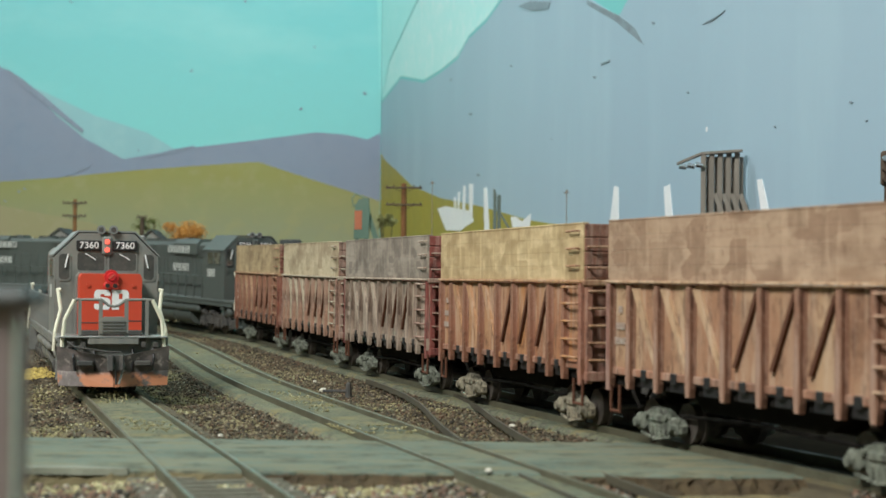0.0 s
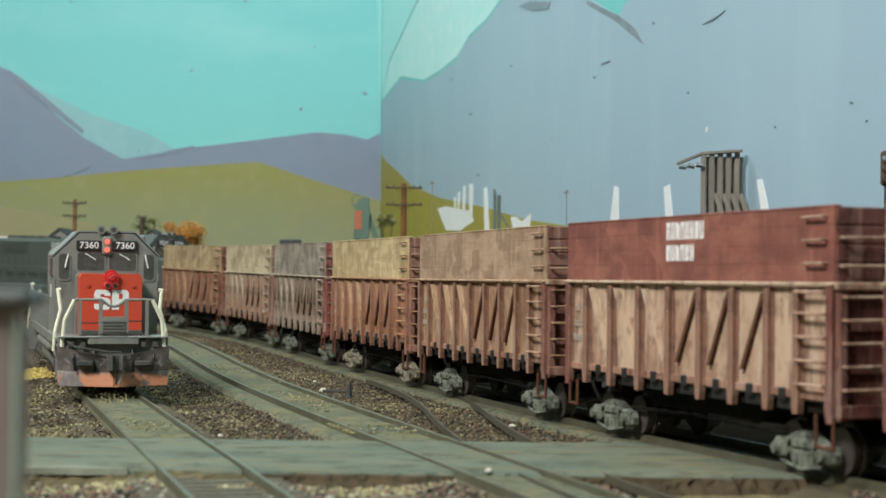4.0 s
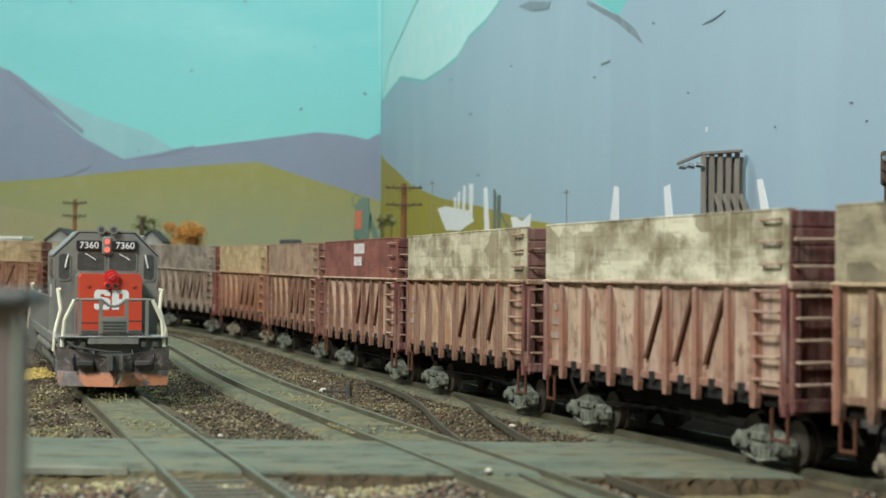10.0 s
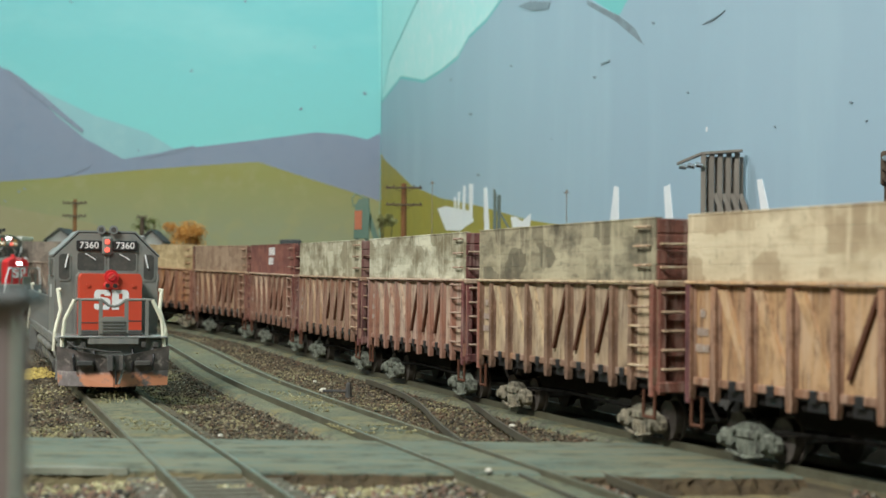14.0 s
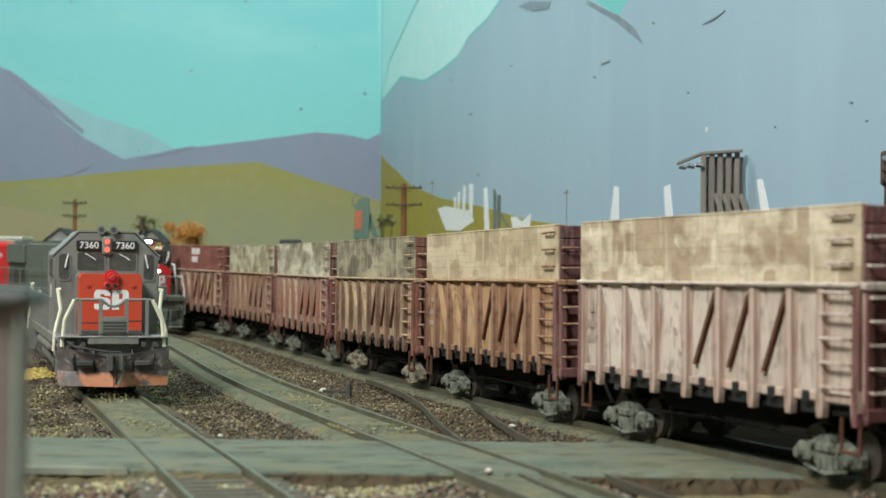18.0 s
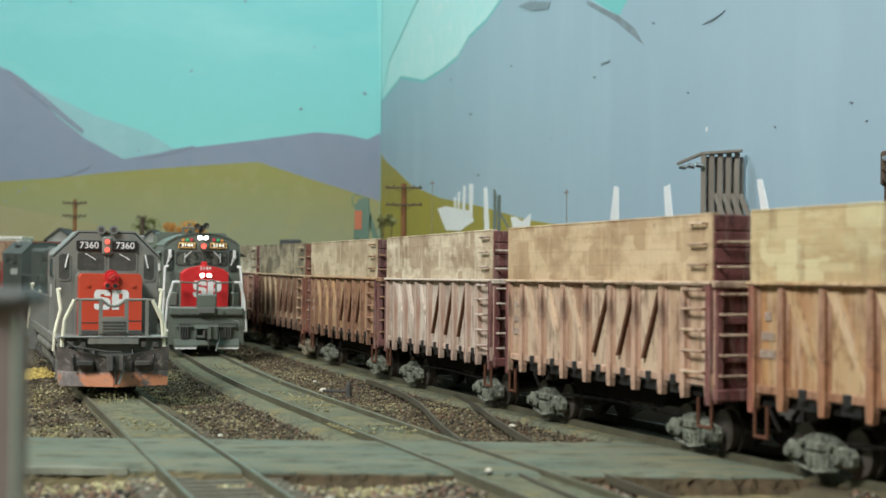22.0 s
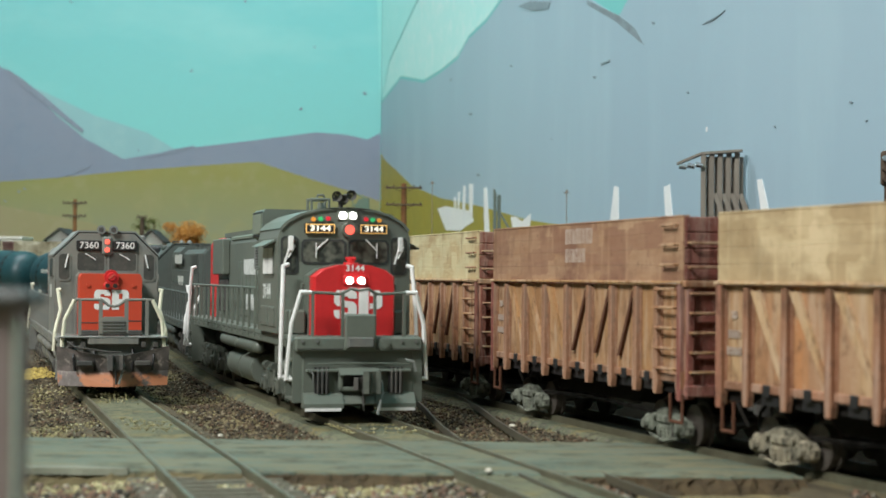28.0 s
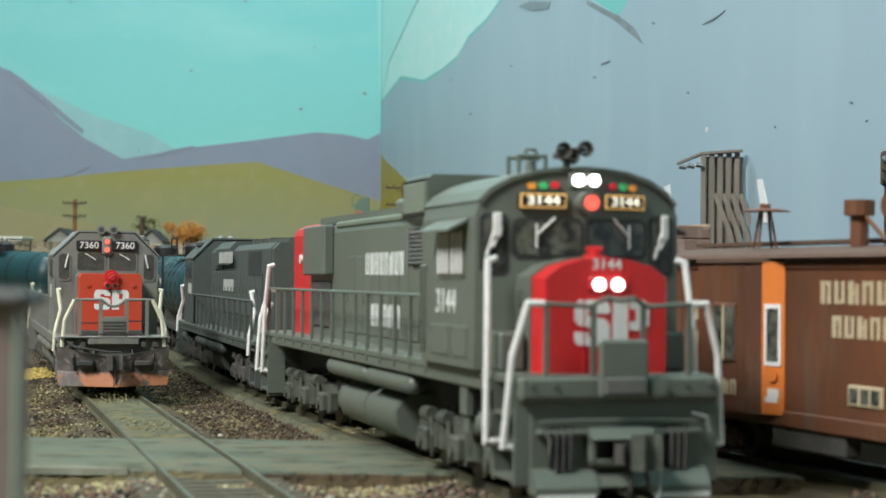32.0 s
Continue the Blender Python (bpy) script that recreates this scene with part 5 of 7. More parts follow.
        cp = part("coupler_pocket", Geo().box(x - e * 1, x + e * 1.2, -5.6, 5.0, 7.6, 8.8, .3).box(x - e * 1, x + e * 1.2, -5.6, 5.0, 12.6, 13.8, .3).box(x - e * 1, x + e * 1.2, -5.6, -4.4, 7.6, 13.8, .3).box(x - e * 1, x + e * 1.2, 3.8, 5.0, 7.6, 13.8, .3), grey, pil)
        part("knuckle", Geo().box(x + e * 1.0, x + e * 4.6, .8, 3.6, 8.4, 12.0, .4).prism([(x + e * 4.2, .2), (x + e * 7.0, -.4), (x + e * 8.0, 1.0), (x + e * 6.8, 1.8), (x + e * 6.6, 3.2), (x + e * 7.8, 4.2), (x + e * 6.2, 4.8), (x + e * 4.2, 3.8)], "z", 7.4, 13.2), TRUCK_GREEN, pil, "dark coupler knuckle")
        part("glad_hand", Geo().pipe([(x + e * 1.6, 5.8, 10.5), (x + e * 4.4, 5.4, 7.4), (x + e * 6.4, 4.2, 3.6), (x + e * 6.8, 3.6, 1.8)], .4, 6), GREY_PALE, pil, "pale air hose")
        part("corner_grab", Geo().pipe([(x + e * .8, 12.6, deck - 6.2), (x + e * 1.6, 14.8, deck - 6.8), (x + e * 1.6, 15.4, deck - 9.4)], .3, 5), GREY_PALE, pil)
        part("pocket_back", Geo().box(x - e * 1, x + e * .05, -4.4, 3.8, 8.8, 12.6), BLACK, cp)
        st = part("drop_step", Geo().box(x + e * .6, x + e * 2.0, -4.3, 4.3, deck - 3.6, deck + 6.0, .5), grey, lo)
        part("step_tread", Geo().box(x + e * 1.9, x + e * 2.6, -3.6, 3.6, deck - 3.0, deck - 0.2, .3), UNDER_GREY, st)
    # nose
    top = [(12.2, 38.2), (9.4, 40.2), (4.7, 41.4), (0, 41.8), (-4.7, 41.4), (-9.4, 40.2), (-12.2, 38.2)]
    rows = []
    for x, k in ((C - 20, 1.0), (C - 8.5, 1.0), (C - 7.2, 0.985), (C - 6.4, 0.94)):
        rows.append([(x, y * k * .94, deck + (z - deck) * (0.98 + 0.02 * k)) for y, z in [(-12.2, deck)] + top[::-1] + [(12.2, deck)]])
    nose = part("nose", Geo().loft(rows), RED, lo, "bright red short nose", smooth=True)
    part("nose_side", Geo().prism([(-11.75, deck)] + [(y * .96, z + .2) for y, z in top[::-1]] + [(11.75, deck)], "x", C - 11.5, C - 20.5), grey, nose, smooth=True)
    for s in (-1, 1):
        part("nose_latch", Geo().pipe([(C - 14, s * 12.5, 36), (C - 14, s * 13.2, 36), (C - 14, s * 13.2, 33.6), (C - 14, s * 12.5, 33.6)], .3, 5), grey, nose)
        part("sand_box", Geo().box(C - 12, C - 21, s * 12.3, s * 17.0, deck, 29.0, .5), grey, nose)
    for y in (-4.0, 4.0):
        part("nose_rib", Geo().box(C - 6.7, C - 6.2, y - .12, y + .12, deck, 39.6), RED, nose)
    plain_mark(nose, C - 6.35, 1.0, 26.9, 13.4, 7.7, WHITE, RED)
    lettering("number", number, 2.4, WHITE, nose, Matrix.Translation(((C - 6.2) * MM, 0, 40.5 * MM)) @ Euler((radians(90), 0, radians(90))).to_matrix().to_4x4(), 0.03, 5.2)
    hl = part("nose_headlight", Geo().box(C - 7, C - 5.6, -3.4, 3.4, 35.7, 38.7, .9), RED, nose)
    for y in (-1.65, 1.65):
        part("lens", Geo().rod((C - 5.7, y, 37.2), (C - 5.2, y, 37.2), 1.0, 16), LAMP_WHITE, hl, "brightly lit headlight lens")
    part("bell", Geo().rod((C - 12, 0, 41.2), (C - 12, 0, 42.2), 2.2, 12, 2.0).rod((C - 12, 0, 42.2), (C - 12, 0, 43.2), 1.1, 10).rod((C - 12, -1.4, 43.2), (C - 12, 1.4, 43.2), .5, 8), RED, nose)
    # cab
    arc = [(18.9, deck), (18.9, 48.9), (18.2, 51.2), (16.3, 53.3), (12.8, 55.3), (8.2, 56.6), (3.9, 57.1), (0, 57.2)]
    face = [(-y, z) for y, z in arc[:-1]] + [(y, z) for y, z in arc[::-1]]
    cab = part("cab", Geo().prism([(0, deck)] + arc, "x", C - 20, C - 54).prism([(0, deck)] + [(-y, z) for y, z in arc], "x", C - 20, C - 54), grey, lo)
    shell = [(y * 1.02, z + .35) for y, z in face[2:-2]]
    part("cab_roof", Geo().prism(shell + [(y * .99, z - .3) for y, z in face[2:-2]][::-1], "x", C - 19.4, C - 55), grey, cab)
    for y0, y1 in ((-12.0, -0.9), (0.9, 11.8)):
        window(cab, rounded(y0, y1, 42.2, 48.0), "x", C - 20, 1, grey, "windshield")
    for y0, y1 in ((-17.6, -13.9), (13.6, 17.3)):
        window(cab, rounded(y0, y1, 39.4, 48.8), "x", C - 20, 1, grey, "door_window")
    for s in (-1, 1):
        for x0 in (C - 26, C - 34.5):
            window(cab, rounded(x0 - 7.5, x0, 38.6, 46.4), "y", s * 18.9, s, grey, "side_window")
            for dx in (0.6, 3.2, 5.8):
                part("sash_post", Geo().box(x0 - dx, x0 - dx - 0.9, s * 19.1, s * 19.6, 38.8, 46.2, .1), WHITE, cab, "white window sash post")
        part("awning", Geo().prism([(s * 18.8, 48.6), (s * 22.6, 46.6), (s * 22.6, 46.2), (s * 18.8, 48.0)], "x", C - 24, C - 44), grey, cab)
        part("mirror", Geo().box(C - 18.8, C - 18.2, s * 15.6 - .75, s * 15.6 + .75, 45.2, 49.4, .2), WHITE, cab, "white wind deflector")
        part("wiper", Geo().pipe([(C - 19.5, s * 15.6 - 1.5, 41.8), (C - 19.2, s * 15.6 - .2, 46.5)], 0.3, 5).pipe([(C - 19.5, s * 15.6 + 1.2, 46.8), (C - 19.2, s * 15.6 - .6, 43.4)], 0.25, 5), WHITE, cab)
        part("wiper", Geo().pipe([(C - 19.4, s * 6.6 - s * 1.2, 48.6), (C - 19.2, s * 8.6, 45.6)], 0.24, 5).pipe([(C - 19.2, s * 8.6, 47.6), (C - 19.2, s * 8.6, 43.4)], 0.2, 5), WHITE, cab)
        nb = part("number_board", Geo().box(C - 20.2, C - 19.0, s * 7.6 - 4.2, s * 7.6 + 4.2, 50.1, 53.0, .3), BLACK, cab, "black number board with glowing amber face")
        part("board_frame", Geo().box(C - 19.1, C - 18.9, s * 7.6 - 3.95, s * 7.6 + 3.95, 50.3, 52.8), LAMP_BOARD, nb, "glowing amber frame")
        part("board_face", Geo().box(C - 19.0, C - 18.8, s * 7.6 - 3.68, s * 7.6 + 3.68, 50.56, 52.54), BLACK, nb)
        lettering("number", number, 2.1, LAMP_DIGIT, nb, Matrix.Translation(((C - 18.75) * MM, s * 7.6 * MM, 51.55 * MM)) @ Euler((radians(90), 0, radians(90))).to_matrix().to_4x4(), 0.05, 5.6)
        for k, mat in enumerate((LENS_RED, LENS_GREEN, LENS_AMBER)):
            part("class_light", Geo().rod((C - 20, s * (5.4 + 2.0 * k), 54.3 - .12 * k), (C - 19.1, s * (5.4 + 2.0 * k), 54.3 - .12 * k), 0.62, 12), mat, cab, ("red", "green", "amber")[k] + " class light")
        lettering("number", number, 6.2, LETTER_BRIGHT, cab, Matrix.Translation(((C - 37.5) * MM, s * 19.0 * MM, 33.6 * MM)) @ Euler((radians(90), 0, radians(180 if s == 1 else 0))).to_matrix().to_4x4(), 0.04, 12.6)
        for x0, x1, z0, z1 in ((C - 24, C - 33, 24, 29.6), (C - 35, C - 47, 24, 29.6)):
            hp = part("cab_hatch", Geo().box(x0, x1, s * 18.8, s * 19.2, z0, z1, .15), grey, cab)
            part("rivet_row", Geo().box(x0 - .6, x0 - 1.0, s * 19.1, s * 19.4, z1 - 1.0, z1 - .6).box(x1 + .6, x1 + 1.0, s * 19.1, s * 19.4, z1 - 1.0, z1 - .6).box(x0 - .6, x0 - 1.0, s * 19.1, s * 19.4, z0 + .6, z0 + 1.0).box(x1 + .6, x1 + 1.0, s * 19.1, s * 19.4, z0 + .6, z0 + 1.0), UNDER_GREY, hp)
        part("cab_rail", Geo().pipe([(C - 51, s * 19.6, 24), (C - 51, s * 19.8, 40), (C - 51, s * 19.0, 40.4)], .35, 5), grey, cab)
    hh = part("cab_headlight", Geo().box(C - 20, C - 19.2, -3.1, 3.1, 53.7, 56.6, .8), grey, cab)
    for y in (-1.45, 1.45):
        part("lens", Geo().rod((C - 19.4, y, 55.2), (C - 18.8, y, 55.2), 0.98, 16), LAMP_WHITE, hh, "brightly lit headlight lens")
    ml = part("mars_light", Geo().rod((C - 20, 0, 51.2), (C - 16.6, 0, 51.2), 2.0, 16), grey, cab, smooth=True)
    part("lens", Geo().rod((C - 16.7, 0, 51.2), (C - 16.3, 0, 51.2), 1.3, 16), LAMP_RED, ml, "glowing red lens")
    hn = Geo()
    for dy, dz, f in ((-1.9, 0.6, 0), (0.2, -.3, -1.5), (2.4, 1.0, -.5)):
        hn.rod((C - 27 + f, dy * .6, 60.2 + dz), (C - 23.4 + f, dy, 60.2 + dz), .6, 8).rod((C - 23.6 + f, dy, 60.2 + dz), (C - 22.2 + f, dy, 60.2 + dz), .7, 14, 1.5, False)
    hn.rod((C - 26, 0, 56.4), (C - 26, 0, 60), .7, 8).box(C - 27.4, C - 25, -2.2, 2.2, 59.6, 60.6, .2)
    part("horn", hn, UNDER, cab, "dark grey multi-chime horn", smooth=True)
    for x in (C - 30, C - 36):
        part("antenna_hoop", Geo().pipe([(x, -7.6, 55.6), (x, -7.6, 60.2), (x, -2.6, 60.2), (x, -2.6, 56.6)], 0.4, 5), grey, cab)
    part("antenna_tie", Geo().pipe([(C - 30, -5, 60.2), (C - 36, -5, 60.2)], .4, 5), grey, cab)
    rb = part("roof_bell", Geo().rod((C - 33, -4.4, 56.4), (C - 33, -4.4, 59.4), 1.2, 10, .8), grey, cab)
    part("bell_yoke", Geo().pipe([(C - 33, -6, 59.6), (C - 33, -5.2, 61.6), (C - 33, -3.6, 61.6), (C - 33, -2.8, 59.6)], .3, 5), grey, rb)
    # the cab's front is a shallow wedge, its middle post foremost
    for ob in [cab] + list(cab.children_recursive):
        for v in ob.data.vertices:
            if v.co.x > (C - 21) * MM:
                v.co.x += 3.4 * MM * (1 - min(abs(v.co.y) / (18.9 * MM), 1))
    # long hood
    hp = [(-10.9, deck), (-10.9, 49.5), (-10.0, 51.4), (-7.5, 52.6), (7.5, 52.6), (10.0, 51.4), (10.9, 49.5), (10.9, deck)]
    hood = part("long_hood", Geo().prism(hp, "x", C - 53, C - 198), grey, lo)
    part("hood_end", Geo().prism([(y * 1.01, z + (.12 if z > 30 else 0)) for y, z in hp], "x", C - 197, C - 220), RED, lo, "bright red hood end")
    part("end_lamp", Geo().rod((C - 209, -11.0, 43), (C - 209, -11.6, 43), 1.3, 12).rod((C - 209, 11.0, 43), (C - 209, 11.6, 43), 1.3, 12), WHITE, lo)
    part("radiator_hood", Geo().prism([(-15.4, 48.6), (-17.4, 50.2), (-17.4, 57.2), (-16.4, 58.2), (16.4, 58.2), (17.4, 57.2), (17.4, 50.2), (15.4, 48.6)], "x", C - 56, C - 74), grey, hood)
    for s in (-1, 1):
        part("radiator_panel", Geo().box(C - 57.2, C - 73.0, s * 17.3, s * 17.75, 50.8, 56.8, .15), GREY_SHEEN, hood, "grey-green radiator panel with reflected light in its colour")
        part("panel_edge", Geo().box(C - 56.4, C - 73.8, s * 17.2, s * 17.6, 50.0, 50.6, .1).box(C - 56.4, C - 73.8, s * 17.2, s * 17.6, 57.0, 57.5, .1), BLACK, hood)
    part("roof_housing", Geo().prism([(-12.4, 52.0), (-12.4, 54.4), (-11.4, 55.4), (11.4, 55.4), (12.4, 54.4), (12.4, 52.0)], "x", C - 71, C - 100), grey, hood)
    for s in (-1, 1):
        gr = part("air_grille", Geo().box(C - 57.5, C - 72.5, s * 15.6, s * 16.1, 40.6, 47.8), BLACK, hood)
        for k in range(8):
            part("louvre", Geo().prism([(s * 16.0, 41.0 + .86 * k), (s * 17.0, 40.9 + .86 * k), (s * 17.0, 41.2 + .86 * k), (s * 16.0, 41.5 + .86 * k)], "x", C - 58.0, C - 72.0), GREY_PALE, gr)
        part("grille_frame", Geo().box(C - 57.2, C - 58.0, s * 15.8, s * 17.1, 40.3, 48.1, .1).box(C - 72.0, C - 72.8, s * 15.8, s * 17.1, 40.3, 48.1, .1), GREY_PALE, gr)
        part("grille_box", Geo().box(C - 57, C - 73, s * 10.6, s * 15.7, 39.8, 48.2, .2), grey, hood)
        part("intake_stub", Geo().box(C - 60, C - 71, s * 10.6, s * 14.6, 36.0, 37.6, .4), grey, hood)
        part("drain_pipe", Geo().pipe([(C - 56.5, s * 17.6, 40.0), (C - 56.5, s * 17.8, 30.0), (C - 56.5, s * 17.4, 23.0)], .4, 6), grey, hood)
        part("builder_plate", Geo().box(C - 76, C - 77.4, s * 11.2, s * 11.5, 24.5, 33.0, .1), UNDER, hood)
        part("intake_housing", Geo().box(C - 168, C - 195, s * 10.8, s * 13.6, 38.5, 51.6, .4), grey, hood)
        part("mesh_panel", Geo().box(C - 170, C - 193, s * 10.8, s * 11.5, 25.0, 37.0, .2), UNDER, hood)
        part("roof_rim", Geo().box(C - 101, C - 166, s * 9.2, s * 10.9, 50.6, 52.2, .4), GREY_SHEEN, hood)
        letter_bars(lo, C - 96, C - 132, s, 11.3, 38.6, 5.2, 8, LETTER_BRIGHT)
        letter_bars(lo, C - 99, C - 126, s, 11.3, 26.8, 5.2, 7, LETTER_BRIGHT)
    hood_details(lo, C, C - 80, C - 166, 10.9, 52.6, grey, 5, False)
    part("roof_walk", Geo().box(C - 84, C - 190, -9.8, -8.6, 52.3, 53.9).box(C - 84, C - 190, 8.6, 9.8, 52.3, 53.9), grey, hood)
    # handrails
    side_rails(lo, C - 56, C - 224, 12.0, deck, 34.6, 17.4, grey)
    for s in (-1, 1):
        for e, x in ((1, C), (-1, C - L)):
            part("step_handrail", Geo().pipe([(x - e * 15.5, s * 16.6, 41.5), (x - e * 15, s * 18.2, 41.0), (x - e * 13, s * 18.8, 30), (x - e * 11.8, s * 19.3, 10.8), (x - e * 11.8, s * 16.5, 10.6)], 0.6, 8), WHITE, lo, "white grab rail")
            part("step_handrail", Geo().pipe([(x - e * 1.0, s * 13.0, 34.0), (x - e * 1.0, s * 15.8, 34.0), (x - e * 1.6, s * 18.2, 25.5), (x - e * 2.6, s * 19.3, 10.8), (x - e * 2.6, s * 16.5, 10.6)], 0.6, 8), WHITE, lo, "white grab rail")
            part("end_rail", Geo().pipe([(x - e * 1.0, s * 13.0, 34.0), (x - e * 1.0, s * 5.0, 33.6), (x - e * 0.2, s * 2.4, 35.0), (x - e * 0.2, 0, 34.6)] if e == 1 else [(x + 1.0, s * 13.0, 34.0), (x + 1.0, s * 4.0, 33.6)], 0.42, 6), grey, lo)
            for y in (4.4, 12.6):
                part("end_stanchion", Geo().box(x - e * 1.4, x - e * .6, s * y - .4, s * y + .4, deck - 1, 34.0), grey, lo)
    return lo


LETTER_BRIGHT = paint("bright_side_letter", (0.70, 0.73, 0.70), (0.55, 0.58, 0.55), 0.4, 0.55)

PARKED = emd_loco("diesel_locomotive", "parked dusty grey diesel locomotive with faded scarlet nose", "7360", GREY_DUSTY, RED_FADED, CREAM)
PARKED.matrix_basis = on_track(SIDING, 0.116, 0.069, -1)
LEAD = alco_loco("diesel_locomotive", "clean dark grey diesel locomotive with red nose and lit lamps", "3144")
SECOND = emd_loco("diesel_locomotive", "dark grey trailing diesel locomotive with pale lettering", "", GREY_OLD, RED, WHITE, False, False, "train with lit headlights", GREY_OLD)
HEAD_A = emd_loco("diesel_locomotive", "dark grey diesel locomotive with scarlet nose, coupled to gondolas", "5324", GREY_OLD, RED, CREAM, False, False, "beet gondola train")
HEAD_B = emd_loco("diesel_locomotive", "dark grey lead diesel locomotive of the gondola train", "", GREY_OLD, RED, CREAM, False, False, "beet gondola train")

# ---------------------------------------------------------------- ground cover
def near_line(line, x, y):
    """Distance of points from a track's centre line."""
    i = np.searchsorted(line.y, y).clip(1, len(line.y) - 1)
    d = np.full(x.shape, 9.0)
    for k in range(-6, 7, 3):
        j = (i + k).clip(0, len(line.y) - 1)
        d = np.minimum(d, np.hypot(x - line.x[j], y - line.y[j]))
    return d


def stones(name, count, x0, x1, y0, y1, size, mat, label, seed, clear=0.0099, keep=None, lift=-0.0040):
    """Loose angular stones, eight faces each, in one mesh."""
    rng = np.random.default_rng(seed)
    y = y0 + (y1 - y0) * rng.random(count) ** 1.35
    x = x0 + (x1 - x0) * rng.random(count)
    ok = np.ones(count, bool)
    for line in (BEET, MAIN, SIDING):
        ok &= near_line(line, x, y) > clear
    ok &= x < np.interp(y, BEET.y, BEET.x) + 0.017
    ok &= ~((y > 0.331) & (y < 0.402) & (x < 0.10))
    if keep is not None:
        ok &= keep(x, y)
    x, y = x[ok], y[ok]
    n = len(x)
    r = size * (0.55 + 0.75 * rng.random(n) ** 2)
    base = np.array([[1, 0, 0], [0, 1, 0], [-1, 0, 0], [0, -1, 0], [0, 0, .75], [0, 0, -.75]])
    v = base[None] * r[:, None, None] * (0.7 + 0.6 * rng.random((n, 6, 1)))
    a = rng.random(n) * 6.283
    t = (rng.random(n) - .5) * 1.4
    cx, sx, ca, sa = np.cos(t), np.sin(t), np.cos(a), np.sin(a)
    yy, zz = v[..., 1] * cx[:, None] - v[..., 2] * sx[:, None], v[..., 1] * sx[:, None] + v[..., 2] * cx[:, None]
    xx = v[..., 0] * ca[:, None] - yy * sa[:, None]
    yy = v[..., 0] * sa[:, None] + yy * ca[:, None]
    g = np.array([grade(q) for q in y])
    side = np.minimum(np.minimum(near_line(BEET, x, y), near_line(MAIN, x, y)), near_line(SIDING, x, y))
    rise = np.interp(side, [0.0115, 0.016, 0.026], [0.0016, 0.0010, 0.0])
    P = np.stack([xx + x[:, None], yy + y[:, None], zz + (g + lift + rise + 0.25 * r)[:, None]], -1).reshape(-1, 3)
    F = np.array([[0, 1, 4], [1, 2, 4], [2, 3, 4], [3, 0, 4], [1, 0, 5], [2, 1, 5], [3, 2, 5], [0, 3, 5]])
    faces = (F[None] + 6 * np.arange(n)[:, None, None]).reshape(-1, 3)
    me = bpy.data.meshes.new(name)
    me.vertices.add(len(P))
    me.vertices.foreach_set("co", P.ravel())
    me.loops.add(faces.size)
    me.loops.foreach_set("vertex_index", faces.ravel())
    me.polygons.add(len(faces))
    me.polygons.foreach_set("loop_start", np.arange(0, faces.size, 3))
    me.update(calc_edges=True)
    me.materials.append(mat)
    return tagged(new(name, me), label, "gravel", kind="stuff")


def blotch(x, y, seed):
    rng = np.random.default_rng(seed)
    z = np.zeros(x.shape)
    for k in range(14):
        ax, ay, ph = rng.normal() * 45, rng.normal() * 45, rng.random() * 6.28
        z += np.sin(x * ax + y * ay + ph)
    return z / 3.7


def stone_mix(name, cols):
    def build(nt, b):
        gi = nt.nodes.new("ShaderNodeNewGeometry")
        ramp = nt.nodes.new("ShaderNodeValToRGB")
        el = ramp.color_ramp.elements
        el[0].position, el[0].color = cols[0][0], (*cols[0][1], 1)
        el[1].position, el[1].color = cols[-1][0], (*cols[-1][1], 1)
        for p, c in cols[1:-1]:
            el.new(p).color = (*c, 1)
        nt.links.new(gi.outputs["Random Per Island"], ramp.inputs["Fac"])
        nt.links.new(ramp.outputs["Color"], b.inputs["Base Color"])
        b.inputs["Roughness"].default_value = 0.9
        b.inputs["Specular IOR Level"].default_value = 0.2
    return material(name, build)


BROWN_STONE = stone_mix("brown_ballast_stone", [(0.0, (0.028, 0.024, 0.017)), (0.40, (0.067, 0.055, 0.037)), (0.68, (0.111, 0.085, 0.052)), (0.80, (0.118, 0.067, 0.043)), (0.92, (0.165, 0.134, 0.083)), (1.0, (0.268, 0.236, 0.166))])
GREY_STONE = stone_mix("grey_ballast_stone", [(0.0, (0.043, 0.044, 0.031)), (0.45, (0.098, 0.097, 0.063)), (0.78, (0.169, 0.161, 0.100)), (0.92, (0.191, 0.122, 0.077)), (1.0, (0.405, 0.397, 0.308))])
SAND_STONE = stone_mix("sandy_grit", [(0.0, (0.132, 0.116, 0.055)), (0.5, (0.242, 0.215, 0.104)), (0.85, (0.365, 0.324, 0.170)), (1.0, (0.508, 0.475, 0.298))])
WHITE_CHIP = paint("white_plaster_chip", (0.58, 0.56, 0.47), (0.42, 0.40, 0.32), 0.6, 0.9, big=300)


stones("ballast_gravel", 130000, -0.26, 0.12, 0.40, 1.10, 0.00054, BROWN_STONE, "brown angular ballast stones between the tracks", 1, 0.0099, lambda x, y: (blotch(x, y, 14) < 0.55) | (np.sin(x * 9e4 + y * 7e4) > 0.6))
stones("grit_gravel", 34000, -0.20, 0.08, 0.24, 0.66, 0.00052, GREY_STONE, "grey grit scattered beside the tracks", 2, 0.0097, lambda x, y: blotch(x, y, 4) > 0.3)
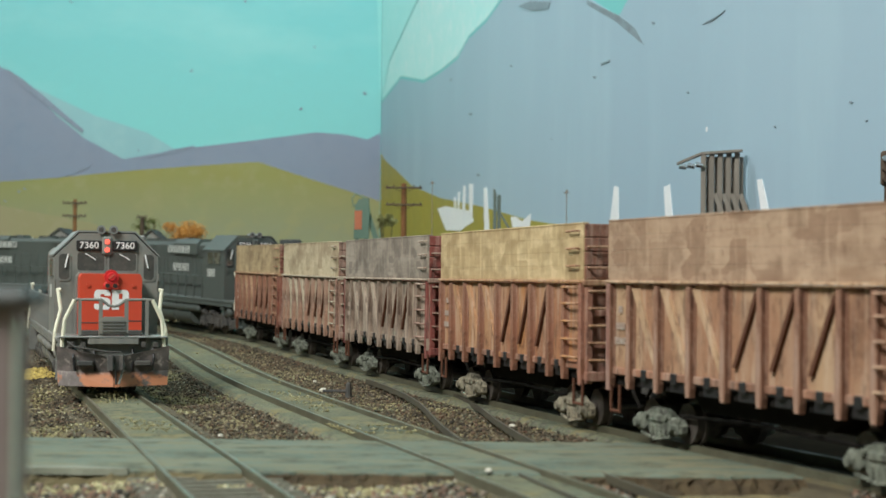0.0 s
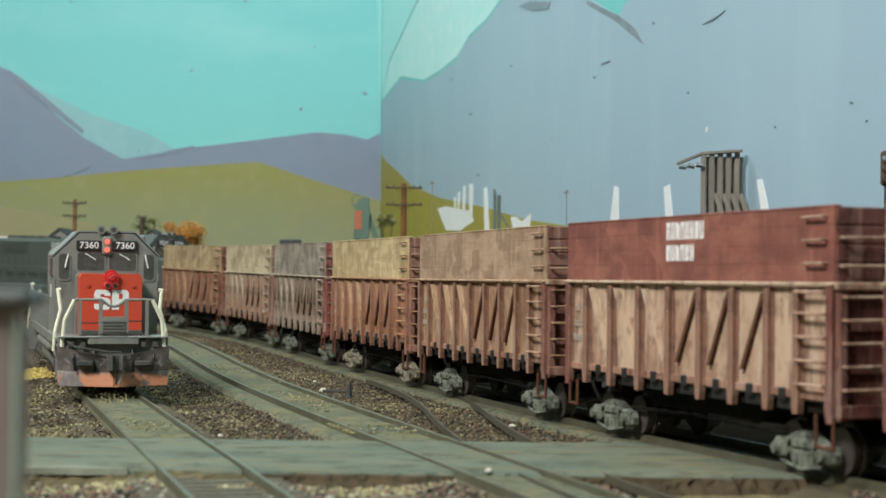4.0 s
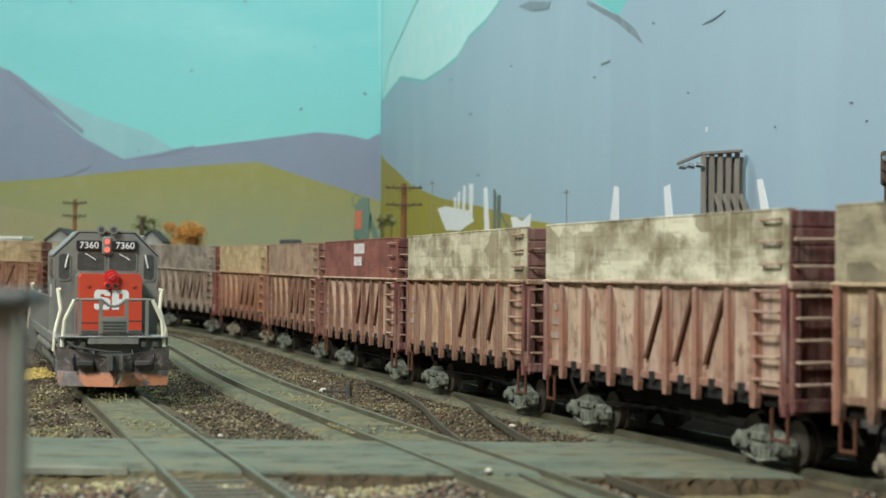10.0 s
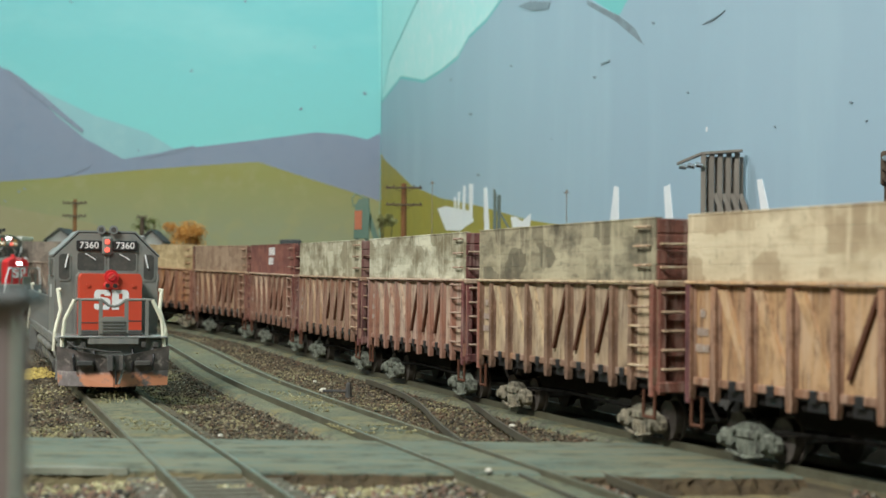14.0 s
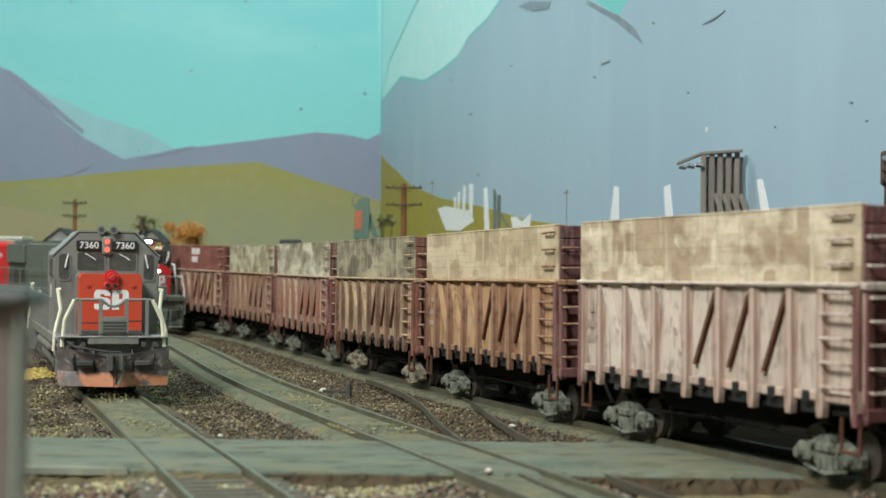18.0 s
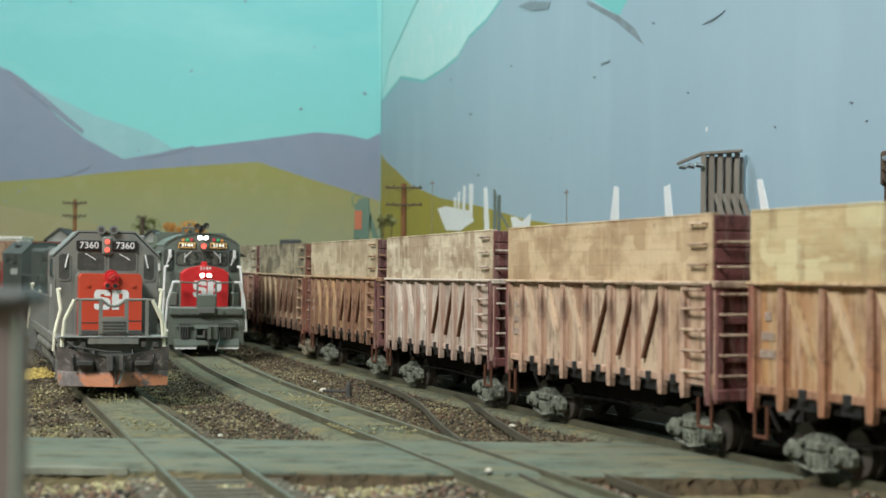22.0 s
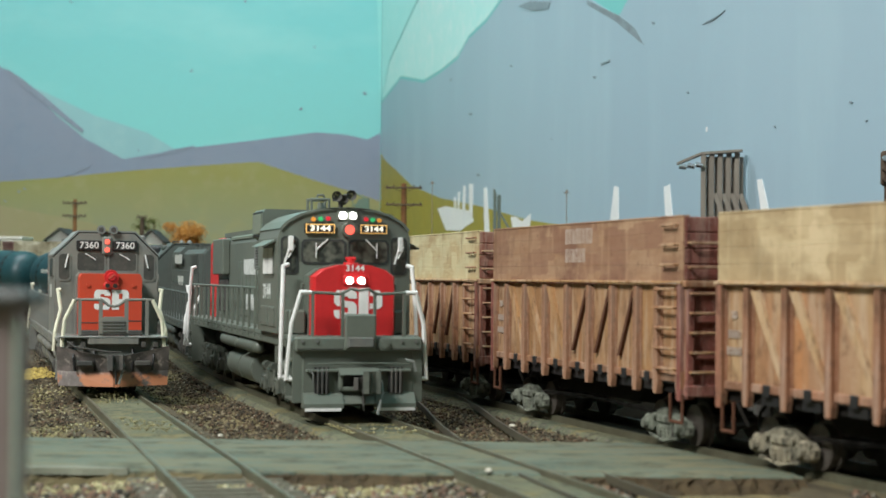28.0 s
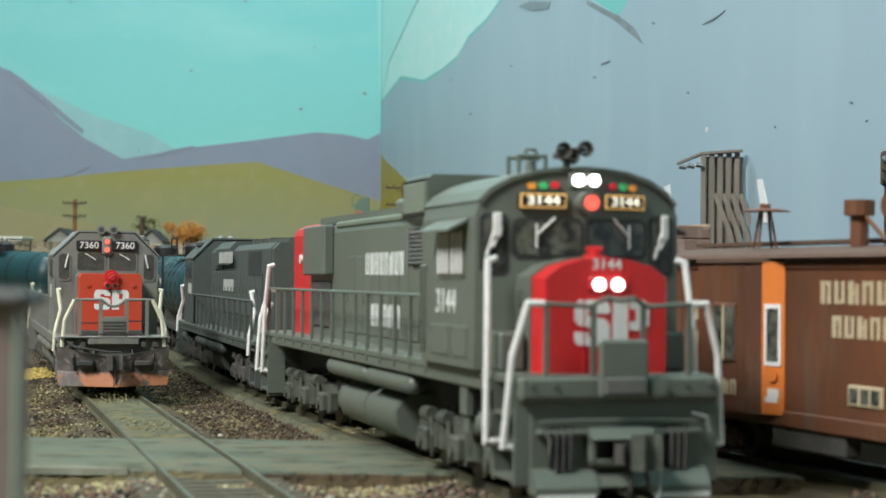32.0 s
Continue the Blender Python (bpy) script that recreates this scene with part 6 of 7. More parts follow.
stones("sandy_gravel", 46000, -0.24, 0.06, 0.24, 0.70, 0.00045, SAND_STONE, "pale sandy grit by the siding and road", 3, 0.0096,
       lambda x, y: (blotch(x, y, 9) > 0.75) | (blotch(x, y, 14) > 0.75) | ((x < -0.125) & (blotch(x, y, 5) > -0.1) & (y < 0.56)) | ((y < 0.331) & (blotch(x, y, 6) > -0.2)))
YARD_STONE = stone_mix("mixed_yard_stone", [(0.0, (0.030, 0.026, 0.021)), (0.35, (0.085, 0.074, 0.056)), (0.55, (0.150, 0.082, 0.055)), (0.72, (0.19, 0.115, 0.075)), (0.88, (0.17, 0.16, 0.125)), (1.0, (0.36, 0.33, 0.26))])
stones("yard_gravel", 22000, -0.12, 0.12, 0.22, 0.333, 0.00088, YARD_STONE, "chunky red-brown and grey gravel in front of the road", 5, 0.0112, lambda x, y: blotch(x, y, 12) > -0.6)
stones("track_gravel", 26000, -0.16, 0.05, 0.405, 0.80, 0.00036, SAND_STONE, "fine pale grit lying between the rails", 6, -1.0,
       lambda x, y: ((near_line(SIDING, x, y) < 0.0066) | (near_line(MAIN, x, y) < 0.0066)) & (blotch(x, y, 21) > 0.15), -0.0013)
stones("crumbled_gravel", 9000, -0.16, 0.06, 0.318, 0.333, 0.00062, SAND_STONE, "sandy crumbs along the road's broken edge", 31, 0.0100, lambda x, y: (blotch(x * 2, y, 33) > 0.1))
stones("dirt_drift", 5000, -0.035, 0.045, 0.405, 0.440, 0.00034, SAND_STONE, "yellow dirt drifted against the rails behind the road", 32, -1.0,
       lambda x, y: ((np.abs(near_line(MAIN, x, y) - 0.0098) < 0.0016) & (blotch(x, y * 3, 35) > -.4)), -0.0022)
stones("yellow_gravel", 3000, -0.192, -0.150, 0.655, 0.715, 0.0008, stone_mix("yellow_grit", [(0.0, (0.30, 0.22, 0.06)), (1.0, (0.60, 0.47, 0.14))]), "yellow grit beside the siding", 7, 0.012)

rng = random.Random(8)


def chip(x, y, r, seed):
    q = random.Random(seed)
    g = Geo()
    rows = []
    for z, k in ((0, 1.0), (r * .5, .9), (r * .9, .45)):
        rows.append([(r * k * q.uniform(.7, 1.2) * math.cos(a), r * k * q.uniform(.7, 1.2) * math.sin(a), z) for a in (0, 1.05, 2.1, 3.14, 4.2, 5.2)])
    ob = solid("plaster_chip", g.loft(rows), WHITE_CHIP, "small white plaster chip lying on the ground", "debris", "plaster chips")
    ob.matrix_basis = pose(x * MM, y * MM, grade(y * MM) - 0.0036 if abs(y - 345) > 40 else -0.0005, 0, 0, q.uniform(0, 360))
    return ob


for i, (x, y, r) in enumerate(((-93, 690, 2.6), (-88, 684, 1.4), (-65, 560, 1.9), (-85, 445, 1.5), (-93, 452, 1.3), (-57, 432, 1.0), (9.5, 334, 0.8), (-69, 405, .9), (-138, 500, 1.2), (-43, 608, 1.5), (20, 470, 1.0), (-50, 660, .8), (-120, 430, 1.0))):
    chip(x, y, r, i)

# road boards across the tracks
def build_road():
    road = thing("road", "worn grey-green boarded road crossing over the tracks", "road", kind="structure")
    y0, y1 = 333.0, 400.0

    def edge(line, y, off):
        return float(np.interp(y * MM, line.y, line.x)) * 1000 + off

    for b, (a, ao, e, eo) in enumerate(((None, -150, SIDING, -9.05), (SIDING, -7.75, SIDING, 7.75), (SIDING, 9.05, MAIN, -9.05), (MAIN, -7.75, MAIN, 7.75), (MAIN, 9.05, BEET, -15.0))):
        n = (60, 14, 50, 14, 40)[b]
        rows, bank = [], []
        for k in range(n + 1):
            u = k / n

            def at(ys):
                xa = ao if a is None else edge(a, ys, ao)
                xb = edge(e, ys, eo)
                return xa + (xb - xa) * u
            xm = at(y0)
            j = 2.6 * noise.noise(Vector((xm * .10, 2.0, 1.0))) + 1.4 * noise.noise(Vector((xm * .45, 5.0, 1.0)))
            j2 = 1.4 * noise.noise(Vector((xm * .2, 9.0, 4.0)))
            f, r = y0 + j, y1 + 2 * j2
            rows.append([(at(f + .4), f + .4, -4.5), (at(f), f, -1.2), (at(f + .5), f + .5, -.75 + .12 * j2), (at(f + 4), f + 4, -.5), (at(r - 4), r - 4, -.5 + .08 * j2), (at(r), r, -.9), (at(r + 3), r + 3, -5.0)])
            row = []
            for q, (dy, z) in enumerate(((6.0, -5.2), (4.2, -4.2), (2.8, -3.2), (1.5, -2.4), (0.6, -1.6), (-.3, -1.05), (-2.5, -4.8))):
                w = noise.noise(Vector((xm * .5, q * 1.7, 3.0)))
                w2 = noise.noise(Vector((xm * 1.3, q * 2.3, 8.0)))
                yy = f - dy + (0 if q > 4 else 1.1 * w + .5 * w2)
                row.append((at(yy), yy, z + (.55 * w2 if 0 < q < 5 else 0)))
            bank.append(row)
        bd = part("road_board", Geo().loft(rows), ROAD, road, smooth=True)
        part("broken_edge", Geo().loft(bank), EDGE_SAND if b < 2 else EDGE_DARK, bd, "crumbling sandy road edge" if b < 2 else "crumbling dark brown road edge")
    rows = []
    for k in range(41):
        x = -150 + 88 * k / 40
        w = noise.noise(Vector((x * .25, 4.0, 6.0)))
        w2 = noise.noise(Vector((x * .6, 14.0, 6.0)))
        end = min(1.0, (40 - k) / 5)
        rows.append([(x, 331.6 + .8 * w, -1.6), (x, 332.0 + .8 * w, -.3), (x, 332.6 + (4.2 + 1.2 * w2) * end, -.28), (x, 333.0 + (4.4 + 1.2 * w2) * end, -.8)])
    part("road_kerb", Geo().loft(rows), KERB, road, "pale worn kerb plank")
    return road


KERB = paint("pale_kerb_plank", (0.20, 0.205, 0.155), (0.13, 0.135, 0.10), 0.7, 0.85, big=120)
EDGE_DARK = paint("dark_broken_edge", (0.045, 0.034, 0.021), (0.095, 0.068, 0.036), 0.8, 0.95, big=130, fine=700, relief=1.0)
EDGE_SAND = paint("sandy_broken_edge", (0.135, 0.110, 0.058), (0.062, 0.052, 0.032), 0.8, 0.95, big=150, fine=700, relief=1.0)
build_road()

# ---------------------------------------------------------------- line-side things
BROWN_WOOD = paint("brown_pole_wood", (0.22, 0.105, 0.045), (0.13, 0.06, 0.03), 0.6, 0.85, big=90, streak=0.2)
GREY_WOOD = paint("grey_weathered_timber", (0.27, 0.24, 0.20), (0.16, 0.14, 0.115), 0.7, 0.85, big=150, streak=0.12)
DARK_ROOF = paint("dark_roof_shingle", (0.05, 0.055, 0.055), (0.085, 0.085, 0.08), 0.6, 0.85, big=120)
HOUSE_WALL = paint("pale_house_wall", (0.36, 0.36, 0.33), (0.27, 0.27, 0.24), 0.5, 0.8)
WHITE_WALL = paint("white_clapboard", (0.72, 0.70, 0.62), (0.60, 0.57, 0.49), 0.5, 0.7)
GREEN_METAL = paint("dull_green_metal", (0.09, 0.17, 0.12), (0.15, 0.20, 0.15), 0.6, 0.6)
ORANGE_RUST = paint("orange_rust_patch", (0.50, 0.16, 0.08), (0.35, 0.12, 0.06), 0.6, 0.8)
GREEN_WOOD = paint("grey_green_timber", (0.11, 0.15, 0.13), (0.18, 0.20, 0.17), 0.7, 0.8, streak=0.2)
CHROME = paint("silver_pipe", (0.70, 0.70, 0.70), (0.5, 0.5, 0.5), 0.3, 0.25, 0.9)


def ground_z(y_mm):
    return grade(y_mm * MM) * 1000 - 4.6


def utility_pole(x, y, top, r, arms, half, label, mat=BROWN_WOOD):
    p = thing("utility_pole", label, "utility pole", "utility poles")
    p.matrix_basis = pose(x * MM, y * MM, ground_z(y) * MM)
    h = top - ground_z(y)
    part("pole", Geo().rod((0, 0, 0), (0, 0, h), r * 1.15, 10, r), mat, p, smooth=True)
    for z in arms:
        arm = part("crossarm", Geo().box(-half, half, -r - 1.0, -r + .2, h - z - .7, h - z + .7, .2), DARK_WOOD, p)
        for k in (-.9, -.55, .55, .9):
            part("insulator", Geo().rod((half * k, -r - .4, h - z + .6), (half * k, -r - .4, h - z + 2.0), .45, 6), DARK_WOOD, arm)
        part("arm_brace", Geo().pipe([(-half * .5, -r, h - z - .4), (0, -r, h - z - 4)], .25, 4).pipe([(half * .5, -r, h - z - .4), (0, -r, h - z - 4)], .25, 4), DARK_WOOD, arm)
    return p


DARK_WOOD = paint("dark_creosoted_wood", (0.075, 0.055, 0.04), (0.12, 0.085, 0.06), 0.6, 0.85)
utility_pole(-330.5, 1500, 106, 1.7, (3.5, 15.0), 10.8, "brown wooden utility pole with two crossarms")
utility_pole(-28.4, 1200, 106, 2.0, (3.2, 15.4), 13.2, "tall brown utility pole with two dark crossarms")
utility_pole(-279, 1550, 93, 1.9, (1.0,), 4.8, "short dark pole with a small crossarm behind houses", DARK_WOOD)


def house(x, y, half, ridge, eave, depth, wall, roof, label):
    h = thing("house", label, "house", "small houses")
    g0 = ground_z(y)
    h.matrix_basis = pose(x * MM, y * MM, g0 * MM)
    ridge, eave = ridge - g0, eave - g0
    part("wall", Geo().prism([(-half * .82, 0), (-half * .82, eave), (0, ridge - 1.4), (half * .82, eave), (half * .82, 0)], "y", 0, depth), wall, h)
    for s in (-1, 1):
        part("roof_slope", Geo().prism([(0, ridge), (s * half, eave - .6), (s * half, eave - 2.0), (0, ridge - 1.7)], "y", -3, depth + 3), roof, h, "dark shingled roof slope")
    return h


house(-262, 1500, 12.5, 80, 69, 40, HOUSE_WALL, DARK_ROOF, "small grey house with a dark gabled roof")
house(-344, 1500, 14, 80.5, 70, 45, HOUSE_WALL, DARK_ROOF, "grey cottage with a dark gabled roof")
shed = thing("white_building", "white clapboard building with a flat pale roof", "building")
shed.matrix_basis = pose(-0.415, 1.55, ground_z(1550) * MM)
part("wall", Geo().box(-60, 24, 0, 40, 0, 62, .3), WHITE_WALL, shed)
part("roof", Geo().box(-61, 25.5, -1.5, 41, 61.6, 64, .4), WHITE_WALL, shed)
for i in range(7):
    part("clapboard", Geo().box(-60.2, 24.2, -.5, .2, 30 + i * 4.5, 34 + i * 4.5), WHITE_WALL, shed)
tower = thing("trackside_hut", "dark green trackside hut roof behind gondolas", "hut")
tower.matrix_basis = pose(-0.1183, 1.30, ground_z(1300) * MM)
part("wall", Geo().box(-6.4, 6.4, -5, 5, 0, 56, .3), GREEN_METAL, tower)
part("roof", Geo().box(-8.0, 8.0, -6.5, 6.5, 55.6, 60.2, .8), DARK_ROOF, tower)


OLIVE_TWIG = paint("olive_twig", (0.15, 0.14, 0.06), (0.10, 0.10, 0.05), 0.5, 0.9)


def bush(x, y, z0, rx, ry, rz, count, cols, label, seed, name="bush"):
    b = thing(name, label, "bush")
    b.matrix_basis = pose(x * MM, y * MM, ground_z(y) * MM)
    q = random.Random(seed)
    base = z0 - ground_z(y)
    g = Geo()
    for i in range(7):
        a = q.uniform(0, 6.28)
        g.rod((0, 0, 0), (rx * .6 * math.cos(a), ry * .6 * math.sin(a), base + q.uniform(-.2, .7) * rz), .8, 5, .25)
    part("branches", g, DARK_WOOD if rz > 9.5 else OLIVE_TWIG, b)
    lobes = [(q.uniform(-.7, .7) * rx, q.uniform(-.5, .5) * ry, base + q.uniform(-.5, .55) * rz, q.uniform(.16, .5)) for i in range(16)]
    v, f = [], []
    for i in range(count):
        lx, ly, lz, lr = q.choice(lobes)
        d = Vector((q.gauss(0, 1), q.gauss(0, 1), q.gauss(0, 1))).normalized() * (q.random() ** .4) * lr
        c = Vector((lx + d.x * rx, ly + d.y * ry, lz + d.z * rz))
        u = Vector((q.gauss(0, 1), q.gauss(0, 1), q.gauss(0, 1))).normalized() * q.uniform(.4, .95)
        w = u.orthogonal().normalized() * q.uniform(.4, .9)
        n = len(v)
        v += [c - u, c + w, c + u, c - w]
        f.append((n, n + 1, n + 2, n + 3))
    g = Geo()
    g.v, g.f = [tuple(p) for p in v], f
    me = bpy.data.meshes.new("foliage")
    me.from_pydata([(p[0] * MM, p[1] * MM, p[2] * MM) for p in g.v], [], f)
    me.materials.append(stone_mix(name + "_leaf_%d" % seed, cols))
    ob = new("foliage", me)
    ob.parent = b
    return b


bush(-233, 1500, 73, 23, 14, 17, 5200, [(0, (0.30, 0.12, 0.03)), (.5, (0.52, 0.23, 0.05)), (1, (0.66, 0.36, 0.10))], "orange-brown autumn bush of foam foliage", 3)
bush(-276, 1560, 86, 13, 9, 9, 700, [(0, (0.05, 0.06, 0.02)), (.6, (0.12, 0.14, 0.04)), (1, (0.20, 0.20, 0.07))], "sparse olive shrub behind houses", 5)
bush(-42, 1230, 80, 8, 6, 8, 800, [(0, (0.14, 0.14, 0.05)), (.6, (0.20, 0.20, 0.08)), (1, (0.26, 0.25, 0.11))], "dark olive shrub beside utility pole", 7)

# green loading bin on a leg
bin_ = thing("loading_bin", "dull green metal loading bin with rusty patch", "loading bin")
bin_.matrix_basis = pose(-0.0555, 1.15, ground_z(1150) * MM)
H = 95 - ground_z(1150)
part("hopper", Geo().prism([(-6.0, H - 30), (-5.0, H - 8), (-2.6, H - 3), (4.2, H - 2), (5.0, H - 12), (4.4, H - 30)], "y", -4, 4), GREEN_METAL, bin_)
part("rust_patch", Geo().box(-5.2, -.2, -4.3, -3.9, H - 24, H - 11, .15), ORANGE_RUST, bin_)
part("diagonal_leg", Geo().prism([(2.5, H - 14), (5.2, H - 12), (12, H - 32), (20, H - 60), (17, H - 60), (8, H - 32)], "y", -1.6, 1.6), GREEN_METAL, bin_)
part("leg", Geo().box(-5, -2.6, -3, 3, 0, H - 29).box(1.6, 4, -3, 3, 0, H - 29), GREEN_METAL, bin_)
part("spout", Geo().pipe([(-3, 0, H - 5), (-6.6, 0, H - 8), (-7.4, 0, H - 2), (-4.6, 0, H + .8), (2.8, 0, H - 2.6)], .5, 6), GREEN_METAL, bin_)

# timber stage with pipes against the backdrop
stage = thing("timber_stage", "grey weathered timber stage with silver pipe ends", "timber structure")
stage.matrix_basis = pose(0.1355, 0.815, ground_z(815) * MM, 0, 0, -13)
HS = 100 - ground_z(815)
for i, x in enumerate((-8.6, -4.6, -0.6, 3.4, 7.4)):
    part("post", Geo().box(x - 1.25, x + 1.25, -3 + i * .9, -0.2 + i * .9, 0, HS - .4 + i * .25, .2), GREY_WOOD, stage)
    part("backing_board", Geo().box(x + 1.3, x + 2.9, 0 + i * .9, .9 + i * .9, 0, HS - 1.2, .1), GREY_WOOD, stage)
    if i:
        part("raking_strut", Geo().prism([(x + .6, HS - 20), (x + 2.6, HS - 19), (x + 10, HS - 38), (x + 18, HS - 70), (x + 15.4, HS - 70), (x + 7.4, HS - 38)], "y", -3.4 + i * .9, -1.6 + i * .9), GREY_WOOD, stage)
part("header", Geo().prism([(-10.2, HS - .6), (10, HS + 1.0), (10, HS + 2.0), (-9.6, HS + .8), (-21.4, HS - 4.2), (-21.4, HS - 5.2)], "y", -3.6, 3.2), GREY_WOOD, stage)
for k in range(3):
    part("pipe", Geo().rod((-20.2 + 4.0 * k, -5.4, HS - 6.2 + .35 * k), (-16.8 + 4.0 * k, -4.6, HS - 6.7 + .35 * k), 1.25, 14), CHROME, stage, "silver pipe end", smooth=True)

# grey-green braced post
bp = thing("braced_post", "grey-green timber post with a diagonal brace", "post")
bp.matrix_basis = pose(0.0369, 1.15, ground_z(1150) * MM)
HB = 100 - ground_z(1150)
part("post", Geo().prism([(-2.6, 0), (-2.6, HB), (-1.2, HB - .8), (-.4, HB - 4), (-.2, 0)], "y", -2, 2).box(.2, 2.6, -1.6, 2, 0, HB - 4, .2), GREEN_WOOD, bp)
part("brace", Geo().prism([(1.6, HB - 17), (3.4, HB - 17), (14, HB - 36), (22, HB - 70), (19.5, HB - 70), (11.4, HB - 34)], "y", -1.2, 1.2), GREEN_WOOD, bp)


def mast(x, y, top, label):
    m = thing("lamp_mast", label, "mast", "thin masts")
    m.matrix_basis = pose(x * MM, y * MM, ground_z(y) * MM)
    h = top - ground_z(y)
    part("pole", Geo().rod((0, 0, 0), (0, 0, h), .26, 6), GREY_WOOD, m)
    hd = part("lamp_head", Geo().rod((0, 0, h - 1.6), (0, 0, h + .6), 1.0, 8, .5), GREY_WOOD, m)
    part("bracket", Geo().pipe([(-1.8, 0, h - 1), (1.8, 0, h - 1)], .25, 4), DARK_WOOD, hd)


mast(70.0, 950, 88.5, "thin dark lamp mast in front of backdrop")
mast(-7.8, 1150, 104.5, "thin grey mast in front of backdrop")
sig = thing("signal_post", "dark signal head on a post by the backdrop", "signal")
sig.matrix_basis = pose(0.1722, 0.65, ground_z(650) * MM)
part("post", Geo().rod((0, 0, 0), (0, 0, 80), .9, 8), DARK_WOOD, sig)
hd = part("signal_head", Geo().box(-2.0, 2.6, -2, 2, 80, 93.6, .8), DARK_WOOD, sig)
for z in (82.5, 86.5, 90.5):
    part("visor", Geo().rod((-1.2, -2, z), (-1.2, -4, z), 1.2, 10), CHROME if z == 90.5 else DARK_WOOD, hd)

# low dirt-covered platform beside the siding
plat = thing("low_platform", "low grey-green platform slab with a dark timber edge", "platform")
plat.matrix_basis = pose(-0.186, 0.700, ground_z(700) * MM, 0, 0, 12)
rows = []
for k in range(15):
    y = 11.0 * k
    j = 1.2 * noise.noise(Vector((y * .08, 3.0, 2.0)))
    rows.append([(-90, y, -1), (1.5 + j, y, -1), (0.6 + j, y, 3.2 + .4 * j), (-8, y, 3.9 + .5 * j), (-90, y, 3.6)])
part("slab", Geo().loft(rows), FILL, plat, smooth=True)
part("edge_timber", Geo().box(1.6, 4.0, -3, 150, 0, 2.6, .4), DARK_WOOD, plat, "dark timber edging")

# switch stand and the post close by the camera
sw = thing("switch_stand", "small dark switch stand beside the turnout", "switch stand")
sw.matrix_basis = pose(-0.0325, 0.585, -0.0042)
part("stand", Geo().rod((0, 0, 0), (0, 0, 4.6), 1.3, 10, 1.0).ball((0, 0, 4.6), 1.0, 8, 4), UNDER, sw)
part("lever", Geo().box(-9, 0, -.6, .6, 2.0, 3.0, .2), UNDER, sw)
np_ = thing("near_post", "mauve-brown painted post with a dark flat cap", "post")
np_.matrix_basis = pose(-0.0350, 0.130, -0.0050)
part("shaft", Geo().box(-2.4, 2.4, -2.4, 2.4, 0, 40.6, .4), paint("mauve_post_paint", (0.24, 0.185, 0.175), (0.29, 0.235, 0.21), 0.6, 0.7), np_)
part("cap", Geo().box(-3.4, 3.6, -3.4, 3.4, 40.4, 41.8, .5), paint("dark_cap_paint", (0.09, 0.095, 0.092), (0.13, 0.13, 0.12), 0.6, 0.6), np_)
part("edge_strip", Geo().box(2.35, 2.6, -2.5, -1.9, 0, 39.6, .08), paint("pale_edge_strip", (0.58, 0.64, 0.52), (0.46, 0.52, 0.42), 0.5, 0.6), np_)

# ---------------------------------------------------------------- caboose and tank cars
CAB_RED = paint("caboose_brown", (0.165, 0.061, 0.026), (0.085, 0.036, 0.020), 0.9, 0.55, big=38, fine=420, streak=0.3, stain=(0.135, 0.075, 0.048), relief=0.2)
DUST_RUST = casting_paint("rusty_dusty_casting", (0.20, 0.12, 0.085), (0.12, 0.07, 0.05), (0.05, 0.032, 0.024))
CAB_ROOF = paint("caboose_roof", (0.095, 0.052, 0.034), (0.13, 0.082, 0.056), 0.6, 0.8)
ORANGE = paint("orange_bay_paint", (0.72, 0.20, 0.035), (0.62, 0.17, 0.03), 0.4, 0.6)
CREAM_LETTER = paint("cream_lettering", (0.50, 0.42, 0.27), (0.36, 0.27, 0.16), 0.5, 0.7)


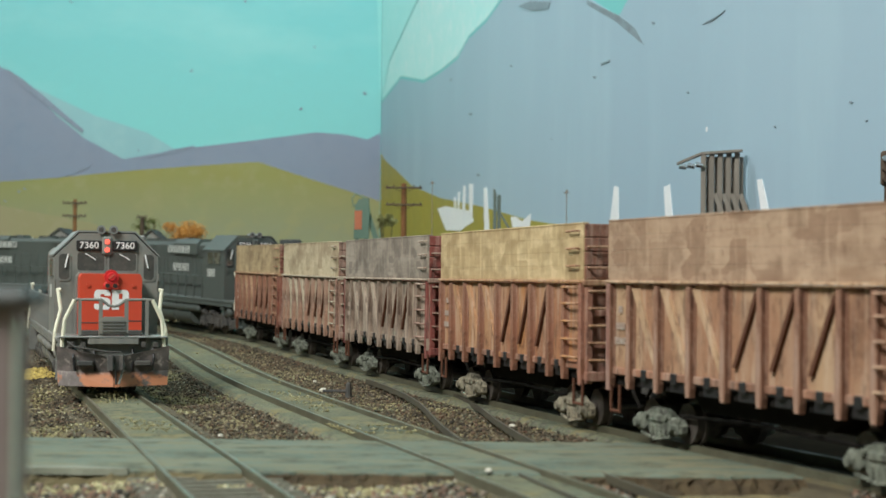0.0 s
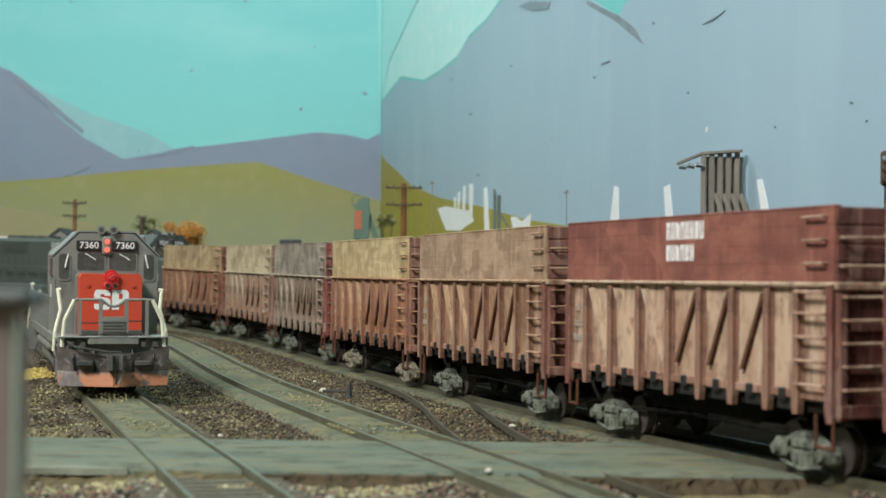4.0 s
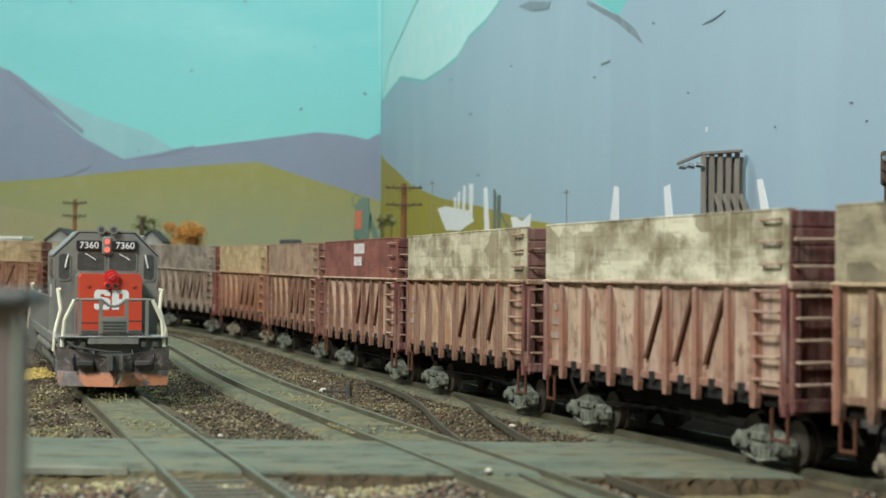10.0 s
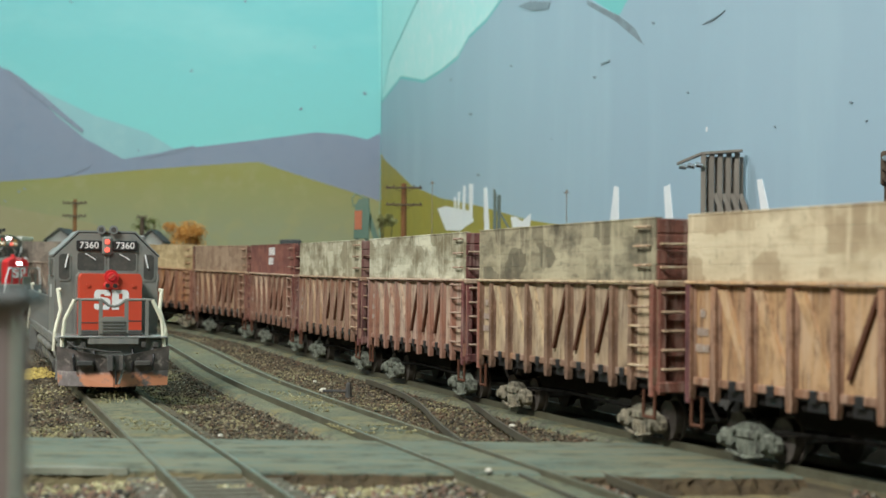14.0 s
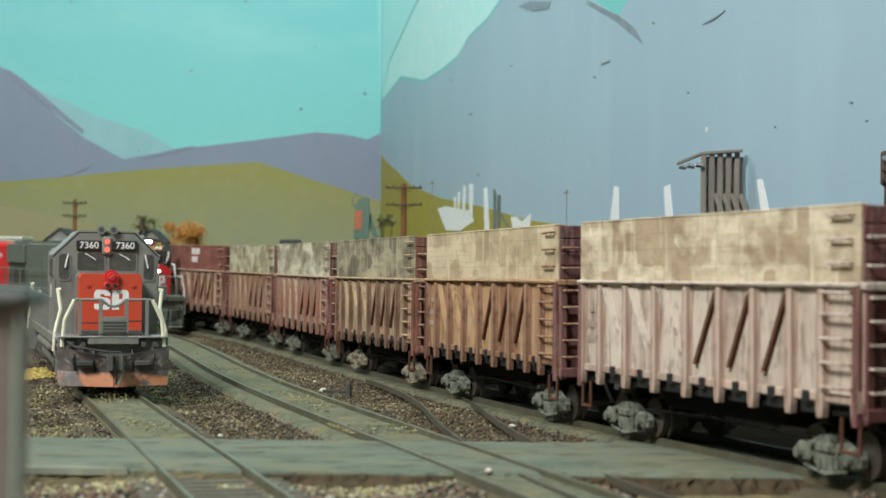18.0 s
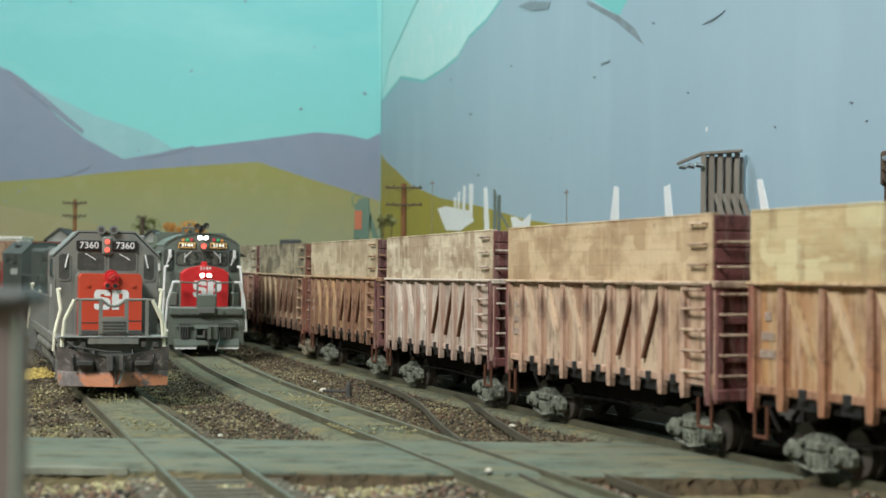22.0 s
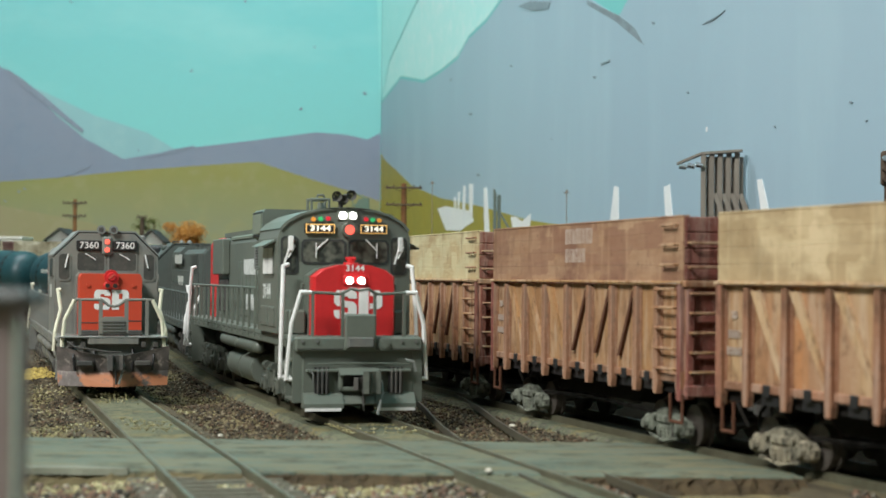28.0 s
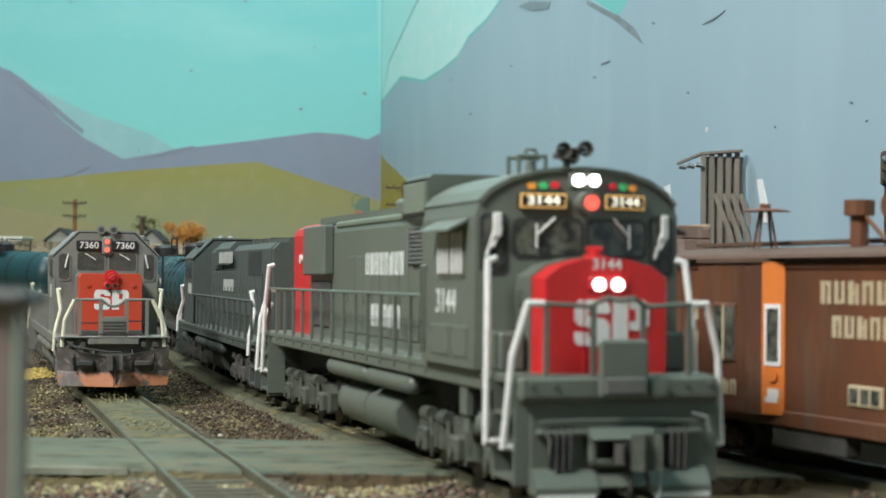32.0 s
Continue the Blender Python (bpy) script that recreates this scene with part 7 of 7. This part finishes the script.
def caboose():
    """Bay-window caboose, body from x = 55 forward to -65."""
    c = thing("caboose", "brown bay-window caboose with orange bay end, trailing the gondolas", "caboose", "beet gondola train")
    part("under_frame", Geo().box(70, -80, -14, 14, 8.6, 10.4).box(70, -80, -3, 3, 6, 9), UNDER, c)
    body = part("body", Geo().box(55, -65, -16.8, 16.8, 10.0, 43.0, .3), CAB_RED, c)
    for s in (-1, 1):
        part("side_sill", Geo().box(55, -65, s * 16.6, s * 17.3, 9.0, 12.2, .2), CAB_RED, body)
        part("letter_board", Geo().box(56, -66, s * 16.6, s * 17.2, 40.4, 43.2, .2), CAB_RED, body)
        for x in (46, -50):
            part("batten", Geo().box(x, x - .6, s * 16.7, s * 17.0, 12, 40.5), CAB_RED, body)
        # bay with its orange rear face
        poly = [(35.5, s * 16.8), (31.5, s * 20.4), (12.0, s * 20.4), (2.0, s * 16.8)]
        bay = part("bay", Geo().prism(poly, "z", 11.0, 42.0), CAB_RED, c, "brown projecting bay")
        part("bay_roof", Geo().prism([(36, s * 16.6), (31.6, s * 21.0), (11.6, s * 21.0), (1.4, s * 16.6)], "z", 41.8, 42.6), CAB_ROOF, bay)
        win = part("window", Geo().box(24.5, 15.5, s * 20.3, s * 20.8, 21.2, 33.4, .2), CAB_RED, bay)
        for x in (23.8, 19.4):
            part("pane", Geo().box(x, x - 3.6, s * 20.6, s * 20.95, 21.9, 32.7), GLASS_DARK, win)
        part("sash", Geo().box(20.2, 19.4, s * 20.7, s * 21.2, 21.6, 33.0), CREAM_LETTER, win)
        d = Vector((-10.0, -s * 3.6, 0)).normalized()
        nrm = Vector((-3.6, s * 10.0, 0)).normalized()
        p0 = Vector((12.0, s * 20.4, 0))

        def slab(a, b, z0, z1, t, mat, name, par):
            p, q = p0 + d * a, p0 + d * b
            return part(name, Geo().prism([(p.x, p.y), (q.x, q.y), (q.x + nrm.x * t, q.y + nrm.y * t), (p.x + nrm.x * t, p.y + nrm.y * t)], "z", z0, z1), mat, par)
        slab(4.6, 10.4, 11.2, 41.9, .3, ORANGE, "orange_panel", bay)
        fr = slab(5.4, 9.6, 21.0, 33.4, .55, WHITE, "bay_window", bay)
        slab(6.1, 8.9, 21.9, 32.5, .7, GLASS_DARK, "pane", fr)
        slab(5.6, 8.8, 13.6, 14.6, .5, WHITE, "white_mark", bay)
        slab(6.2, 9.2, 14.6, 16.4, .5, WHITE, "white_mark", bay)
        part("grab_disc", Geo().rod(p0 + d * 7.5 + nrm * .2 + Vector((0, 0, 19)), p0 + d * 7.5 + nrm * .8 + Vector((0, 0, 19)), 1.3, 12), ORANGE, bay)
        letter_bars(c, -10.0, -47, s, 16.8, 33.8, 4.4, 8, CREAM_LETTER)
        letter_bars(c, -14.0, -43, s, 16.8, 27.4, 4.2, 7, CREAM_LETTER)
        lw = part("low_window", Geo().box(-20, -31, s * 16.7, s * 17.2, 14.8, 18.8, .2), CREAM_LETTER, body)
        for x in (-20.8, -24.3, -27.6):
            part("pane", Geo().box(x, x - 2.5, s * 17.1, s * 17.35, 15.4, 18.2), GLASS_DARK, lw)
        letter_bars(c, 42, 37, s, 16.8, 29.6, 3.4, 2, CREAM_LETTER)
        letter_bars(c, 42, 36.4, s, 16.8, 24.2, 2.8, 3, CREAM_LETTER)
        letter_bars(c, 44, 36.4, s, 16.8, 16.6, .8, 4, CREAM_LETTER)
        letter_bars(c, 27, 15, s, 20.4, 14.4, 3.2, 4, CREAM_LETTER)
    arc = [(-19.0, 42.7), (-18.4, 43.5), (-12, 44.6), (-5, 45.3), (0, 45.5), (5, 45.3), (12, 44.6), (18.4, 43.5), (19.0, 42.7)]
    roof = part("roof", Geo().prism(arc, "x", 64, -76), CAB_ROOF, c, "dusty curved roof")
    part("roof_walk", Geo().box(64, -76, -3.2, 3.2, 45.9, 46.7), CAB_ROOF, roof)
    jack = part("smoke_jack", Geo().rod((25, 8, 53.0), (25, 8, 53.6), 5.6, 16, 3.0).rod((25, 8, 53.5), (25, 8, 54.6), 1.2, 8), CAB_RED, roof, "red-brown conical smoke jack")
    for a in (0.5, 2.1, 3.7, 5.2):
        part("jack_leg", Geo().pipe([(25 + 2.8 * math.cos(a), 8 + 2.8 * math.sin(a), 45), (25 + 1.2 * math.cos(a), 8 + 1.2 * math.sin(a), 53)], .3, 5), CAB_RED, jack)
    part("stack", Geo().rod((-10, 8, 45), (-10, 8, 51.5), 1.8, 10).rod((-10, 8, 51), (-10, 8, 54), 3.0, 12), CAB_RED, roof)
    part("stack", Geo().rod((-22, 8, 45), (-22, 8, 52), 1.4, 10).rod((-22, 6, 52.5), (-22, 10, 52.5), 2.2, 12), CAB_RED, roof)
    part("stack_stay", Geo().pipe([(-12, 8, 51), (-19, 8, 46)], .5, 5), CAB_RED, roof)
    for e, x0, x1 in ((1, 55, 71), (-1, -65, -81)):
        part("platform", Geo().box(x0, x1, -15.5, 15.5, 9.6, 10.8, .2), CAB_RED, c)
        part("end_steps", Geo().box(x1 - e * 1, x1 - e * 8, 13, 16.5, 2.6, 3.4).box(x1 - e * 1, x1 - e * 8, 13, 16.5, 6, 6.8).box(x1 - e * .6, x1 - e * 1.4, 12.6, 16.6, 2.4, 10).box(x1 - e * 8, x1 - e * 8.8, 12.6, 16.6, 2.4, 10), CAB_RED, c)
        for s in (-1, 1):
            part("platform_rail", Geo().pipe([(x1, s * 15, 10.6), (x1, s * 15, 24.4), (x1 - e * 1.4, s * 15.4, 25.2), (x1 - e * 10, s * 15.4, 25.2), (x1 - e * 10.2, s * 15.4, 14)], .5, 6), WHITE, c, "white platform railing")
            part("corner_grab", Geo().pipe([(x0 + e * .2, s * 16.6, 24.6), (x0 + e * 1.0, s * 17.4, 22), (x0 - e * 2, s * 17.4, 13.5), (x0 - e * 8, s * 17.4, 12.0)], .35, 6), CREAM_LETTER, c)
        part("brake_stand", Geo().rod((x1, 6, 10), (x1, 6, 27), .5, 6).rod((x1 - .5, 6, 25), (x1 + .5, 6, 25), 2.8, 12), CAB_RED, c)
        cp = part("coupler", shared("coupler", coupler_geo, UNDER), UNDER, c)
        cp.matrix_basis = pose((x1 - e * 3) * MM, 0, 0, 0, 0, 0 if e == 1 else 180)
    truck(c, 38, DUST_RUST)
    truck(c, -48, DUST_RUST)
    part("battery_box", Geo().box(8, -18, 12.5, 16.5, 4.5, 10, .5), UNDER, c)
    return c


CABOOSE = caboose()

TEAL = paint("dark_teal_tank_paint", (0.012, 0.055, 0.064), (0.010, 0.025, 0.03), 0.6, 0.45, big=25)


def tank_car():
    c = thing("tank_car", "dark teal tank car with black walkways", "tank car", "train with lit headlights")
    n = 20
    rows = []
    for x, r in ((-66, 3), (-65, 9), (-62.5, 13.6), (-59, 15.6), (-56, 16), (56, 16), (59, 15.6), (62.5, 13.6), (65, 9), (66, 3)):
        rows.append([(x, r * math.cos(2 * math.pi * i / n), 30.5 + r * math.sin(2 * math.pi * i / n)) for i in range(n)])
    tank = part("tank", Geo().loft(rows), TEAL, c, smooth=True)
    for x in (-48, -24, 0, 24, 48):
        part("band", Geo().rod((x - .8, 0, 30.5), (x + .8, 0, 30.5), 16.15, 20), BLACK, tank)
    dome = part("dome", Geo().rod((0, 0, 45), (0, 0, 51), 7.0, 18).ball((0, 0, 51), 6.8, 16, 6, .3), BLACK, c)
    part("walkway", Geo().box(-14, 14, -12, -7, 46.2, 47).box(-14, 14, 7, 12, 46.2, 47), BLACK, dome)
    for s in (-1, 1):
        part("walk_rail", Geo().pipe([(-14, s * 12, 46.5), (-14, s * 12, 55), (14, s * 12, 55), (14, s * 12, 46.5)], .45, 5).pipe([(-14, s * 12, 51), (14, s * 12, 51)], .4, 5), BLACK, dome)
        letter_bars(c, 40, 20, s, 15.6, 32, 3.0, 5, LETTER_WHITE)
        part("ladder", Geo().pipe([(6, s * 17, 16), (6, s * 16.8, 46)], .4, 5).pipe([(11, s * 17, 16), (11, s * 16.8, 46)], .4, 5), BLACK, c)
    part("frame", Geo().box(-69, 69, -13.5, 13.5, 11, 14, .3).box(-50, -40, -12, 12, 13, 20).box(40, 50, -12, 12, 13, 20), UNDER, c)
    for e in (-1, 1):
        truck(c, e * 48, UNDER_GREY)
        cp = part("coupler", shared("coupler", coupler_geo, UNDER), UNDER, c)
        cp.matrix_basis = pose(e * 66 * MM, 0, 0, 0, 0, 0 if e == 1 else 180)
    return c


TANKS = [tank_car()]
for i in range(4):
    TANKS.append(copy_thing(TANKS[0], Matrix.Identity(4)))
HEAD_A.scale = HEAD_B.scale = (1.12, 1.12, 1.12)


# ---------------------------------------------------------------- what moves
PITCH = 0.1416
TRAIN_T = (0, 2, 4, 6, 8, 10, 12, 14, 16, 18, 20, 22, 24, 26, 28, 30, 32)
TRAIN_S = (-0.0125, 0.0715, 0.1551, 0.2533, 0.3543, 0.4542, 0.5550, 0.6535, 0.7550, 0.8545, 0.9545, 1.0512, 1.1477, 1.2480, 1.3478, 1.4440, 1.5430)


def train_s(t):
    """How far the front end of the lettered wagon has come along its track."""
    return float(np.interp(t, TRAIN_T, TRAIN_S))


def lead_s(t):
    """Where the lit locomotive's front stands, along its track."""
    return float(np.interp(t, (0, 14, 16, 18, 19, 20, 21.5, 23, 25.5, 28, 30, 31, 32), (1.675, 0.992, 0.892, 0.788, 0.724, 0.664, 0.570, 0.477, 0.318, 0.184, 0.090, 0.044, 0.002)))


def motions():
    times = [0.5 * i for i in range(65)]
    moving = [(car, BEET, 1, 0.045, -(i - 4.5) * PITCH, train_s) for i, car in enumerate(CARS)]
    moving += [(HEAD_A, BEET, -1, 0.069, 5 * PITCH + 0.128, train_s), (HEAD_B, BEET, 1, 0.069, 5 * PITCH + 0.128 + 0.258, train_s),
               (LEAD, MAIN, -1, 0.072, 0.118, lead_s), (SECOND, MAIN, 1, 0.069, 0.118 + 0.242, lead_s),
               (CABOOSE, BEET, 1, 0.043, -10 * PITCH - 0.086, train_s)]
    moving += [(car, MAIN, 1, 0.048, 0.118 + 0.242 + 0.200 + 0.147 * i, lead_s) for i, car in enumerate(TANKS)]
    for ob, line, ahead, base, offset, source in moving:
        walk(ob, [(t, on_track(line, source(t) + offset, base, ahead)) for t in times])
    # wheels turn as their vehicle runs along
    beats = [0.1 * i for i in range(321)]
    for ob, line, ahead, base, offset, source in moving:
        turns = {}
        for w in ob.children_recursive:
            if not w.name.startswith("wheelset"):
                continue
            place = w.matrix_basis.translation.copy()
            r = round(place.z, 5)
            if r not in turns:
                turns[r] = [Matrix.Rotation((source(t) - source(0.0)) * ahead / r, 4, "Y") for t in beats]
            walk(w, [(t, Matrix.Translation(place) @ m) for t, m in zip(beats, turns[r])])


motions()
